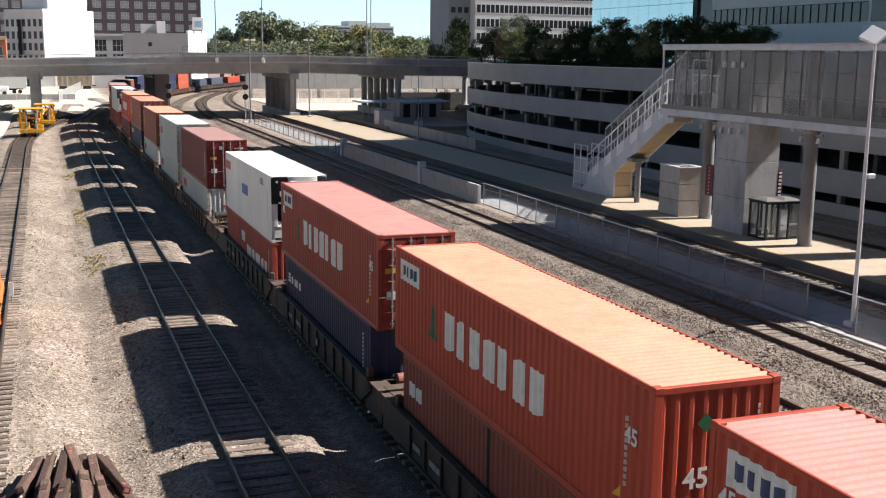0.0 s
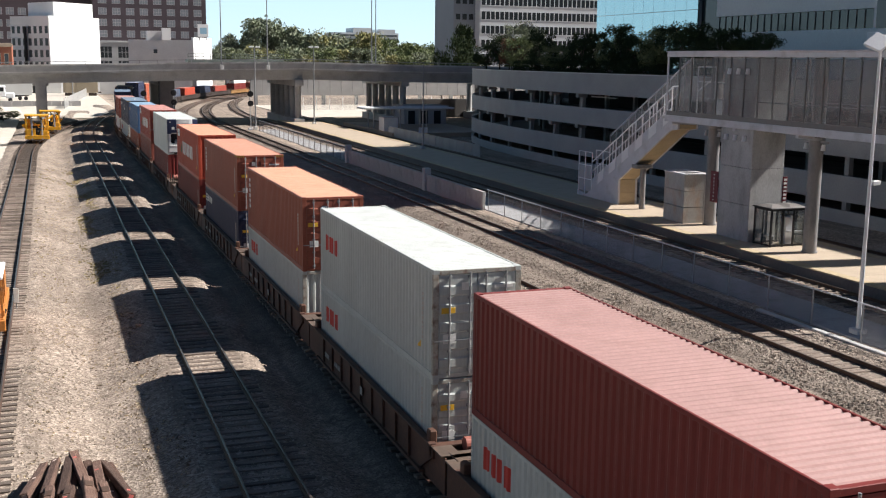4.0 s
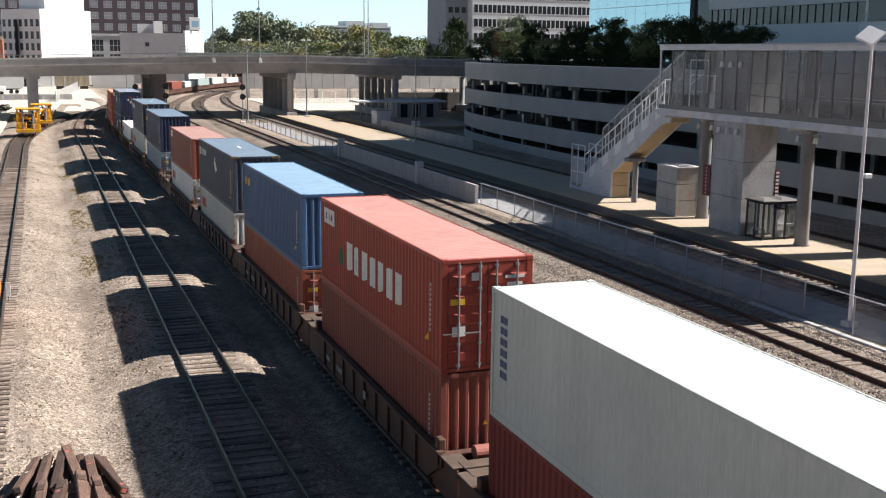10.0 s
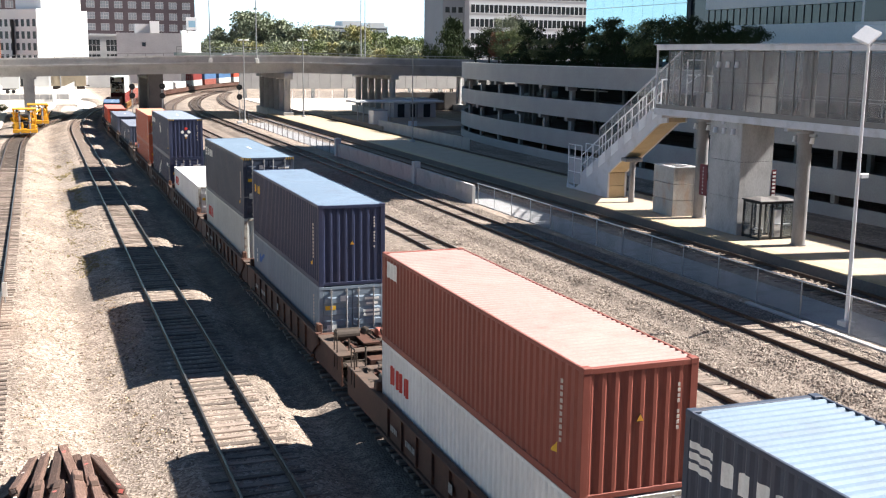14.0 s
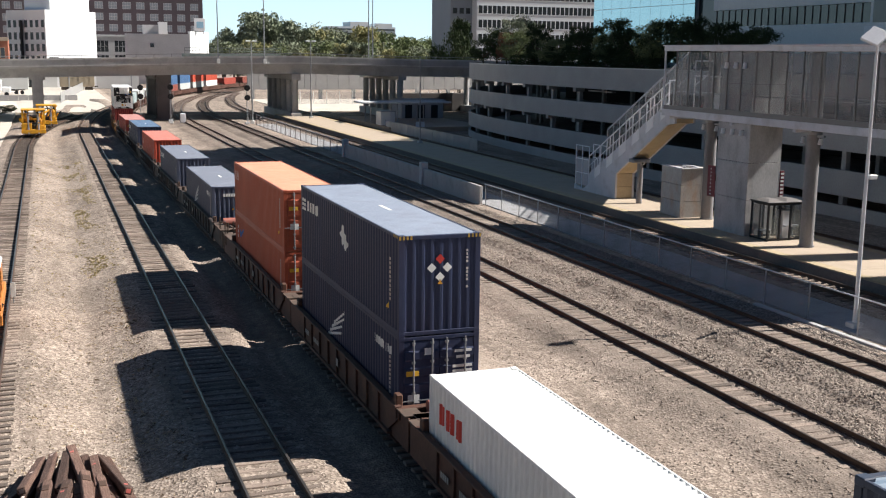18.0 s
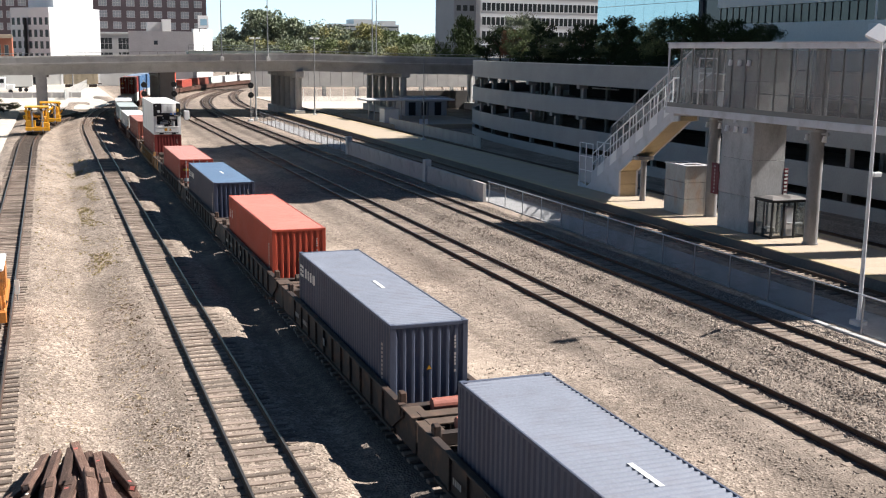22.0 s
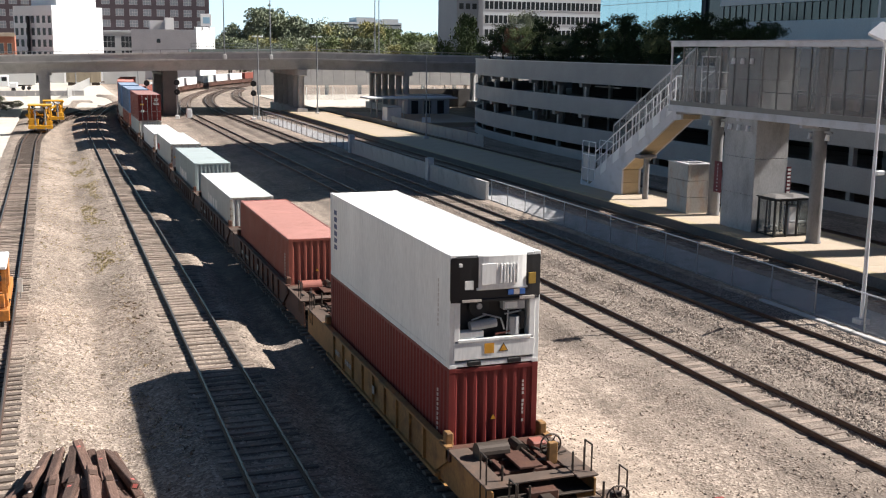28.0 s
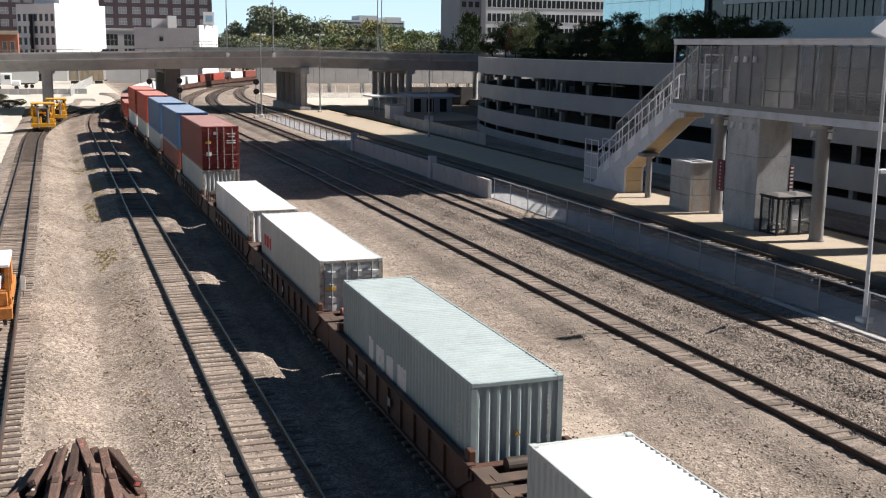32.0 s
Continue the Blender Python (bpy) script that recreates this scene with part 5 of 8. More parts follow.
        for sy in (-1, 1):
            bm = bmesh.new()
            add_rod(bm, (x - 0.1, y + sy * 0.68, 6.98), (x - 0.14, y + sy * 0.68, 6.66), 0.10, 12, 0.13)
            part("floodlight", bm, M["light_paint"], col, "small pale floodlight")
            part("bracket", rods(((x, y + sy * 0.68, 7.05), (x - 0.1, y + sy * 0.68, 6.95), 0.03), n=6), M["galvanised"], col)
        set_back(col)
    # lift tower: concrete panels round a shaft that goes on up inside the bridge
    tower = thing("lift_tower", "grey concrete lift tower that rises into the footbridge", "lift tower", kind="structure")
    x0, x1, y0, y1 = 36.14, 38.28, 49.8, 52.6
    part("core", boxes((x0 + 0.1, x1 - 0.1, y0 + 0.1, y1 - 0.1, 1.25, 11.3)), M["dark"], tower)
    for z0, z1 in ((1.25, 3.26), (3.28, 5.30), (5.32, 7.44), (7.80, 9.60), (9.62, 11.34)):
        part("panel", bevelled(boxes((x0, x0 + 0.1, y0 + 0.012, y1 - 0.012, z0, z1)), 0.012), M["tower_panel"], tower)
        part("panel", bevelled(boxes((x1 - 0.1, x1, y0 + 0.012, y1 - 0.012, z0, z1)), 0.012), M["tower_panel"], tower)
        part("panel", bevelled(boxes((x0 + 0.005, x1 - 0.005, y0 - 0.09, y0 + 0.01, z0, z1)), 0.012), M["tower_panel"], tower)
        part("panel", bevelled(boxes((x0 + 0.005, x1 - 0.005, y1 - 0.01, y1 + 0.09, z0, z1)), 0.012), M["tower_panel"], tower)
    for z in (6.95, 10.6):
        for y in (50.3, 51.15, 52.0):
            bm = bmesh.new()
            add_rod(bm, (x0 - 0.16, y, z + 0.16), (x0 - 0.20, y, z - 0.16), 0.10, 12, 0.12)
            part("floodlight", bm, M["light_paint"], tower, "small pale floodlight")
            part("bracket", rods(((x0, y, z + 0.12), (x0 - 0.16, y, z + 0.1), 0.03), n=6), M["galvanised"], tower)
    for a, b_ in (((36.22, 36.28, 52.95, 53.65), -1), ((38.30, 38.58, 49.70, 49.76), 1)):
        sign = part("sign_board", bevelled(boxes((*a, 3.05, 4.85)), 0.01), M["sign_red"], tower, "narrow dark red sign board with pale marks")
        for i in range(8):
            z = 3.16 + 0.21 * i
            q = (36.208, 36.217, 53.25, 53.35) if b_ < 0 else (38.34, 38.54, 49.688, 49.697)
            part("mark", boxes((*q, z, z + (0.06 if b_ < 0 else 0.11))), M["mark_white"], sign)
    # open-topped panel enclosure, turned a little from the platform's line
    v = thing("concrete_enclosure", "open-topped concrete panel enclosure with rust stains on the platform", "enclosure", pose(37.30, 57.95, 0, 0, 0, -3))
    for z0, z1 in ((1.25, 2.24), (2.265, 3.25), (3.275, 4.26)):
        for sx in (-1, 1):
            part("panel", bevelled(boxes((sx * 0.70 - 0.09, sx * 0.70 + 0.09, -1.25, 1.25, z0, z1)), 0.015), M["stained_concrete"], v)
            part("panel", bevelled(boxes((-0.60, 0.60, sx * 1.16 - 0.085, sx * 1.16 + 0.085, z0, z1)), 0.015), M["stained_concrete"], v)
    for a in ((-0.84, -0.56, -1.31, 1.31), (0.56, 0.84, -1.31, 1.31), (-0.56, 0.56, -1.31, -1.05), (-0.56, 0.56, 1.05, 1.31)):
        part("rim", bevelled(boxes((*a, 4.26, 4.33)), 0.01), M["bridge_paint"], v, "pale metal rim")
    part("cross_bar", bevelled(boxes((-0.56, 0.56, -0.08, 0.08, 4.27, 4.33)), 0.01), M["bridge_paint"], v)
    set_back(b, tower, v)


build_station()


def build_stairs():
    st = thing("staircase", "pale concrete staircase with railings up to the footbridge", "staircase", kind="structure")

    def top(y):
        """Upper edge of the stringers, falling away from the bridge."""
        return max(1.25, 7.45 - 0.545 * (y - 59.5))

    def under(y):
        return 6.80 - 0.605 * (y - 59.5)

    def plank(outline, x0, x1):
        bm = bmesh.new()
        lo, hi = [bm.verts.new((x0, y, z)) for y, z in outline], [bm.verts.new((x1, y, z)) for y, z in outline]
        m = len(outline)
        for i in range(m):
            bm.faces.new((lo[i], lo[(i + 1) % m], hi[(i + 1) % m], hi[i]))
        bm.faces.new(lo[::-1])
        bm.faces.new(hi)
        bmesh.ops.recalc_face_normals(bm, faces=bm.faces)
        return bm
    side = [(72.0, 1.26), (65.8, 1.26), (65.8, under(65.8)), (59.5, 6.80), (58.62, 6.92), (58.62, 7.84), (59.0, 7.72), (70.6, top(70.6)), (72.0, 1.62)]
    for x in (36.95, 38.30):
        part("stringer", plank(side, x, x + 0.14), M["bridge_paint"], st)
    part("soffit", plank([(65.8, under(65.8) + 0.02), (59.5, 6.82), (58.62, 6.94), (58.62, 7.2), (59.5, 7.1), (65.8, under(65.8) + 0.3)], 37.09, 38.30), M["stair_soffit"], st, "sand-coloured underside")
    for z0, z1 in ((1.26, 2.08), (2.10, 2.98)):
        part("base_wall", bevelled(boxes((37.09, 38.30, 65.82, 66.1, z0, z1)), 0.01), M["stair_soffit"], st)
    step = mesh_of("step", bevelled(boxes((37.10, 38.29, -0.36, 0.0, -0.20, 0.0)), 0.008))
    for i in range(34):
        y = 71.2 - i * 12.0 / 34
        part("step", step, M["platform"], st).location = (0, y, top(y) + 0.18)
    part("landing", bevelled(boxes((36.2, 38.4, 58.62, 59.3, 7.6, 7.78)), 0.01), M["concrete"], st)
    # near side: pale panels, balusters and two rails; far side: tall screen
    low = [(71.9, 1.62), (70.9, 1.62), (69.85, 1.85)]
    bays = [69.85 - 0.86 * i for i in range(13)]
    for i, y in enumerate(bays):
        z = top(y)
        part("baluster", rods(((37.0, y, z), (37.0, y, z + 2.05), 0.036), n=8), M["rail_white"], st)
        part("screen_post", rods(((38.42, y, z), (38.42, y, z + 3.95), 0.04), n=8), M["galvanised"], st)
        if i:
            y2, z2 = bays[i - 1], top(bays[i - 1])
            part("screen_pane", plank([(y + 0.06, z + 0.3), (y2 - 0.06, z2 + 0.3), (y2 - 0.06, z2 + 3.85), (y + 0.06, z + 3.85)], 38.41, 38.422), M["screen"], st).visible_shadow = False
            part("infill_panel", plank([(y + 0.05, z + 0.02), (y2 - 0.05, z2 + 0.02), (y2 - 0.05, z2 + 0.78), (y + 0.05, z + 0.78)], 36.99, 37.01), M["bridge_paint"] if i % 2 else M["rail_white"], st, "pale infill panel")
            ym = (y + y2) / 2
            part("baluster", rods(((37.0, ym, top(ym) + 0.75), (37.0, ym, top(ym) + 1.35), 0.022), n=6), M["rail_white"], st)
        if i in (3, 6, 9):
            part("rail_hook", rods(((36.96, y, z + 2.05), (36.96, y - 0.5, z + 2.32), 0.04), ((36.96, y - 0.5, z + 2.32), (36.96, y - 0.5, z + 1.5), 0.036), n=8), M["rail_white"], st)
    a, e = bays[0], bays[-1]
    for x, h, r, m in ((37.0, 2.05, 0.045, "rail_white"), (37.0, 1.35, 0.03, "rail_white"), (38.42, 3.95, 0.05, "bridge_paint"), (38.42, 2.4, 0.03, "galvanised")):
        part("handrail", rods(((x, a, top(a) + h), (x, e, top(e) + h), r), n=8), M[m], st)
    for x in (37.0, 38.42):
        for y, _ in low:
            part("end_post", rods(((x, y, 1.26), (x, y, 4.55), 0.04), n=8), M["rail_white"], st)
        for z in (2.55, 3.56, 4.53):
            part("end_rail", rods(((x, 71.9, z), (x, 69.85, z), 0.035), n=8), M["rail_white"], st)
        part("end_screen", boxes((x - 0.006, x + 0.006, 69.9, 71.86, 1.66, 3.5)), M["end_mesh"], st)
    # white frame of the landing gate, inside the bridge's open end
    for p, q in (((37.0, 59.5, 7.5), (37.0, 59.5, 9.55)), ((37.0, 59.5, 9.55), (37.0, 58.7, 9.6)), ((37.0, 58.7, 7.8), (37.0, 58.7, 9.6)), ((37.6, 57.6, 7.8), (37.6, 57.6, 10.8)), ((37.6, 57.6, 10.8), (37.6, 55.7, 10.8)),
                 ((37.6, 55.7, 10.8), (37.6, 55.7, 8.9)), ((37.6, 57.6, 9.3), (37.6, 56.2, 10.0)), ((37.6, 57.0, 7.8), (37.6, 57.0, 9.6)), ((37.6, 57.6, 8.9), (37.6, 53.4, 8.9)), ((37.6, 57.6, 9.9), (37.6, 53.4, 9.9))):
        part("gate_bar", rods((p, q, 0.045), n=8), M["rail_white"], st)
    part("gate_panel", boxes((37.59, 37.61, 54.9, 55.6, 7.8, 8.85)), M["rail_white"], st)
    col = thing("stair_column", "round column with a flat cap under the staircase", "column")
    part("shaft", rods(((37.45, 63.4, 1.25), (37.45, 63.4, 4.02), 0.2), n=24), M["column_concrete"], col)
    part("cap", bevelled(boxes((36.75, 38.0, 63.05, 63.75, 4.02, 4.27)), 0.03), M["column_concrete"], col)
    set_back(st, col)


build_stairs()


M["fence"] = mesh_glass("fence_mesh", (0.80, 0.80, 0.78), 0.55, True)


def build_platform_things():
    s = thing("glass_shelter", "small black-framed glass booth on the platform", "shelter")
    x0, x1, y0, y1 = 36.35, 38.55, 47.95, 49.4
    for x in (x0, x0 + 0.75, x0 + 1.45, x1):
        for y in (y0, y1):
            part("post", boxes((x - 0.045, x + 0.045, y - 0.045, y + 0.045, 1.25, 3.3)), M["black_metal"], s)
    for y in (y0, y1):
        for z in (1.28, 3.2):
            part("rail", boxes((x0, x1, y - 0.035, y + 0.035, z, z + 0.09)), M["black_metal"], s)
    for x in (x0, x1):
        part("mullion", boxes((x - 0.03, x + 0.03, (y0 + y1) / 2 - 0.03, (y0 + y1) / 2 + 0.03, 1.25, 3.3)), M["black_metal"], s)
        for z in (1.28, 3.2):
            part("rail", boxes((x - 0.035, x + 0.035, y0, y1, z, z + 0.09)), M["black_metal"], s)
        part("pane", boxes((x - 0.005, x + 0.005, y0 + 0.06, y1 - 0.06, 1.4, 3.15)), M["pane"], s)
    for xa, xb in ((x0, x0 + 0.75), (x0 + 1.45, x1)):
        for y in (y0, y1):
            part("pane", boxes((xa + 0.06, xb - 0.06, y - 0.005, y + 0.005, 1.4, 3.15)), M["pane"], s)
    part("roof", bevelled(boxes((x0 - 0.12, x1 + 0.12, y0 - 0.12, y1 + 0.12, 3.3, 3.38)), 0.02), M["black_metal"], s, "flat dark roof")
    for xa in (x0 - 0.02, (x0 + x1) / 2 + 0.03):
        bm = bmesh.new()
        xb = xa + (x1 - x0) / 2 - 0.02
        lo = [bm.verts.new(c) for c in ((xa, y0, 3.38), (xb, y0, 3.38), (xb, y1, 3.38), (xa, y1, 3.38))]
        hi = [bm.verts.new(c) for c in ((xa + 0.3, y0 + 0.4, 3.5), (xb - 0.3, y0 + 0.4, 3.5), (xb - 0.3, y1 - 0.4, 3.5), (xa + 0.3, y1 - 0.4, 3.5))]
        for i in range(4):
            bm.faces.new((lo[i], lo[(i + 1) % 4], hi[(i + 1) % 4], hi[i]))
        bm.faces.new(hi)
        part("skylight", bm, M["dark_pier"], s, "dark grey domed skylight")
    part("machine", bevelled(boxes((37.55, 38.05, 48.3, 48.8, 1.25, 2.85)), 0.03), M["light_paint"], s, "pale ticket machine")
    part("shelf", bevelled(boxes((37.55, 38.45, 47.99, 48.25, 1.98, 2.06)), 0.01), M["light_paint"], s)
    part("bench", bevelled(boxes((36.6, 37.3, 48.9, 49.2, 1.66, 1.72)), 0.01), M["light_paint"], s)
    for x in (36.65, 37.25):
        part("bench_leg", boxes((x - 0.03, x + 0.03, 48.95, 49.15, 1.25, 1.66)), M["black_metal"], s)
    c = thing("platform_canopy", "flat white platform canopy on thin posts", "canopy")
    part("roof", bevelled(boxes((42.4, 56, 149, 153.4, 3.95, 4.2)), 0.04), M["light_paint"], c)
    for x in (43.9, 47.9, 51.9):
        for y in (149.7, 152.6):
            part("post", rods(((x, y, 1.25), (x, y, 3.95), 0.1), n=10), M["galvanised"], c)
    outer = tagged(part("outer_platform", bevelled(boxes((43.35, 58, 139, 165, -0.6, 1.25)), 0.02), M["platform"]), "paved outer platform under the canopy", "platform", kind="structure")
    h = thing("station_building", "low pale station building behind the canopy", "building")
    part("wall", bevelled(boxes((51.2, 58, 158, 163, 1.25, 3.9)), 0.03), M["grey_wall"], h)
    part("roof", bevelled(boxes((50.9, 58.3, 157.6, 163.4, 3.9, 4.1)), 0.03), M["galvanised"], h)
    for i in range(3):
        part("door", boxes((51.8 + 2.1 * i, 52.9 + 2.1 * i, 157.96, 158, 1.3, 3.3)), M["window_dark"], h)
    k = thing("waiting_room", "low pale waiting room behind the canopy", "kiosk")
    part("wall", bevelled(boxes((43.45, 45.5, 143.2, 145.6, 1.25, 3.1)), 0.03), M["light_paint"], k)
    part("roof", bevelled(boxes((43.4, 45.6, 143.05, 145.7, 3.1, 3.2)), 0.02), M["galvanised"], k)
    for i in range(2):
        part("window", boxes((43.7 + i * 0.95, 44.5 + i * 0.95, 143.16, 143.2, 2.0, 2.9)), M["light_paint"], k)
    gf = thing("platform_fence", "low grey mesh fence along the outer track", "fence", kind="structure")
    for i in range(15):
        part("post", rods(((43.6, 108 + 2.4 * i, 0.7), (43.6, 108 + 2.4 * i, 2.1), 0.03), n=6), M["galvanised"], gf)
        if i:
            part("mesh_panel", boxes((43.595, 43.605, 105.65 + 2.4 * i, 107.95 + 2.4 * i, 0.75, 2.05)), M["fence"], gf)
    set_back(s, c, outer, h, k, gf)
    # poles
    def pole(x, y, z0, z1, r, kind):
        t = thing("street_lamp" if kind != "sign" else "sign_pole", {"flat": "tall grey steel lamp post with a flat lamp head", "round": "tall grey platform lamp post", "tall": "very tall thin lighting mast on the overpass", "sign": "thin dark pole with two small signs"}[kind], "lamp post" if kind != "sign" else "sign pole")
        bm = bmesh.new()
        add_rod(bm, (x, y, z0), (x, y, z1), r, 12, r * 0.6)
        part("pole", bm, M["light_paint"] if kind == "flat" else M["galvanised"], t)
        part("base", bevelled(boxes((x - 0.28, x + 0.28, y - 0.28, y + 0.28, z0 - 0.5, z0 + 0.25)), 0.04), M["concrete"], t)
        if kind == "flat":
            part("lamp_head", bevelled(boxes((-0.42, 0.42, -0.42, 0.42, -0.06, 0.08)), 0.03), M["rail_white"], t, "flat white lamp head").matrix_basis = pose(x - 0.12, y, z1 + 0.18, 27, -36, 0)
            part("arm", rods(((x, y, z1 - 0.35), (x + 0.3, y, z1), 0.035), n=6), M["galvanised"], t)
            part("camera_box", bevelled(boxes((x + 0.1, x + 0.5, y - 0.1, y + 0.1, 6.1, 6.3)), 0.03), M["light_paint"], t, "white camera on a bracket")
        elif kind == "round":
            for a in (-0.5, 0.5):
                part("lamp_head", bevelled(boxes((x + a - 0.35, x + a + 0.35, y - 0.2, y + 0.2, z1 - 0.1, z1 + 0.15)), 0.05), M["light_paint"], t)
        elif kind == "sign":
            for a in (-0.35, 0.35):
                part("sign", bevelled(boxes((x + a - 0.22, x + a + 0.22, y - 0.08, y - 0.04, 2.25, 2.9)), 0.01), M["light_paint"], t, "small white sign")
    pole(31.95, 35.85, -0.25, 11.76, 0.10, "flat")
    pole(31.1, 173, 0.0, 12.7, 0.14, "round")
    pole(41.6, 177.0, 0.33, 12.85, 0.13, "round")
    pole(42.9, 125.0, 0.33, 10.67, 0.09, "sign")
    for x, y in ((52.7, 181), (53.6, 181.6), (27.4, 183), (34.9, 182)):
        pole(x, y, 9.6, 24, 0.11, "tall")
    f = thing("chain_link_fence", "chain-link fence that carries on from the boundary wall", "fence", kind="structure")
    for i in range(18):
        y = 116.2 + i * 3.12
        part("post", rods(((31.0, y, -0.4), (31.0, y, 1.36), 0.045), n=8), M["dark_post"], f)
        if i:
            mesh = part("mesh_panel", boxes((30.995, 31.005, y - 3.08, y - 0.04, -0.25, 1.30)), M["chain_link"], f)
            mesh.visible_shadow = False
    part("top_rail", rods(((31.0, 116.2, 1.36), (31.0, 169.2, 1.36), 0.032), n=8), M["rail_pale"], f, "pale top rail")


build_platform_things()


def build_garage():
    g = thing("parking_garage", "three-storey concrete parking garage with a rounded end", "parking garage", kind="structure")
    line = [(50.0, 8), (49.1, 58), (48.1, 93)]
    # the end swings round in a widening curve
    for i in range(1, 25):
        u = i / 24
        line.append((48.1 + 3.2 * u ** 2 + 9.0 * u ** 5 + 12.0 * u ** 11, 93 + 47 * u + 9 * u * u))
    line += [(74, 152), (76, 152)]

    def inset(d):
        out = []
        for i, (x, y) in enumerate(line):
            (xa, ya), (xb, yb) = line[max(0, i - 1)], line[min(len(line) - 1, i + 1)]
            n = Vector((yb - ya, -(xb - xa))).normalized()
            out.append((x + n.x * d, y + n.y * d))
        return out
    for z0, z1 in ((8.0, 9.9), (5.05, 6.72), (2.1, 3.8), (-0.6, 1.5)):
        bm = bmesh.new()
        a, b = line, inset(0.3)
        rings = [[bm.verts.new((x, y, z)) for x, y in pts] for pts, z in ((a, z0), (a, z1), (b, z1), (b, z0))]
        for i in range(len(line) - 1):
            for j in range(4):
                bm.faces.new((rings[j][i], rings[j][i + 1], rings[(j + 1) % 4][i + 1], rings[(j + 1) % 4][i]))
        bmesh.ops.recalc_face_normals(bm, faces=bm.faces)
        part("parapet", bm, M["garage_concrete"], g)
    for z in (8.05, 5.1, 2.15):
        bm = bmesh.new()
        add_prism(bm, inset(0.28) + [(76, 8)], z, z + 0.32)
        bmesh.ops.recalc_face_normals(bm, faces=bm.faces)
        part("floor_slab", bm, M["overpass_concrete"], g)
    # Near-black block stands in for the deep shade behind the garage openings.
    part("shade_block", boxes((66, 75.5, 10, 132, -0.5, 9.5)), M["dark"], g)
    column = mesh_of("column", bevelled(boxes((-0.2, 0.2, -0.22, 0.22, -0.5, 8.05)), 0.03))
    pts = [(49.9 - (y - 8) * 0.0205, y) for y in range(18, 90, 8)]
    pts += [line[i] for i in (3, 6, 9, 12, 15, 18, 21, 23, 25)]
    for x, y in pts:
        part("column", column, M["garage_concrete"], g).location = (x + 1.0, y, 0)
        part("column", column, M["overpass_concrete"], g).location = (x + 8.5, y - 3, 0)
    bracket = mesh_of("corbel", bevelled(boxes((-0.1, 0.9, -0.3, 0.3, -0.4, 0.0)), 0.03))
    for x, y in pts[8:]:
        for z in (8.0, 5.05):
            part("corbel", bracket, M["garage_concrete"], g).location = (x + 0.4, y, z)
    lights = boxes((51.0, 51.3, 92.0, 97.0, 7.55, 7.65))
    part("light_batten", lights, M["light_paint"], g, "pale light batten under the ceiling")
    coping = bmesh.new()
    a, b = inset(-0.05), inset(0.35)
    rings = [[coping.verts.new((x, y, z)) for x, y in pts_] for pts_, z in ((a, 9.9), (a, 9.98), (b, 9.98), (b, 9.9))]
    for i in range(len(line) - 1):
        for j in range(4):
            coping.faces.new((rings[j][i], rings[j][i + 1], rings[(j + 1) % 4][i + 1], rings[(j + 1) % 4][i]))
    bmesh.ops.recalc_face_normals(coping, faces=coping.faces)
    part("coping", coping, M["concrete"], g)
    soil = bmesh.new()
    add_prism(soil, inset(0.36) + [(66, 30), (66, 8)], 9.0, 9.6)
    bmesh.ops.recalc_face_normals(soil, faces=soil.faces)
    part("roof_planter", soil, M["soil"], g)
    set_back(g)


M["soil"] = material("planter_soil", (0.06, 0.05, 0.04), 0.95, 0, 0.3, 1, 9, 0.3)
build_garage()


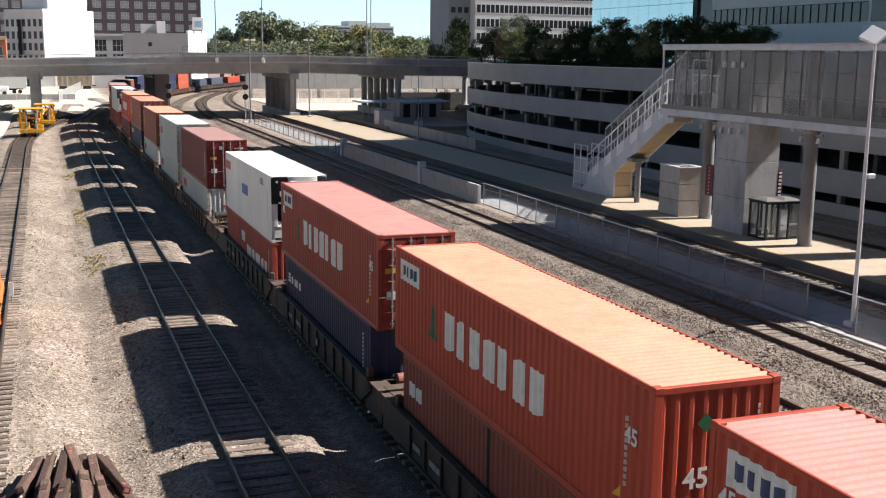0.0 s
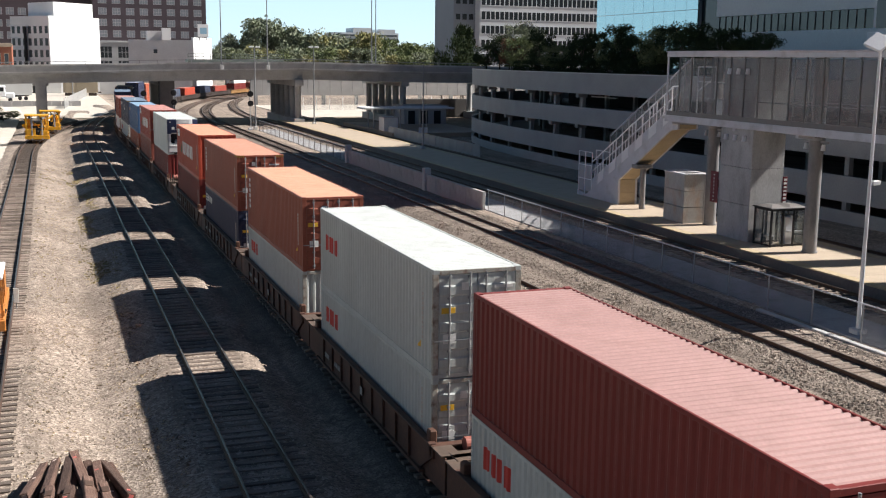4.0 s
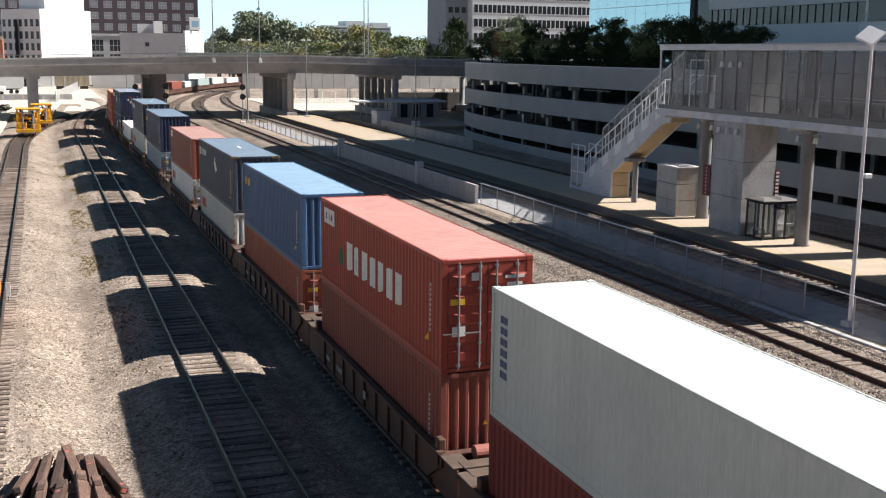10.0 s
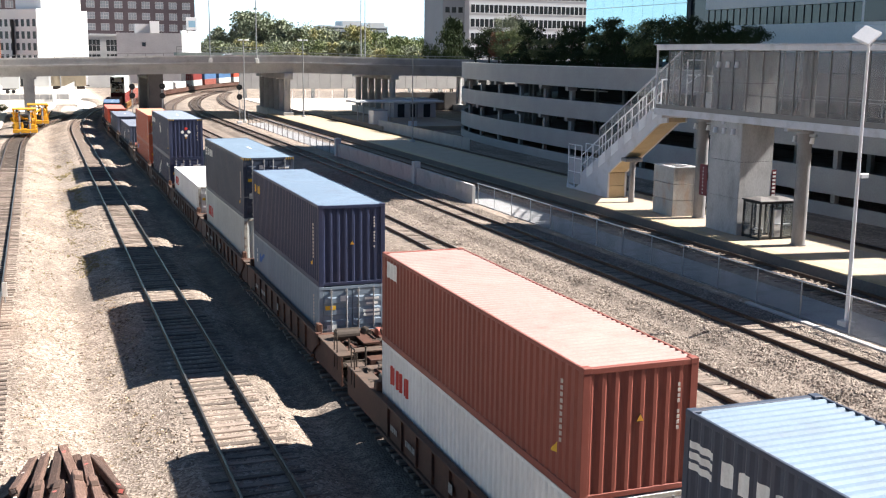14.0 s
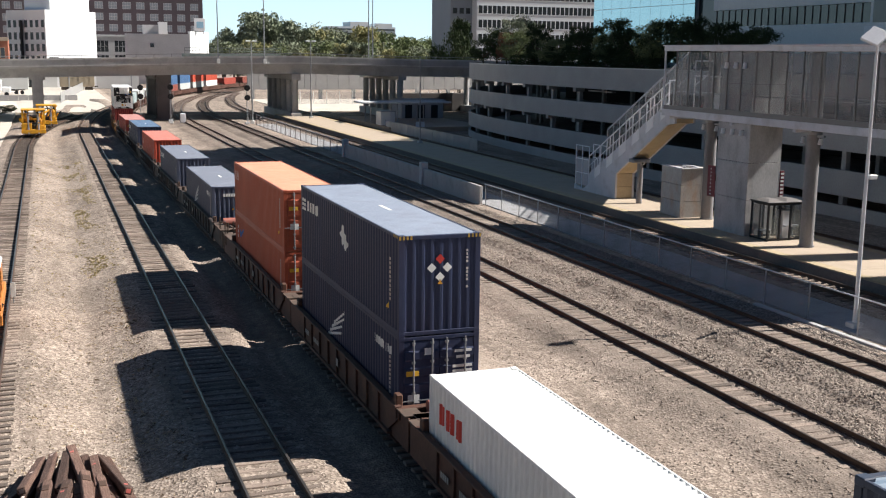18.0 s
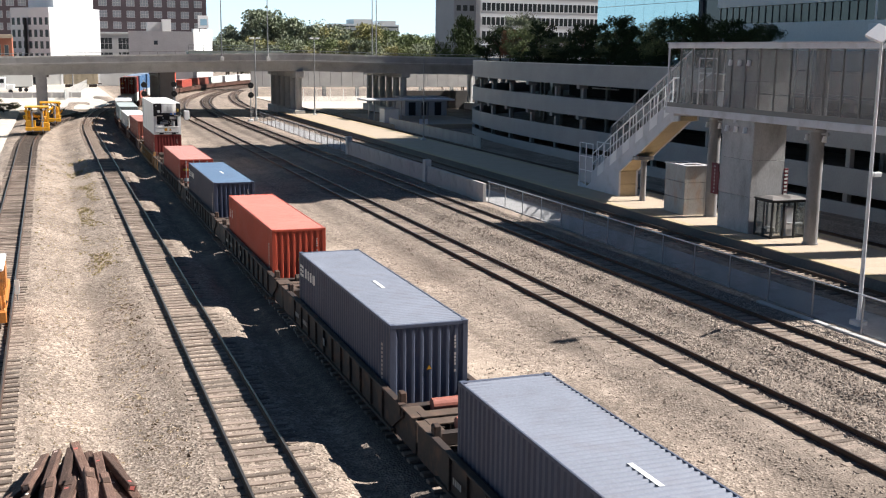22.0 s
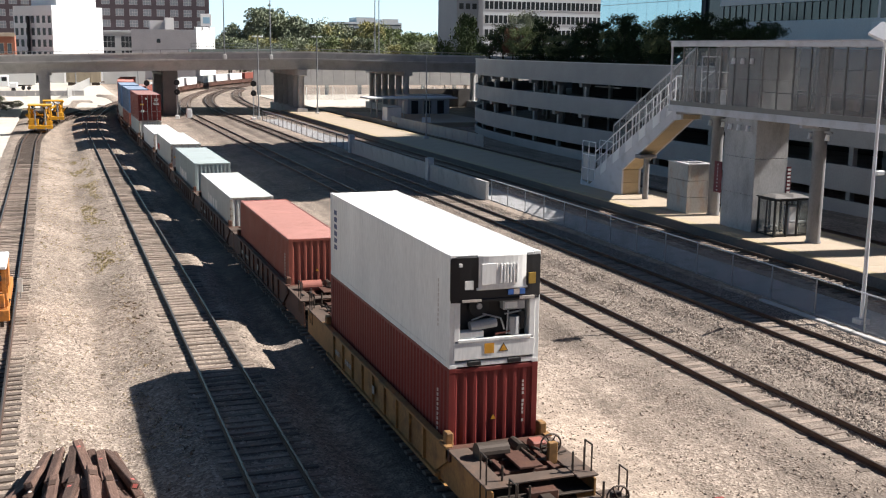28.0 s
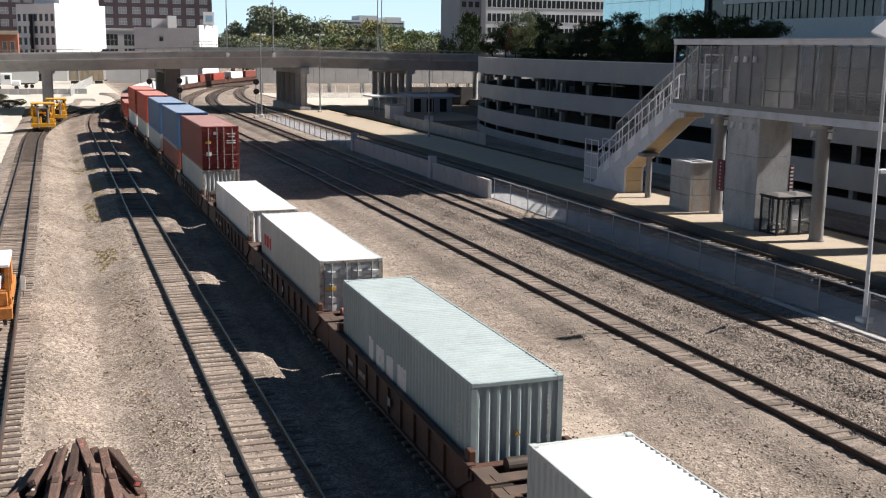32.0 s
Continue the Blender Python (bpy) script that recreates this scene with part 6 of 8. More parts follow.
def build_overpass():
    o = thing("road_overpass", "long grey concrete road overpass across the tracks", "overpass", kind="structure")
    line = [(-160, 190, 8.9), (-60, 188, 8.95), (-8, 186, 9.18), (20, 184, 9.87), (41, 181.5, 10.22), (60, 180, 9.85), (80, 178, 9.7), (150, 172, 9.7)]
    secs = (("parapet", [(0, 0), (0, -1.0), (0.35, -1.0), (0.35, 0)]), ("rail_cap", [(-0.10, 0.0), (-0.10, 0.26), (0.42, 0.26), (0.42, 0.0)]), ("drip_ledge", [(-0.14, -1.02), (-0.14, -0.86), (0.0, -0.86), (0.0, -1.02)]), ("guard_rail", [(0.1, 0.62), (0.1, 0.72), (0.2, 0.72), (0.2, 0.62)]),
            ("deck", [(0.0, -1.0), (0.0, -1.28), (25, -1.28), (25, -1.0)]), ("girder", [(1.3, -1.28), (1.3, -2.75), (1.8, -2.75), (1.8, -1.28)]),
            ("girder", [(7.0, -1.28), (7.0, -2.75), (7.5, -2.75), (7.5, -1.28)]), ("girder", [(13.0, -1.28), (13.0, -2.75), (13.5, -2.75), (13.5, -1.28)]),
            ("girder", [(19.0, -1.28), (19.0, -2.75), (19.5, -2.75), (19.5, -1.28)]), ("girder", [(24.0, -1.28), (24.0, -2.75), (24.5, -2.75), (24.5, -1.28)]), ("parapet", [(24.65, 0), (24.65, -1.0), (25, -1.0), (25, 0)]))
    for name, sec in secs:
        bm = bmesh.new()
        rings = [[bm.verts.new((x, y + q, z + h)) for q, h in sec] for x, y, z in line]
        for a, b in zip(rings, rings[1:]):
            for i in range(len(sec)):
                bm.faces.new((a[i], b[i], b[(i + 1) % len(sec)], a[(i + 1) % len(sec)]))
        bmesh.ops.recalc_face_normals(bm, faces=bm.faces)
        part(name, bm, M["concrete"] if name in ("rail_cap", "drip_ledge") else M["galvanised"] if name == "guard_rail" else M["overpass_concrete"], o)
    for x, wide in ((-0.9, 0.85), (18.9, 1.2)):
        # The right near pier's dark colour holds its shade.
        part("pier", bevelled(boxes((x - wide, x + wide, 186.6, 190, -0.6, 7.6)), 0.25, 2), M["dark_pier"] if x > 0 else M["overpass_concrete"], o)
        part("pier", bevelled(boxes((x - wide, x + wide, 204, 207, -0.6, 7.6)), 0.25, 2), M["overpass_concrete"], o)
        part("pier_cap", bevelled(boxes((x - 1.2, x + 1.2, 187.5, 208, 6.2, 6.7)), 0.1), M["overpass_concrete"], o)
    for x in (40.2, 59.0, 80.0):
        for i in range(6):
            part("column", rods(((x, 183.0 + 4.3 * i, -0.6), (x, 183.0 + 4.3 * i, 6.6), 0.55), n=18), M["overpass_concrete"], o)
        part("pier_cap", bevelled(boxes((x - 0.75, x + 0.75, 181.6, 206.5, 6.4, 7.5)), 0.08), M["overpass_concrete"], o)
        part("plinth", bevelled(boxes((x - 0.9, x + 0.9, 181.8, 206.2, -0.6, 0.9)), 0.08), M["overpass_concrete"], o)
    post = mesh_of("railing_post", boxes((-0.05, 0.05, -0.05, 0.05, 0.2, 0.68)))
    for (xa, ya, za), (xb, yb, zb) in zip(line, line[1:]):
        n = int((xb - xa) / 2.6)
        for i in range(n):
            f = i / n
            if -40 < xa + (xb - xa) * f < 66:
                part("railing_post", post, M["galvanised"], o).location = (xa + (xb - xa) * f, ya + (yb - ya) * f + 0.15, za + (zb - za) * f)
    # Dark panels added to give the space under the deck its deep shade.
    ab = thing("shade_backing", "added dark backing that stands in for shade under the overpass", "wall", kind="structure")
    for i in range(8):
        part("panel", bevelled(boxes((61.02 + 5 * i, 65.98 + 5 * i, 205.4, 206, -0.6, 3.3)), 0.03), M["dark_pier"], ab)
    w = thing("far_wall", "long raised grey concrete wall beyond the overpass", "wall", kind="structure")
    for i in range(30):
        part("panel", bevelled(boxes((46.02 + 2.8 * i, 48.78 + 2.8 * i, 262, 262.6, 2.1, 9.4)), 0.03), M["garage_concrete"], w)
    for i in range(10):
        part("pier", bevelled(boxes((47.0 + 8.4 * i, 47.8 + 8.4 * i, 262.6, 263.4, -0.6, 9.0)), 0.03), M["grey_wall"], w)
    f = thing("yard_fence", "tall pale mesh fence beyond the overpass", "fence", kind="structure")
    for i in range(16):
        part("post", rods(((50 + 3 * i, 236, -0.4), (50 + 3 * i, 236, 2.6), 0.06), n=6), M["light_paint"], f)
        part("mesh_panel", boxes((50.1 + 3 * i, 52.9 + 3 * i, 235.99, 236.01, -0.3, 2.5)), M["chain_link"], f)


build_overpass()


# Buildings beyond the overpass and beside the garage
def footprint_wall(name, t, pts, z0, z1, mat, label=""):
    bm = bmesh.new()
    add_prism(bm, pts, z0, z1)
    bmesh.ops.recalc_face_normals(bm, faces=bm.faces)
    return part(name, bm, mat, t, label)


def window_rows(t, a, b, z_list, cols, w, h, mat, frame_mat, lights=1):
    """Windows along the wall from a to b (seen from its outer side), each a pane in a flat frame with upright bars."""
    a, b = Vector((*a, 0)), Vector((*b, 0))
    way = (b - a).normalized()
    out = Vector((way.y, -way.x, 0))
    length = (b - a).length
    m0 = Matrix((way, out, Vector((0, 0, 1)))).transposed().to_4x4()
    bars_at = [(-w / 2 + w * i / lights - 0.07, -w / 2 + w * i / lights + 0.07, -0.04, 0.03, 0, h) for i in range(1, lights)]
    if lights > 1:
        bars_at += [(-w / 2, w / 2, -0.04, 0.029, h * 0.5 - 0.06, h * 0.5 + 0.06)]
    frame_me = mesh_of("window", bevelled(boxes((-w / 2 - 0.12, w / 2 + 0.12, -0.04, 0.05, -0.14, 0.0), (-w / 2 - 0.12, w / 2 + 0.12, -0.04, 0.03, h, h + 0.12), (-w / 2 - 0.12, -w / 2, -0.04, 0.03, 0, h), (w / 2, w / 2 + 0.12, -0.04, 0.03, 0, h), *bars_at), 0.01))
    pane_me = mesh_of("pane", boxes((-w / 2, w / 2, -0.02, 0.012, 0, h)))
    for z in z_list:
        for i in range(cols):
            p = a + way * (length * (i + 0.5) / cols)
            f = part("window", frame_me, frame_mat, t)
            f.matrix_basis = Matrix.Translation((p.x, p.y, z)) @ m0
            part("pane", pane_me, mat, f)


def build_buildings():
    t = thing("warehouse_building", "tall white painted warehouse with rows of windows", "building")
    corner, left, right = (1.7, 405), (-11.2, 422), (19.2, 424)
    back = (left[0] + right[0] - corner[0], left[1] + right[1] - corner[1])
    footprint_wall("wall", t, [corner, right, back, left], -0.6, 24.6, M["white_wall"])
    footprint_wall("roof_house", t, [(3.5, 408), (17.0, 422), (8, 434), (-5, 422)], 24.6, 29.5, M["white_wall"])
    window_rows(t, left, corner, (6.4, 10.4, 14.4, 18.6), 7, 1.7, 2.5, M["window"], M["white_wall"])
    part("fire_escape", boxes((-7.2, -6.2, 414.5, 415.5, 7, 21)), M["black_metal"], t, "dark iron fire escape").matrix_basis = Matrix.Translation((0.4, -0.6, 0))
    t = thing("apartment_building", "tall dark brown brick building with many windows", "building")
    part("wall", boxes((19.5, 65.8, 480, 510, -0.6, 46)), M["brown_brick"], t)
    part("cornice", bevelled(boxes((19.2, 66.1, 479.4, 480, 16.4, 17.4)), 0.1), M["grey_wall"], t)
    window_rows(t, (20.5, 480), (65, 480), (19.0, 23.6, 28.2, 32.8, 37.4), 8, 3.1, 2.6, M["window_pale"], M["brick_frame"], 3)
    part("stone_base", boxes((19.4, 66, 479.7, 480, -0.6, 16.4)), M["grey_wall"], t, "grey stone lower storeys")
    window_rows(t, (20.5, 479.7), (42, 479.7), (4.6, 10.4), 3, 4.6, 4.6, M["window_dark"], M["grey_wall"], 3)
    t = thing("apartment_building", "dark brown brick building behind the warehouse", "building")
    part("wall", boxes((-26, 22, 500, 520, -0.6, 40)), M["brown_brick"], t)
    window_rows(t, (-25, 500), (-6, 500), (18.0, 23.0, 28.0), 4, 3.0, 2.7, M["window_pale"], M["brick_frame"], 3)
    t = thing("shed_building", "plain grey industrial building with a white end", "building")
    c, r, l = (49.5, 396), (57.6, 408), (27.6, 400)
    footprint_wall("wall", t, [c, r, (36, 414), l], -0.6, 16.9, M["shed_wall"])
    footprint_wall("end_wall", t, [(49.6, 395.9), (57.7, 407.9), (57.0, 408.6), (49.0, 396.6)], 0, 17.9, M["white_wall"], "white painted end wall")
    part("roof_box", boxes((39, 42, 397, 400, 16.9, 21)), M["white_wall"], t, "white box on the roof")
    part("stair_head", boxes((34, 39, 399, 404, 16.9, 20)), M["shed_wall"], t)
    part("window", boxes((36, 37.3, 397.9, 398.3, 12.2, 13.6)), M["window"], t)
    b = thing("billboard", "square white and blue billboard on the shed's roof", "billboard")
    part("board", bevelled(boxes((51.6, 55.4, 399, 399.3, 18.2, 22.6)), 0.05), M["white_wall"], b)
    part("panel", boxes((52.4, 54.8, 398.95, 399.0, 19.2, 21.4)), M["sign_blue"], b)
    part("leg", boxes((52, 52.3, 399.1, 399.4, 16.9, 18.2), (54.6, 54.9, 399.1, 399.4, 16.9, 18.2)), M["galvanised"], b)
    t = thing("brick_building", "low red brick building with arched windows", "building")
    part("wall", boxes((-26, -10.1, 380, 396, -0.6, 14.2)), M["red_brick"], t)
    part("cornice", bevelled(boxes((-26.2, -9.9, 379.7, 380, 13.6, 14.8)), 0.08), M["platform"], t)
    window_rows(t, (-20, 379.95), (-10.6, 379.95), (8.2,), 4, 1.2, 3.2, M["window"], M["platform"])
    # white office slab with ribbon windows
    t = thing("office_building", "white office block with long rows of dark windows", "building")
    part("wall", boxes((132.3, 182, 330, 352, -0.6, 46)), M["office_wall"], t)
    part("wing", boxes((124.8, 132.3, 334, 352, -0.6, 46)), M["wing_wall"], t)
    for z in (10.6, 15.1, 19.6, 24.1, 28.6):
        window_rows(t, (132.8, 329.95), (181.5, 329.95), (z,), 30, 1.32, 2.5, M["window_dark"], M["office_wall"])
    window_rows(t, (124.8 + 0.4, 333.95), (132, 333.95), (14.0, 19.0, 24.0, 29.0), 3, 1.5, 1.8, M["window_dark"], M["wing_wall"])
    # glass tower, tall concrete tower and lower block
    t = thing("office_tower", "blue-green mirrored glass office tower", "building")
    part("core", boxes((104, 132, 160, 196, -0.6, 56)), M["grey_wall"], t)
    pane = mesh_of("glass_panel", bevelled(boxes((103.7, 103.95, 0.03, 3.57, 0.03, 3.77)), 0.01))
    for j in range(8):
        for i in range(10):
            part("glass_panel", pane, M["tower_glass"], t).location = (0, 160 + 3.6 * i, 8.5 + 3.8 * j)
    part("dark_core", boxes((104.5, 110, 127, 160, -0.6, 56.8)), M["window_dark"], t, "dark glass stair core")
    t = thing("office_tower", "tall grey concrete office tower with a ribbon window", "building")
    part("core", boxes((84, 120, 71.2, 119.6, -0.6, 66)), M["window_dark"], t)
    band = [(9.0, 14.9), (17.0, 21.4), (25.2, 28)]
    for z0, z1 in band:
        part("concrete_band", bevelled(boxes((83.2, 84.0, 71, 124, z0, z1), (84.0, 120, 123.4, 124.0, z0, z1)), 0.03), M["tower_wall"], t)
    for i in range(36):
        part("window_pane", boxes((83.55, 83.6, 74.7 + i * 1.36, 75.97 + i * 1.36, 14.9, 17.0)), M["window_grey"], t)
        part("mullion", boxes((83.45, 83.62, 75.98 + i * 1.36, 76.05 + i * 1.36, 14.9, 17.0)), M["dark_post"], t)
    t = thing("office_block", "pale concrete office block beside the garage", "building")
    part("wall", boxes((62, 74, -20, 70.6, 9.62, 23.1)), M["tower_wall"], t)
    part("ledge", bevelled(boxes((61.6, 62, -20, 70.8, 12.4, 13.6)), 0.05), M["white_wall"], t)
    for i in range(12):
        part("window_pane", boxes((61.9, 61.98, 67.6 - i * 3.4, 70.2 - i * 3.4, 13.9, 16.6)), M["window_dark"], t)
    # Unseen beam and piers, added so their gaps throw sun patches on the platform.
    part("shade_beam", bevelled(boxes((62, 62.7, -20, 70.6, 29.4, 30.6)), 0.03), M["tower_wall"], t)
    for y0, y1 in ((62.4, 70.6), (55.0, 56.6), (47.1, 49.4), (38.8, 40.6), (30.0, 35.0), (-20, 24)):
        part("roof_pier", boxes((62.05, 62.65, y0, y1, 23.1, 29.4)), M["tower_wall"], t)
    set_back(t)
    t = thing("distant_building", "low grey-blue office building on the skyline", "building")
    part("wall", boxes((228, 286, 900, 930, 0, 33)), M["haze_wall"], t)
    part("penthouse", boxes((246, 262, 900, 925, 33, 37)), M["haze_wall"], t)
    part("penthouse", boxes((268, 283, 900, 925, 33, 36)), M["haze_wall"], t)
    for z in (26.5, 30):
        part("window_band", boxes((229, 285, 899.6, 900, z, z + 1.4)), M["window"], t)


M["shed_wall"] = material("pale_grey_wall", (0.62, 0.63, 0.65), 0.85, 0, 0.12, 0.3, 3, 0.05)
M["sign_blue"] = material("faded_blue_paint", (0.34, 0.56, 0.72), 0.6, 0, 0.1, 0.3, 4, 0.02)
M["window_pale"] = glass("curtained_window", (0.30, 0.32, 0.35), 0.2, 0.1)
M["window_grey"] = glass("grey_window", (0.05, 0.062, 0.06), 0.12, 0.25)
M["office_wall"] = material("office_concrete", (0.60, 0.63, 0.66), 0.8, 0, 0.06, 0.2, 4, 0.03)
M["tower_wall"] = material("tower_concrete", (0.74, 0.74, 0.745), 0.8, 0, 0.07, 0.2, 4, 0.05)
M["wing_wall"] = material("blue_grey_facade", (0.23, 0.26, 0.30), 0.8, 0, 0.07, 0.2, 4, 0.03)
M["brick_frame"] = material("stone_window_frame", (0.46, 0.45, 0.46), 0.8, 0, 0.1, 0.3, 6, 0.03)
# Facade colour paled towards blue, with the distance haze mixed in.
M["haze_wall"] = material("hazed_facade", (0.58, 0.64, 0.68), 0.85, 0, 0.05, 0.1, 2, 0.0)
build_buildings()


# Trees
def leafy(name, colour, tint):
    m = material(name, colour, 0.75, 0, 0.45, 0.7, 5.0, 0.0, tint=tint, tint_amount=0.7, spec=0.15)
    return m


M["leaf_green"] = leafy("green_leaves", (0.16, 0.195, 0.09), (0.21, 0.22, 0.11))
# Paled, greyed leaf colour carries the haze over the far woods.
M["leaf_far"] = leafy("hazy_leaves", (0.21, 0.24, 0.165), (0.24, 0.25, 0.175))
M["leaf_dark"] = leafy("dark_leaves", (0.035, 0.055, 0.022), (0.06, 0.07, 0.03))
M["leaf_yellow"] = leafy("yellowing_leaves", (0.33, 0.31, 0.15), (0.26, 0.28, 0.14))
M["leaf_red"] = leafy("reddish_leaves", (0.20, 0.10, 0.065), (0.14, 0.14, 0.06))


def crown_mesh(seed, height_, width, leaf, clumps, per):
    """Crown of many small leaves in uneven clumps, base of the tree at the origin."""
    rnd = random.Random(seed)
    verts, faces = [], []
    for _ in range(clumps):
        u = rnd.uniform(0.28, 1.0)
        spread = width * 0.5 * math.sin(math.pi * min(1, (u - 0.2) / 0.95)) ** 0.7
        a, r = rnd.uniform(0, 6.283), spread * math.sqrt(rnd.random())
        c = Vector((r * math.cos(a), r * math.sin(a), u * height_ * 0.93))
        size = rnd.uniform(0.55, 1.15) * width * 0.17
        for _ in range(per):
            d = Vector((rnd.gauss(0, 1), rnd.gauss(0, 1), rnd.gauss(0, 0.75)))
            p = c + d.normalized() * size * rnd.random() ** 0.45
            n = Vector((rnd.gauss(0, 1), rnd.gauss(0, 1), rnd.gauss(0.4, 1))).normalized()
            t = n.orthogonal().normalized()
            b = n.cross(t)
            s = leaf * rnd.uniform(0.6, 1.3)
            k = len(verts)
            verts += [p + t * s, p + b * s * 0.6, p - t * s, p - b * s * 0.6]
            faces.append((k, k + 1, k + 2, k + 3))
    me = bpy.data.meshes.new("crown")
    me.from_pydata([tuple(v) for v in verts], [], faces)
    me.materials.append(None)
    return me


def trunk_mesh(seed, height_, width):
    rnd = random.Random(seed)
    bm = bmesh.new()
    r = height_ * 0.028
    add_rod(bm, (0, 0, -0.3), (rnd.uniform(-.1, .1), rnd.uniform(-.1, .1), height_ * 0.45), r, 9, r * 0.6)
    for _ in range(7):
        a = rnd.uniform(0, 6.283)
        z = height_ * rnd.uniform(0.22, 0.45)
        add_rod(bm, (0, 0, z), (width * 0.32 * math.cos(a), width * 0.32 * math.sin(a), z + height_ * rnd.uniform(0.2, 0.4)), r * 0.45, 6, r * 0.15)
    return mesh_of("trunk", bm)


TREES = [(crown_mesh(s, 8.0, w, 0.13, 60, 110), trunk_mesh(s, 8.0, w)) for s, w in ((1, 6.5), (2, 7.5), (3, 5.5), (4, 6.0))]
FAR_TREES = [(crown_mesh(s + 10, 8.0, w, 0.20, 60, 80), trunk_mesh(s + 10, 8.0, w)) for s, w in ((1, 7.5), (2, 8.5), (3, 6.5), (4, 5.0))]


def tree(x, y, z, h, leaf, seed, wide=1.0, far=False, label="green leafy tree"):
    t = thing("tree", label, "tree")
    crown, trunk = (FAR_TREES if far else TREES)[seed % 4]
    s = h / 8.0
    t.matrix_world = Matrix.Translation((x, y, z)) @ Matrix.Rotation(seed * 1.7, 4, "Z") @ Matrix.Diagonal((s * wide, s * wide, s, 1))
    part("trunk", trunk, M["bark"], t)
    part("crown", crown, M[leaf], t)
    return t


def build_trees():
    rnd = random.Random(7)
    # trees in the planters on the garage roof
    set_back(tree(53.8, 131.5, 9.5, 3.6, "leaf_dark", 1, 1.2, label="small dark leafy tree in a roof planter"))
    set_back(tree(54.6, 129.0, 9.5, 5.0, "leaf_dark", 4, 1.0, label="dark leafy tree in a roof planter"))
    set_back(tree(54.4, 125.5, 9.5, 4.3, "leaf_red", 2, 1.0, label="reddish autumn tree in a roof planter"))
    set_back(tree(56.2, 126.0, 9.5, 6.4, "leaf_far", 5, 0.9, label="green leafy tree in a roof planter"))
    set_back(tree(55.6, 121.5, 9.5, 5.6, "leaf_far", 3, 0.85, label="green leafy tree in a roof planter"))
    for i in range(13):
        y = 117.0 - 2.6 * i
        x = 52.2 + (3.6 if i % 2 and i < 9 else 0.0) + rnd.uniform(-0.5, 0.5)
        set_back(tree(x, y, 9.5, (4.6, 3.6, 5.2, 4.1, 3.4, 4.9, 4.4)[i % 7] + rnd.uniform(-0.3, 0.3), "leaf_dark" if i % 4 else "leaf_green", i + 1, (1.05, 1.3, 0.9)[i % 3], label="dark leafy tree in a roof planter"))
    for i in range(7):
        set_back(tree(52.0 + rnd.uniform(-0.3, 1.6), 85.5 - 2.2 * i, 9.5, (4.8, 4.2, 5.0, 3.8, 4.4, 3.6, 4.0)[i], "leaf_dark", i + 2, 1.2, label="dark leafy tree in a roof planter"))
    for i in range(10):
        set_back(tree(50.6 + rnd.uniform(0, 1.0), 84 + i * 3.2, 9.3, rnd.uniform(1.6, 2.3), "leaf_dark", i, 1.9, label="low dark shrub in a roof planter"))
    # woods behind the overpass
    spots = [(64, 14), (70, 16), (76, 20), (82, 27), (88, 25), (94, 22), (99, 23), (104, 20), (110, 21), (116, 19), (121, 21), (127, 22), (133, 20), (139, 19), (145, 17), (151, 18), (157, 16), (163, 17), (170, 18)]
    for i, (x, top) in enumerate(spots):
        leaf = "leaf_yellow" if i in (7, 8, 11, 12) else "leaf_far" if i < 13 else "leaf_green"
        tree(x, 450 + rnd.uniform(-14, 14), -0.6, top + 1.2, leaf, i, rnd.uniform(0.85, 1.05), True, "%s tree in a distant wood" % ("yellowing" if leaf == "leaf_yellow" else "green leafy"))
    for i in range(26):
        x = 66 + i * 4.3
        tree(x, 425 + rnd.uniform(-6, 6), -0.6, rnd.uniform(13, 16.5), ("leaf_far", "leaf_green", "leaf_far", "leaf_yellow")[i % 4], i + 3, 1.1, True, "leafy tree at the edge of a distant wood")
    for x, y, h in ((105, 290, 14), (109, 285, 18), (111.5, 290, 22), (115, 288, 14), (121, 280, 13), (127, 282, 13)):
        tree(x, y, -0.6, h, "leaf_dark", int(x), 0.42, True, "tall dark tree before the office block")


build_trees()


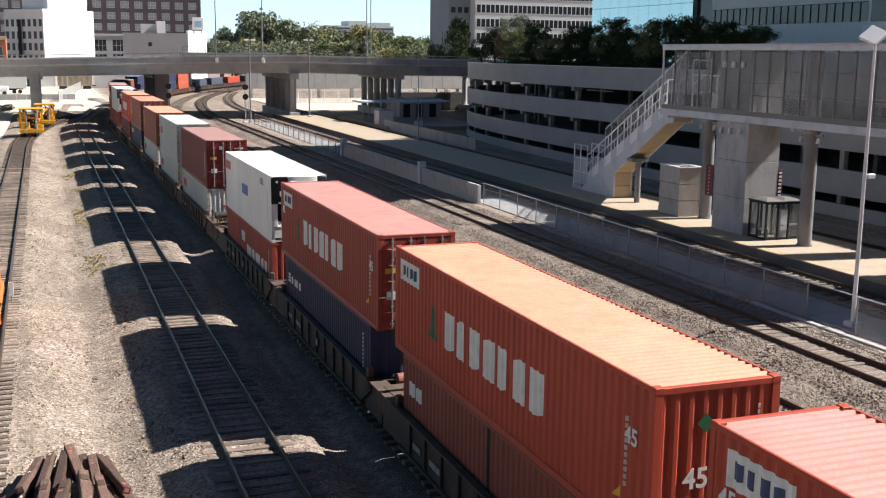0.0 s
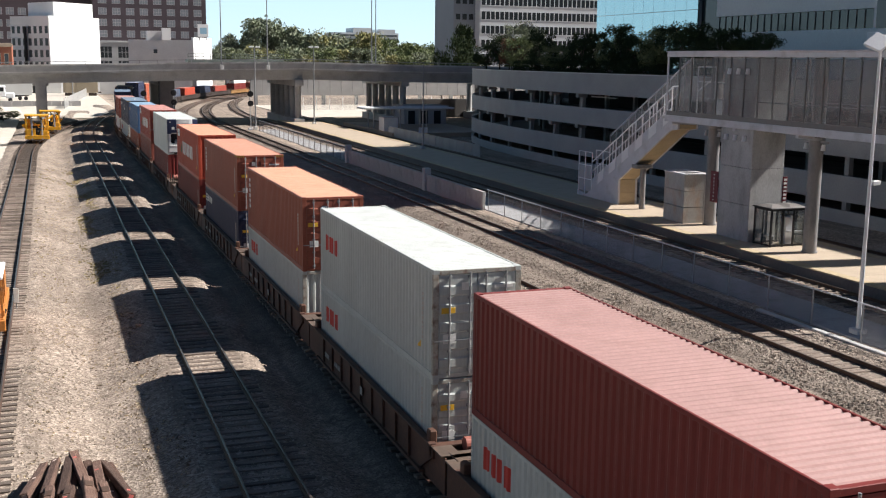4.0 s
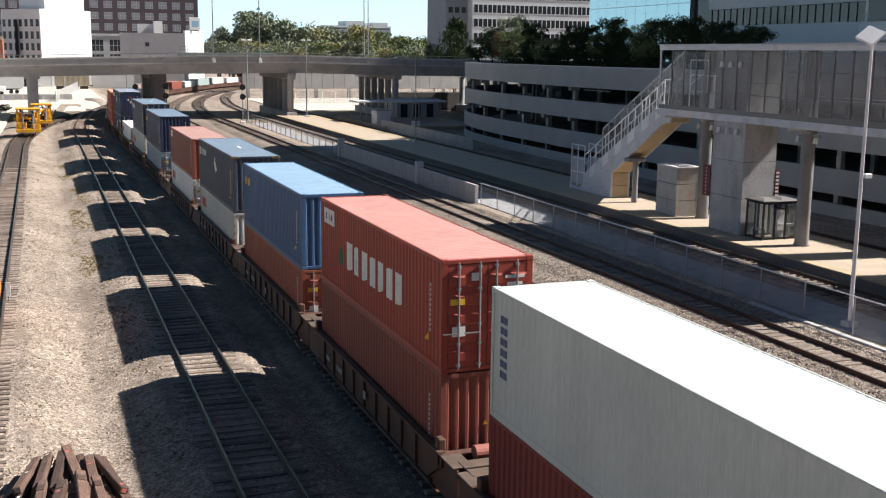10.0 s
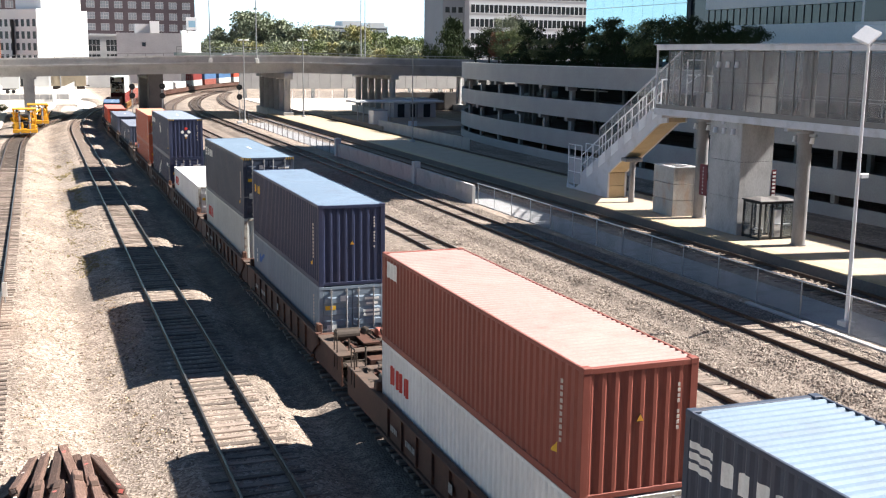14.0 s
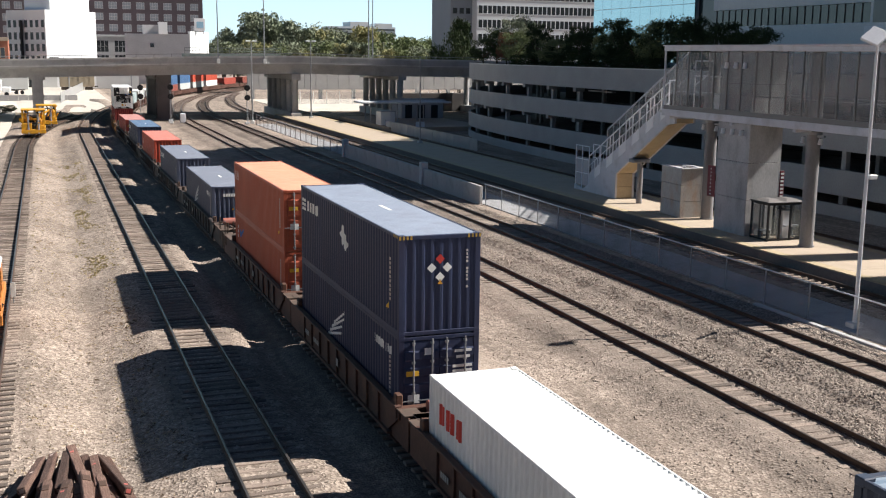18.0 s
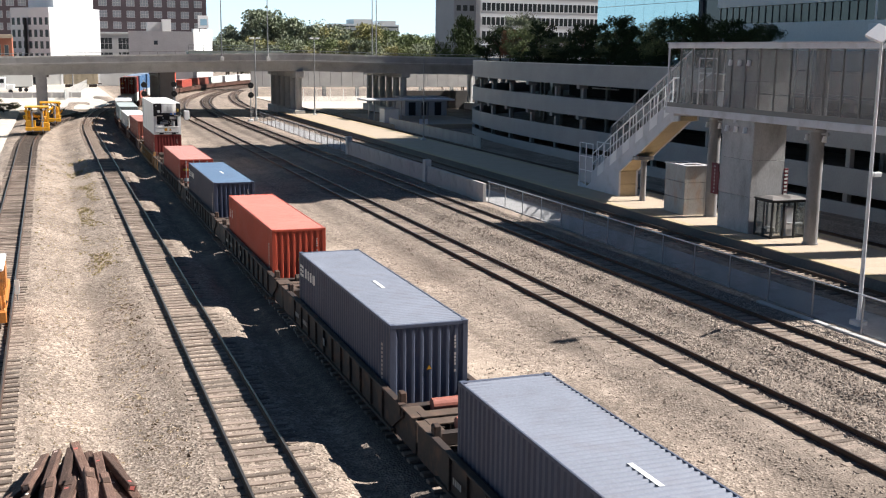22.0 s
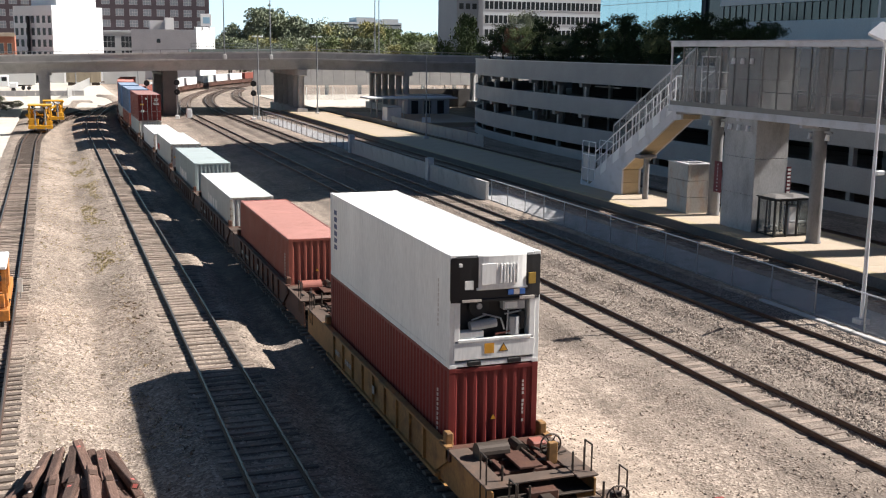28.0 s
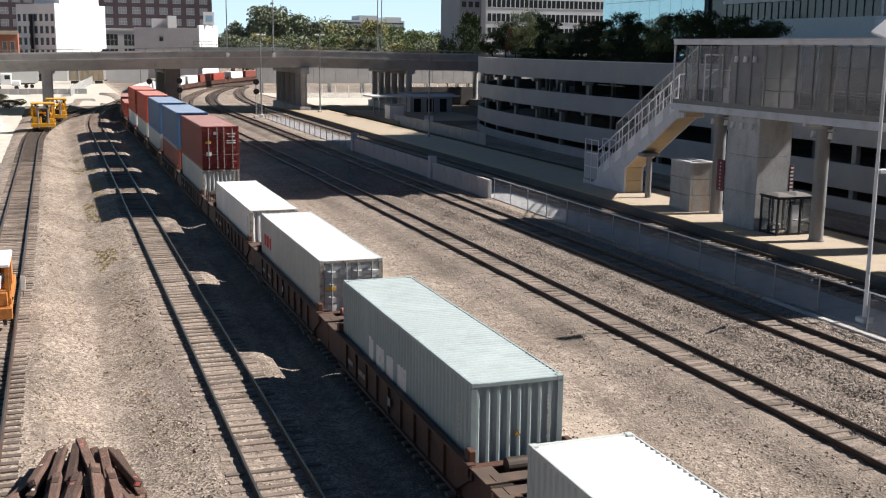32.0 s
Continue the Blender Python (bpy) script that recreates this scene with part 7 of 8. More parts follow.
# Yard clutter
def build_yard():
    lot = boxes((-120, -5.0, 96, 360, -0.7, -0.40))
    tagged(part("dirt_lot", lot, M["dirt"]), "pale dusty lot beside the siding", "lot", kind="structure")
    lot = boxes((-5.0, 14, 212, 360, -0.7, -0.30))
    tagged(part("dirt_road", lot, M["dirt"]), "pale dirt track beyond the overpass", "dirt road", kind="structure")
    lot = boxes((46, 150, 207, 262, -0.7, -0.2))
    tagged(part("parking_lot", lot, M["dirt"]), "pale paved lot beyond the overpass", "lot", kind="structure")
    # heap of old ties
    rnd = random.Random(11)
    tie = mesh_of("timber", bevelled(boxes((-0.115, 0.115, -1.3, 1.3, -0.09, 0.09)), 0.02))
    plate_me = mesh_of("tie_plate", bevelled(boxes((-0.09, 0.09, -0.16, 0.16, -0.006, 0.012)), 0.004))
    cut = mesh_of("end_grain", bevelled(boxes((-0.06, 0.06, -1.306, -1.30, -0.05, 0.05)), 0.004))
    spot = mesh_of("paint_spot", bevelled(boxes((-0.045, 0.045, -0.05, 0.05, 0.088, 0.094)), 0.002))
    # tiers of (number, middle x, middle y, height, half spread)
    for n, xc, yc, z, half in ((14, -0.05, 27.2, -0.66, 1.75), (14, -0.05, 26.4, -0.50, 1.65), (13, -0.05, 27.3, -0.33, 1.55), (11, -0.05, 26.2, -0.16, 1.45), (12, 0.0, 27.4, 0.02, 1.4), (9, 0.15, 25.7, 0.14, 1.25), (9, 0.1, 27.6, 0.25, 1.15), (6, 0.2, 25.5, 0.36, 1.0), (6, 0.2, 27.7, 0.48, 0.95), (4, 0.2, 25.6, 0.56, 0.7)):
        for i in range(n):
            f = (i - (n - 1) / 2) / ((n - 1) / 2)
            x = xc + f * half + rnd.uniform(-0.06, 0.06)
            t = thing("wooden_tie", "old dark brown wooden tie on a heap", "timber", group="heap of old ties")
            t.matrix_world = pose(x, yc + rnd.uniform(-0.3, 0.3) - 0.25 * abs(f), z * 1.12 + 0.02 - 0.10 * f * f + rnd.uniform(-0.02, 0.03), rnd.uniform(-3, 6), rnd.uniform(-18, 18) + 12 * f, (24 - 22 * max(0.0, z)) * f + rnd.uniform(-9, 9)) @ Matrix.Diagonal((rnd.uniform(0.9, 1.12), rnd.uniform(0.82, 1.05), 1, 1))
            part("timber", tie, M["tie_dark"], t)
            if rnd.random() < 0.7:
                part("end_mark", cut, M["end_red"] if rnd.random() < 0.3 else M["end_pale"], t, "sawn tie end")
            if rnd.random() < 0.6:
                part("paint_spot", spot, M["end_red"] if rnd.random() < 0.35 else M["spot_pale"], t, "pale painted spot").location = (rnd.uniform(-0.03, 0.03), rnd.uniform(-1.15, 1.15), 0)
            if rnd.random() < 0.5:
                part("tie_plate", plate_me, M["rail_side"], t, "rusty steel tie plate").location = (0, rnd.choice((-0.75, 0.75)), 0.094)
    # track machines on the siding

    def machine(y0, length, h, x, label, wide=1.0, roof="machine_yellow", hue="machine_yellow"):
        m = thing("track_machine", label, "track machine", group="yellow track machines")
        m.matrix_world = Matrix.Translation((x, y0, 0)) @ Matrix.Diagonal((wide, 1, 1, 1))
        yel, blk = M[hue], M["black_metal"]
        part("chassis", bevelled(boxes((-1.05, 1.05, 0, length, 0.55, 0.95)), 0.03), yel, m)
        part("buffer_beam", bevelled(boxes((-1.1, 1.1, -0.15, 0.05, 0.45, 0.9)), 0.03), yel, m)
        for y in (0.8, length - 0.8):
            for s in (-1, 1):
                part("wheel", rods(((s * 0.69 / wide, y, 0.36), (s * 0.83 / wide, y, 0.36), 0.36), n=18), M["wheel"], m)
            part("axle", rods(((-0.7 / wide, y, 0.36), (0.7 / wide, y, 0.36), 0.06), n=8), M["wheel"], m)
        part("engine_cover", bevelled(boxes((-0.95, 0.95, length * 0.5, length * 0.95, 0.95, 2.1)), 0.08), yel, m)
        part("radiator", bevelled(boxes((-0.6, 0.6, length * 0.5 - 0.05, length * 0.5, 1.1, 1.95)), 0.02), blk, m)
        part("front_tool_box", bevelled(boxes((-0.95, -0.15, 0.0, 0.7, 0.95, 1.75)), 0.04), yel, m)
        part("front_tool_box", bevelled(boxes((0.3, 0.95, 0.0, 0.55, 0.95, 1.5)), 0.04), yel, m)
        for s in (-1, 1):
            for y in (0.15, length * 0.24, length * 0.46):
                part("cab_post", boxes((s * 0.95 - 0.07, s * 0.95 + 0.07, y - 0.07, y + 0.07, 0.95, h - 0.15)), yel, m)
            part("side_frame", bevelled(boxes((s * 1.02 - 0.06, s * 1.02 + 0.06, 0.1, length * 0.5, 1.0, 1.25)), 0.02), yel, m)
            part("work_arm", rods(((s * 0.7, length * 0.48, h - 0.5), (s * 0.9, length * 0.62, 0.6), 0.13), n=8), yel, m)
            part("hydraulic_ram", rods(((s * 0.45, -0.1, 0.4), (s * 0.45, 0.25, h - 0.6), 0.09), n=8), M["galvanised"], m)
            part("lamp", rods(((s * 0.6, -0.02, h - 0.35), (s * 0.6, -0.12, h - 0.35), 0.13), n=12), M["light_paint"], m, "round white lamp")
        part("cab_roof", bevelled(boxes((-1.08, 1.08, 0.0, length * 0.52, h - 0.15, h)), 0.04), M[roof], m)
        part("seat", bevelled(boxes((-0.35, 0.35, 1.1, 1.7, 0.95, 1.8)), 0.05), blk, m)
        part("console", bevelled(boxes((-0.6, 0.6, 0.75, 0.95, 0.95, 1.55)), 0.03), blk, m)
        rnd2 = random.Random(label)
        for _ in range(34):
            x_, y_, z_ = rnd2.uniform(-1.1, 1.1), rnd2.uniform(-0.3, length * 0.6), rnd2.uniform(0.4, h - 0.3)
            part("strut", rods(((x_, y_, z_), (x_ + rnd2.uniform(-0.5, 0.5), y_ + rnd2.uniform(-0.6, 0.6), min(h - 0.1, z_ + rnd2.uniform(0.3, 1.1))), rnd2.uniform(0.04, 0.12)), n=7), yel if rnd2.random() < 0.66 else M["light_paint"] if rnd2.random() < 0.5 else blk, m)
        part("hose_reel", rods(((-0.4, length * 0.7, 2.3), (0.4, length * 0.7, 2.3), 0.28), n=16), blk, m)
    machine(148, 6.2, 3.5, -1.45, "yellow track maintenance machine on the siding", 1.35)
    machine(166, 6.0, 3.2, 0.2, "yellow track maintenance machine behind another", 1.3)
    machine(44.2, 6.2, 2.62, -3.05, "orange track machine with a white roof on the siding", roof="light_paint", hue="machine_orange")
    mk = thing("track_marker", "small white marker plate beside the siding", "marker")
    part("stake", rods(((-1.75, 51.0, -0.8), (-1.75, 51.0, 0.75), 0.025), n=6), M["galvanised"], mk)
    part("plate", bevelled(boxes((-1.86, -1.64, 50.96, 50.985, 0.1, 0.75)), 0.008), M["mark_white"], mk)
    # signals

    def signal(x, y, h, heads, label):
        s = thing("railway_signal", label, "signal", group="railway signals")
        part("mast", rods(((x, y, -0.4), (x, y, h), 0.075), n=10), M["galvanised"], s)
        part("base", bevelled(boxes((x - 0.35, x + 0.35, y - 0.35, y + 0.35, -0.6, 0.15)), 0.04), M["light_paint"], s)
        part("ladder", rods(((x + 0.22, y + 0.25, 0), (x + 0.22, y + 0.25, h), 0.02), ((x + 0.55, y + 0.25, 0), (x + 0.55, y + 0.25, h), 0.02), *[((x + 0.22, y + 0.25, 0.3 * i), (x + 0.55, y + 0.25, 0.3 * i), 0.014) for i in range(1, int(h / 0.3))], n=5), M["galvanised"], s)
        for z in heads:
            d = part("target", rods(((x + 0.05, y - 0.14, z), (x + 0.05, y - 0.20, z), 0.46), n=24), M["black_metal"], s, "round black signal target")
            part("hood", rods(((x + 0.05, y - 0.20, z), (x + 0.05, y - 0.5, z), 0.13), n=12), M["black_metal"], d)
    signal(14.5, 181, 5.9, (5.2, 3.8), "railway signal mast with round black targets")
    signal(19.0, 179, 5.9, (5.35, 3.85), "railway signal mast with round black targets")
    signal(29.9, 171, 6.0, (5.45, 3.95), "railway signal mast with round black targets")
    cab = thing("relay_cabinet", "small white trackside relay cabinet", "cabinet")
    part("body", bevelled(boxes((20.2, 21.0, 176, 176.8, -0.3, 1.3)), 0.04), M["light_paint"], cab)
    part("door", bevelled(boxes((20.28, 20.92, 175.97, 176.0, -0.1, 1.2)), 0.01), M["light_paint"], cab)
    # trucks, wagons and walls in the lot beyond
    t = thing("semi_trailer", "long grey-white semi-trailer parked in the lot", "trailer")
    part("box", bevelled(boxes((-22, -3.6, 300, 302.6, 0.9, 4.0)), 0.05), M["grey_white"], t)
    for x in (-5.2, -6.6, -19):
        part("wheel", rods(((x, 299.95, 0.1), (x, 300.25, 0.1), 0.5), n=16), M["black_metal"], t)
    part("side_skirt", boxes((-20, -6, 300.2, 300.3, 0.5, 0.9)), M["black_metal"], t)
    t = thing("truck_tractor", "white truck tractor parked in the lot", "truck")
    part("cab", bevelled(boxes((-12.2, -9.6, 288, 290.4, 0.9, 3.6)), 0.15), M["white_wall"], t)
    part("hood", bevelled(boxes((-9.6, -7.6, 288.2, 290.2, 0.5, 1.9)), 0.2), M["white_wall"], t)
    part("windscreen", boxes((-9.62, -9.55, 288.3, 290.1, 2.2, 3.2)), M["window_dark"], t)
    part("window", boxes((-11.2, -10.0, 287.97, 288.0, 2.2, 3.2)), M["window_dark"], t)
    for x in (-8.6, -12.6):
        part("wheel", rods(((x, 287.9, 0.1), (x, 288.25, 0.1), 0.52), n=16), M["black_metal"], t)
    for x, col, l in ((4.4, "hopper_tan", "beige covered hopper wagon in the distance"), (-14, "grey_white", "grey freight wagon in the distance"), (-35, "grey_white", "grey freight wagon in the distance")):
        w = thing("freight_wagon", l, "rail wagon")
        part("body", bevelled(boxes((x, x + 9.5, 330, 333, 0.6, 4.0)), 0.12), M[col], w)
        for i in range(6):
            part("rib", boxes((x + 0.8 + 1.5 * i, x + 0.95 + 1.5 * i, 329.93, 330, 0.8, 3.8)), M[col], w)
        for xx in (x + 1.5, x + 8):
            part("truck", bevelled(boxes((xx - 1.1, xx + 1.1, 330.2, 332.8, -0.4, 0.5)), 0.05), M["wheel"], w)
        part("end_platform", boxes((x + 9.5, x + 10.4, 330.3, 332.7, 0.5, 0.8)), M["wheel"], w)
    w = thing("lot_wall", "low pale concrete wall round the dirt lot", "wall", kind="structure")
    for i in range(12):
        part("panel", bevelled(boxes((-18 + 2.1 * i, -15.95 + 2.1 * i, 262, 262.3, -0.5, 0.9)), 0.03), M["garage_concrete"], w)
    g = thing("distant_bridge", "distant grey-green road bridge with railings", "bridge", kind="structure")
    part("deck", bevelled(boxes((36, 62, 300, 306, 9.6, 10.5)), 0.05), M["green_steel"], g)
    for x in (38, 60):
        part("pier", rods(((x, 303, -0.6), (x, 303, 9.6), 0.6), n=14), M["overpass_concrete"], g)
    for z in (11.1, 11.9):
        part("rail", boxes((36, 62, 300, 300.12, z, z + 0.12)), M["green_steel"], g)
    for i in range(14):
        part("post", boxes((36 + 2 * i, 36.12 + 2 * i, 300, 300.12, 10.5, 12.0)), M["green_steel"], g)
    for x, y in ((-16, 226), (-9, 230), (-24, 222), (-30, 236)):
        d = thing("dirt_heap", "low heap of pale dirt", "heap")
        bm = bmesh.new()
        bmesh.ops.create_icosphere(bm, subdivisions=3, radius=1)
        for v in bm.verts:
            v.co *= 1 + 0.25 * noise.noise(v.co * 2.1 + Vector((x, y, 0)))
        bm.transform(Matrix.Translation((x, y, -0.5)) @ Matrix.Diagonal((4.5, 3, 1.6, 1)))
        part("dirt", bm, M["dirt"], d)
    for x in (6.3, 22, -26):
        u = thing("utility_pole", "slim grey utility pole in the distance", "pole")
        part("pole", rods(((x, 300, -0.5), (x, 300, 7.5), 0.14), n=8), M["galvanised"], u)
    b = thing("warehouse_building", "low pale warehouse far beyond the lot", "building")
    part("wall", boxes((-60, 28, 352, 366, -0.6, 5.2)), M["grey_white"], b)
    for i in range(9):
        part("door", boxes((-52 + 8 * i, -48.6 + 8 * i, 351.95, 352, -0.4, 3.6)), M["white_wall"] if i % 3 else M["window_dark"], b)
    for x, y, h, wide in ((-17, 212, 2.6, 2.0), (-13.5, 208, 2.2, 2.2), (-10, 214, 2.4, 2.0), (-7.5, 205, 1.7, 2.0), (-5.8, 214, 1.5, 2.2), (-20, 205, 2.8, 1.8)):
        bush = tree(x, y, -0.5, h, "scrub", int(x) + 40, wide, True, "low dark scrub bush beyond the overpass")
    f = thing("lot_fence", "grey mesh fence along the dirt road", "fence", kind="structure")
    for i in range(19):
        x, y = 3.4 + 0.42 * i, 250 + 4.6 * i
        part("post", rods(((x, y, -0.4), (x, y, 2.0), 0.06), n=6), M["galvanised"], f)
        if i:
            panel = part("mesh_panel", boxes((-0.01, 0.01, 0.06, 4.55, -0.3, 1.9)), M["fence"], f)
            panel.matrix_basis = pose(x - 0.42, y - 4.6, 0, 0, 0, -math.degrees(math.atan2(0.42, 4.6)))
    w2 = thing("siding_wall", "low grey concrete wall at the edge of the lot", "wall", kind="structure")
    for i in range(9):
        part("panel", bevelled(boxes((-7.45, -7.1, 140 + 3.0 * i, 142.97 + 3.0 * i, -0.6, 1.5 - 0.08 * i)), 0.03), M["wall_concrete"], w2)
    # dry weeds, straw and scattered dark chips between the tracks
    rnd = random.Random(5)
    for name, label, mat, count, high in (("weeds", "sparse dry yellow-green weeds between the tracks", "weed", 2600, 1.2), ("dead_stems", "dark dead weed stems beside the track", "dead_stem", 420, 0.6), ("straw", "dry straw scattered on the gravel", "straw", 3600, 0.35), ("wood_chips", "weathered wood chips scattered on the gravel", "tie", 220, 0.25)):
        verts, faces = [], []
        for _ in range(count):
            y = 21 + 110 * rnd.random() ** 1.5
            if name == "weeds":
                y = 55 + 62 * rnd.random()
                x = 2.3 + rnd.gauss(0, 0.45) if rnd.random() < 0.8 else rnd.uniform(-1.2, 3.3)
            elif name == "dead_stems":
                x, y = 2.9 + rnd.gauss(0, 0.35), 24 + 26 * rnd.random()
            else:
                x = 2.45 + rnd.gauss(0, 0.30) if rnd.random() < 0.15 else rnd.uniform(-1.2, 3.3)
            if noise.noise(Vector((x * 0.8, y * 0.22, 3.0))) < (0.12 if name == "weeds" else 0.0 if name == "dead_stems" else -0.25):
                continue
            z = height(x, y) + 0.01
            for _ in range(3):
                s = rnd.uniform(0.015, 0.05)
                a = rnd.uniform(0, 6.28)
                dx, dy = s * math.cos(a), s * math.sin(a)
                ox, oy = rnd.uniform(-0.08, 0.08), rnd.uniform(-0.08, 0.08)
                k = len(verts)
                verts += [(x + ox - dx, y + oy - dy, z - 0.03), (x + ox + dx, y + oy + dy, z - 0.02), (x + ox + dx * 0.6 + rnd.uniform(-s, s), y + oy + dy * 0.6, z + s * high), (x + ox - dx * 0.7, y + oy - dy * 0.7, z + s * high * 0.8)]
                faces.append((k, k + 1, k + 2, k + 3))
        me = bpy.data.meshes.new(name)
        me.from_pydata(verts, [], faces)
        tagged(part(name, me, M[mat]), label, name.replace("_", " "), kind="stuff")


M["green_steel"] = material("green_grey_steel", (0.20, 0.24, 0.22), 0.6, 0, 0.15, 0.4, 6, 0.05)
def stone_material(name, dark, middle, pale):
    """Loose stones, each of its own tone."""
    m = bpy.data.materials.new(name)
    m.use_nodes = True
    n, l = m.node_tree.nodes, m.node_tree.links
    geo, ramp = n.new("ShaderNodeNewGeometry"), n.new("ShaderNodeValToRGB")
    ramp.color_ramp.elements[0].color = (*dark, 1)
    ramp.color_ramp.elements[1].color = (*pale, 1)
    ramp.color_ramp.elements.new(0.55).color = (*middle, 1)
    l.new(geo.outputs["Random Per Island"], ramp.inputs[0])
    l.new(ramp.outputs[0], n["Principled BSDF"].inputs["Base Color"])
    n["Principled BSDF"].inputs["Roughness"].default_value = 0.9
    return m


def scatter(name, label, count, seed, mat, lanes, sizes, y0, y1, lean):
    """Crushed stones strewn over lanes (ranges of x) of the ballast."""
    rnd = random.Random(seed)
    verts, faces = [], []
    for _ in range(count):
        y = y0 + (y1 - y0) * rnd.random() ** lean
        x = rnd.uniform(*rnd.choice(lanes))
        if abs(abs(x - 5.09) - 0.7535) < 0.12:
            continue
        z = height(x, y) + 0.005
        s = rnd.uniform(*sizes)
        a = rnd.uniform(0, 3.14)
        c, d = math.cos(a), math.sin(a)
        p, q, h = s * rnd.uniform(0.8, 1.6), s * rnd.uniform(0.6, 1.0), s * rnd.uniform(0.5, 0.9)
        k = len(verts)
        verts += [(x + p * c, y + p * d, z), (x - q * d, y + q * c, z), (x - p * c, y - p * d, z), (x + q * d, y - q * c, z), (x + rnd.uniform(-0.4, 0.4) * s, y + rnd.uniform(-0.4, 0.4) * s, z + h), (x, y, z - h)]
        faces += [(k, k + 1, k + 4), (k + 1, k + 2, k + 4), (k + 2, k + 3, k + 4), (k + 3, k, k + 4), (k + 1, k, k + 5), (k + 2, k + 1, k + 5), (k + 3, k + 2, k + 5), (k, k + 3, k + 5)]
    me = bpy.data.meshes.new(name)
    me.from_pydata(verts, [], faces)
    tagged(part(name, me, mat), label, "stones", kind="stuff")


scatter("loose_stones", "loose crushed stones lying on the track ballast", 30000, 21, stone_material("loose_stone", (0.215, 0.175, 0.142), (0.31, 0.25, 0.20), (0.50, 0.43, 0.36)),
        ((-1.6, 3.6), (-1.6, 3.6), (3.2, 7.6), (11.6, 20.3), (11.6, 20.3), (22.6, 26.6), (28.8, 30.4)), (0.02, 0.05), 20, 95, 1.7)
scatter("coarse_stones", "coarse grey-brown ballast stones between the main tracks", 46000, 22, stone_material("coarse_stone", (0.155, 0.124, 0.103), (0.24, 0.197, 0.163), (0.43, 0.365, 0.305)),
        ((21.9, 27.3), (21.9, 27.3), (21.9, 27.3), (29.0, 30.4)), (0.035, 0.07), 21, 100, 1.5)
M["straw"] = material("dry_straw", (0.50, 0.40, 0.27), 0.9, 0, 0.35, 1, 8, 0.0)
M["dirt"] = material("pale_dirt", (0.56, 0.51, 0.44), 0.95, 0, 0.22, 0.35, 4.0, 0.3, tint=(0.46, 0.41, 0.34), tint_amount=0.3)
M["tie_dark"] = material("creosoted_timber", (0.115, 0.068, 0.052), 0.85, 0, 0.4, 2.5, 22, 0.5, per_object=0.5, stretch=(5, 1, 5), tint=(0.24, 0.155, 0.12), tint_amount=0.7)
M["end_red"] = material("red_painted_end", (0.50, 0.13, 0.11), 0.8, 0, 0.2, 4, 30, 0.1)
M["end_pale"] = material("sawn_timber_end", (0.42, 0.31, 0.25), 0.85, 0, 0.25, 4, 30, 0.1)
M["dead_stem"] = material("dead_stems", (0.20, 0.145, 0.10), 0.9, 0, 0.4, 1, 8, 0.0)
M["spot_pale"] = material("pale_paint_spot", (0.72, 0.58, 0.52), 0.8, 0, 0.2, 4, 30, 0.0)
M["scrub"] = material("dark_scrub", (0.07, 0.075, 0.04), 0.85, 0, 0.4, 1, 6, 0.0)
M["machine_yellow"] = material("machine_yellow", (0.72, 0.36, 0.02), 0.5, 0, 0.15, 1.5, 12, 0.05, tint=(0.30, 0.16, 0.05), tint_amount=0.5)
M["machine_orange"] = material("machine_orange", (0.50, 0.19, 0.04), 0.6, 0, 0.25, 1.5, 12, 0.05, tint=(0.12, 0.07, 0.05), tint_amount=0.8)
M["grey_white"] = material("dusty_white_paint", (0.62, 0.63, 0.62), 0.6, 0, 0.1, 0.4, 6, 0.03)
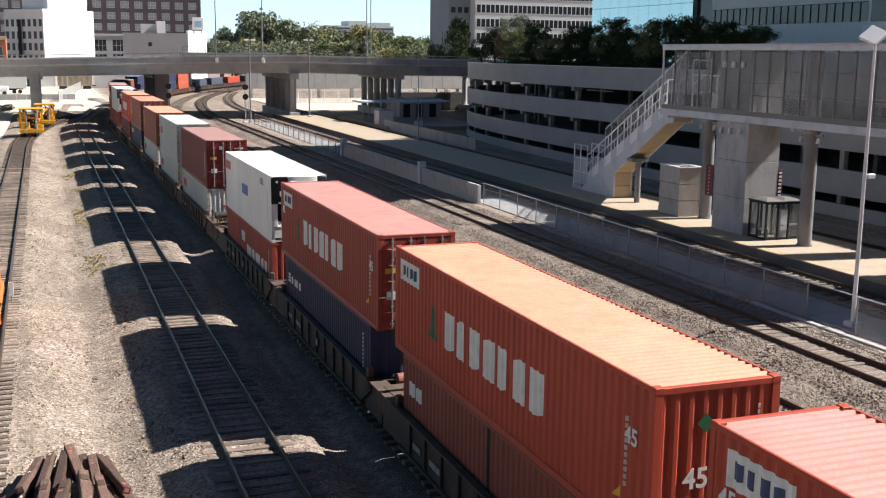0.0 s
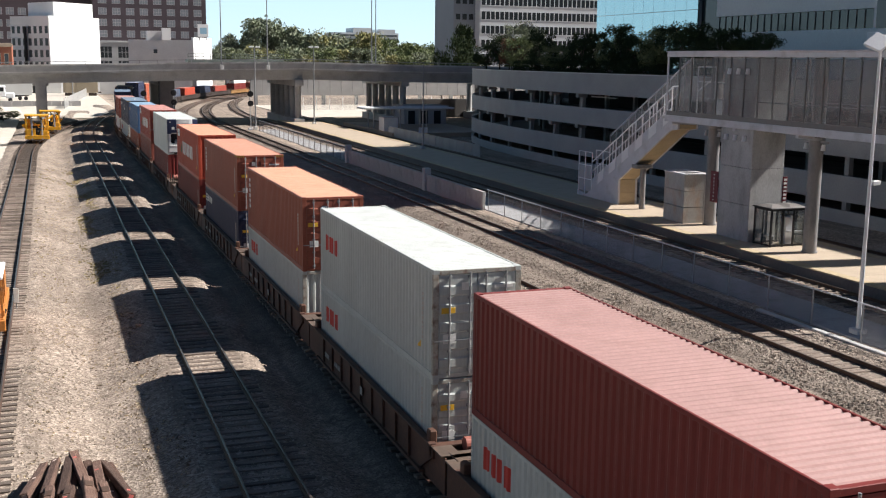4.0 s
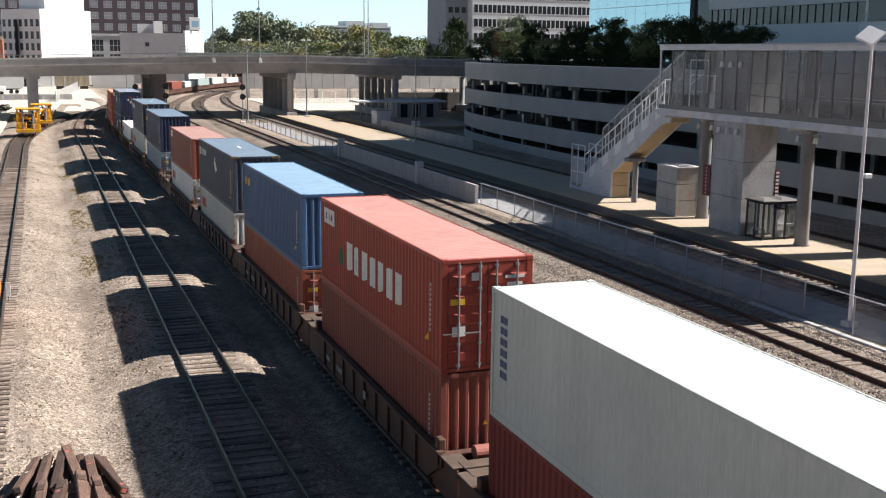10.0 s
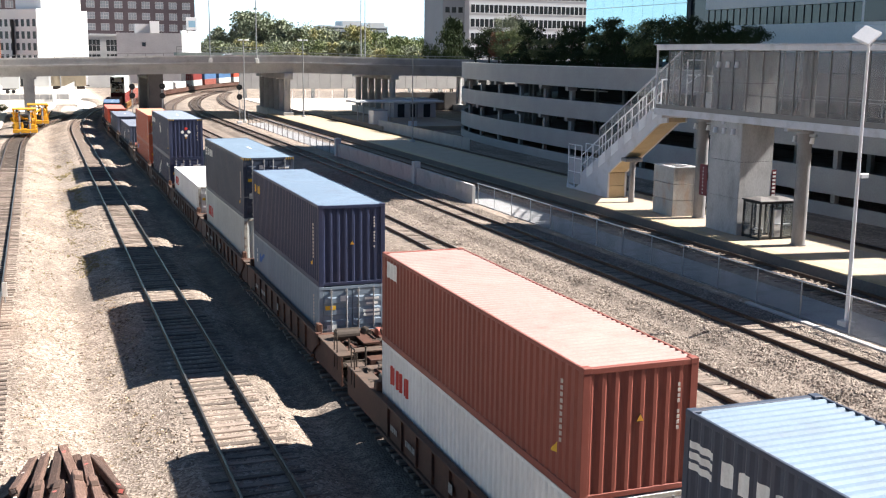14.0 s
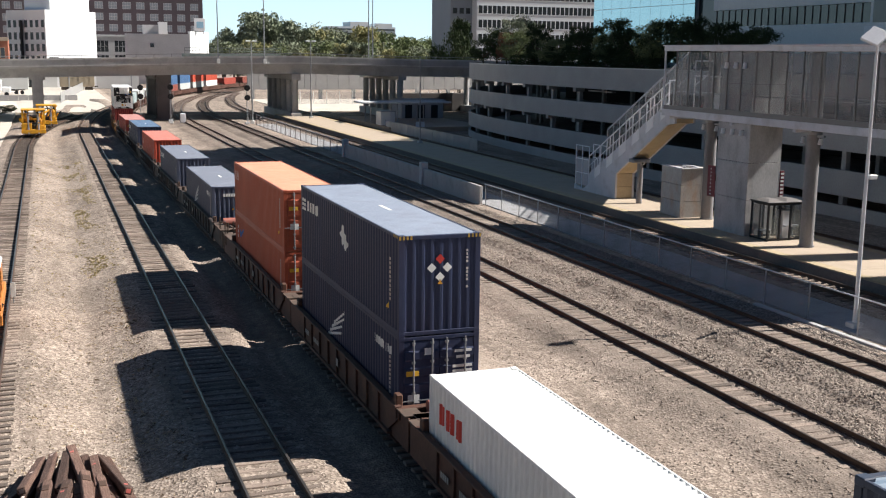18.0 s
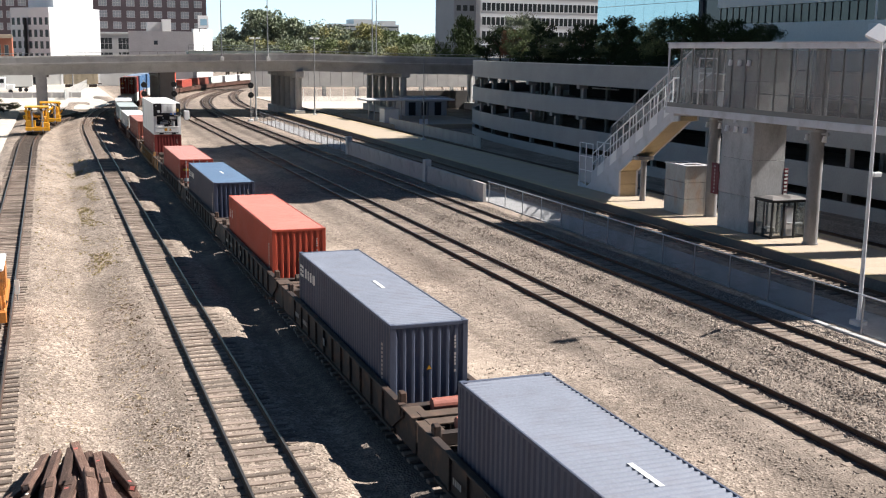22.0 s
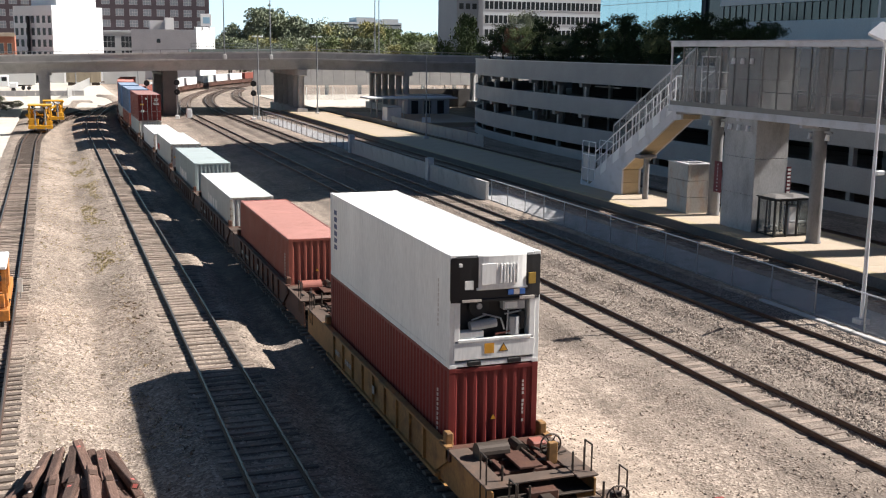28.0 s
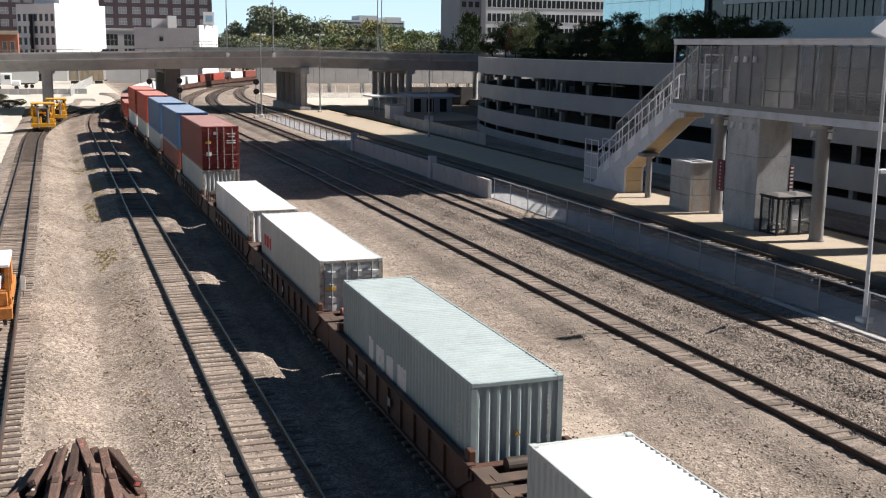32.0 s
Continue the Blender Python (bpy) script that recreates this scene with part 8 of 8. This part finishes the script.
M["hopper_tan"] = material("beige_wagon_paint", (0.40, 0.34, 0.25), 0.7, 0, 0.15, 0.4, 6, 0.05)
M["weed"] = material("dry_weeds", (0.38, 0.31, 0.15), 0.9, 0, 0.3, 1, 8, 0.0)
build_yard()


# Road traffic on the overpass
def build_cars():
    for colour, label in (("white_wall", "white saloon car driving over the overpass"), ("black_metal", "dark saloon car driving over the overpass")):
        c = thing("car", label, "car", group="cars on the overpass")
        bm = bmesh.new()
        prof = [(-2.2, 0.32), (2.2, 0.32), (2.25, 0.75), (1.5, 0.95), (-1.9, 0.98), (-2.25, 0.9)]
        lo = [bm.verts.new((x, -0.88, z)) for x, z in prof]
        hi = [bm.verts.new((x, 0.88, z)) for x, z in prof]
        for i in range(6):
            bm.faces.new((lo[i], lo[(i + 1) % 6], hi[(i + 1) % 6], hi[i]))
        bm.faces.new(lo[::-1])
        bm.faces.new(hi)
        bmesh.ops.recalc_face_normals(bm, faces=bm.faces)
        part("body", bevelled(bm, 0.05, 2), M[colour], c)
        for name, pts, mat in (("window_band", [(-1.55, 0.94), (1.0, 0.94), (0.35, 1.36), (-1.05, 1.38)], M["window_dark"]), ("roof", [(-1.1, 1.36), (0.4, 1.35), (0.2, 1.46), (-0.9, 1.47)], M[colour])):
            bm = bmesh.new()
            lo = [bm.verts.new((x, -0.74, z)) for x, z in pts]
            hi = [bm.verts.new((x, 0.74, z)) for x, z in pts]
            for i in range(4):
                bm.faces.new((lo[i], lo[(i + 1) % 4], hi[(i + 1) % 4], hi[i]))
            bm.faces.new(lo[::-1])
            bm.faces.new(hi)
            bmesh.ops.recalc_face_normals(bm, faces=bm.faces)
            part(name, bm, mat, c)
        for x in (-1.35, 1.35):
            for y in (-0.8, 0.8):
                part("wheel", rods(((x, y - 0.1, 0.32), (x, y + 0.1, 0.32), 0.32), n=14), M["black_metal"], c)
        for y in (-0.6, 0.6):
            part("headlight", boxes((2.2, 2.26, y - 0.15, y + 0.15, 0.62, 0.74)), M["light_paint"], c)
        CARS.append(c)


CARS = []
build_cars()
motions()
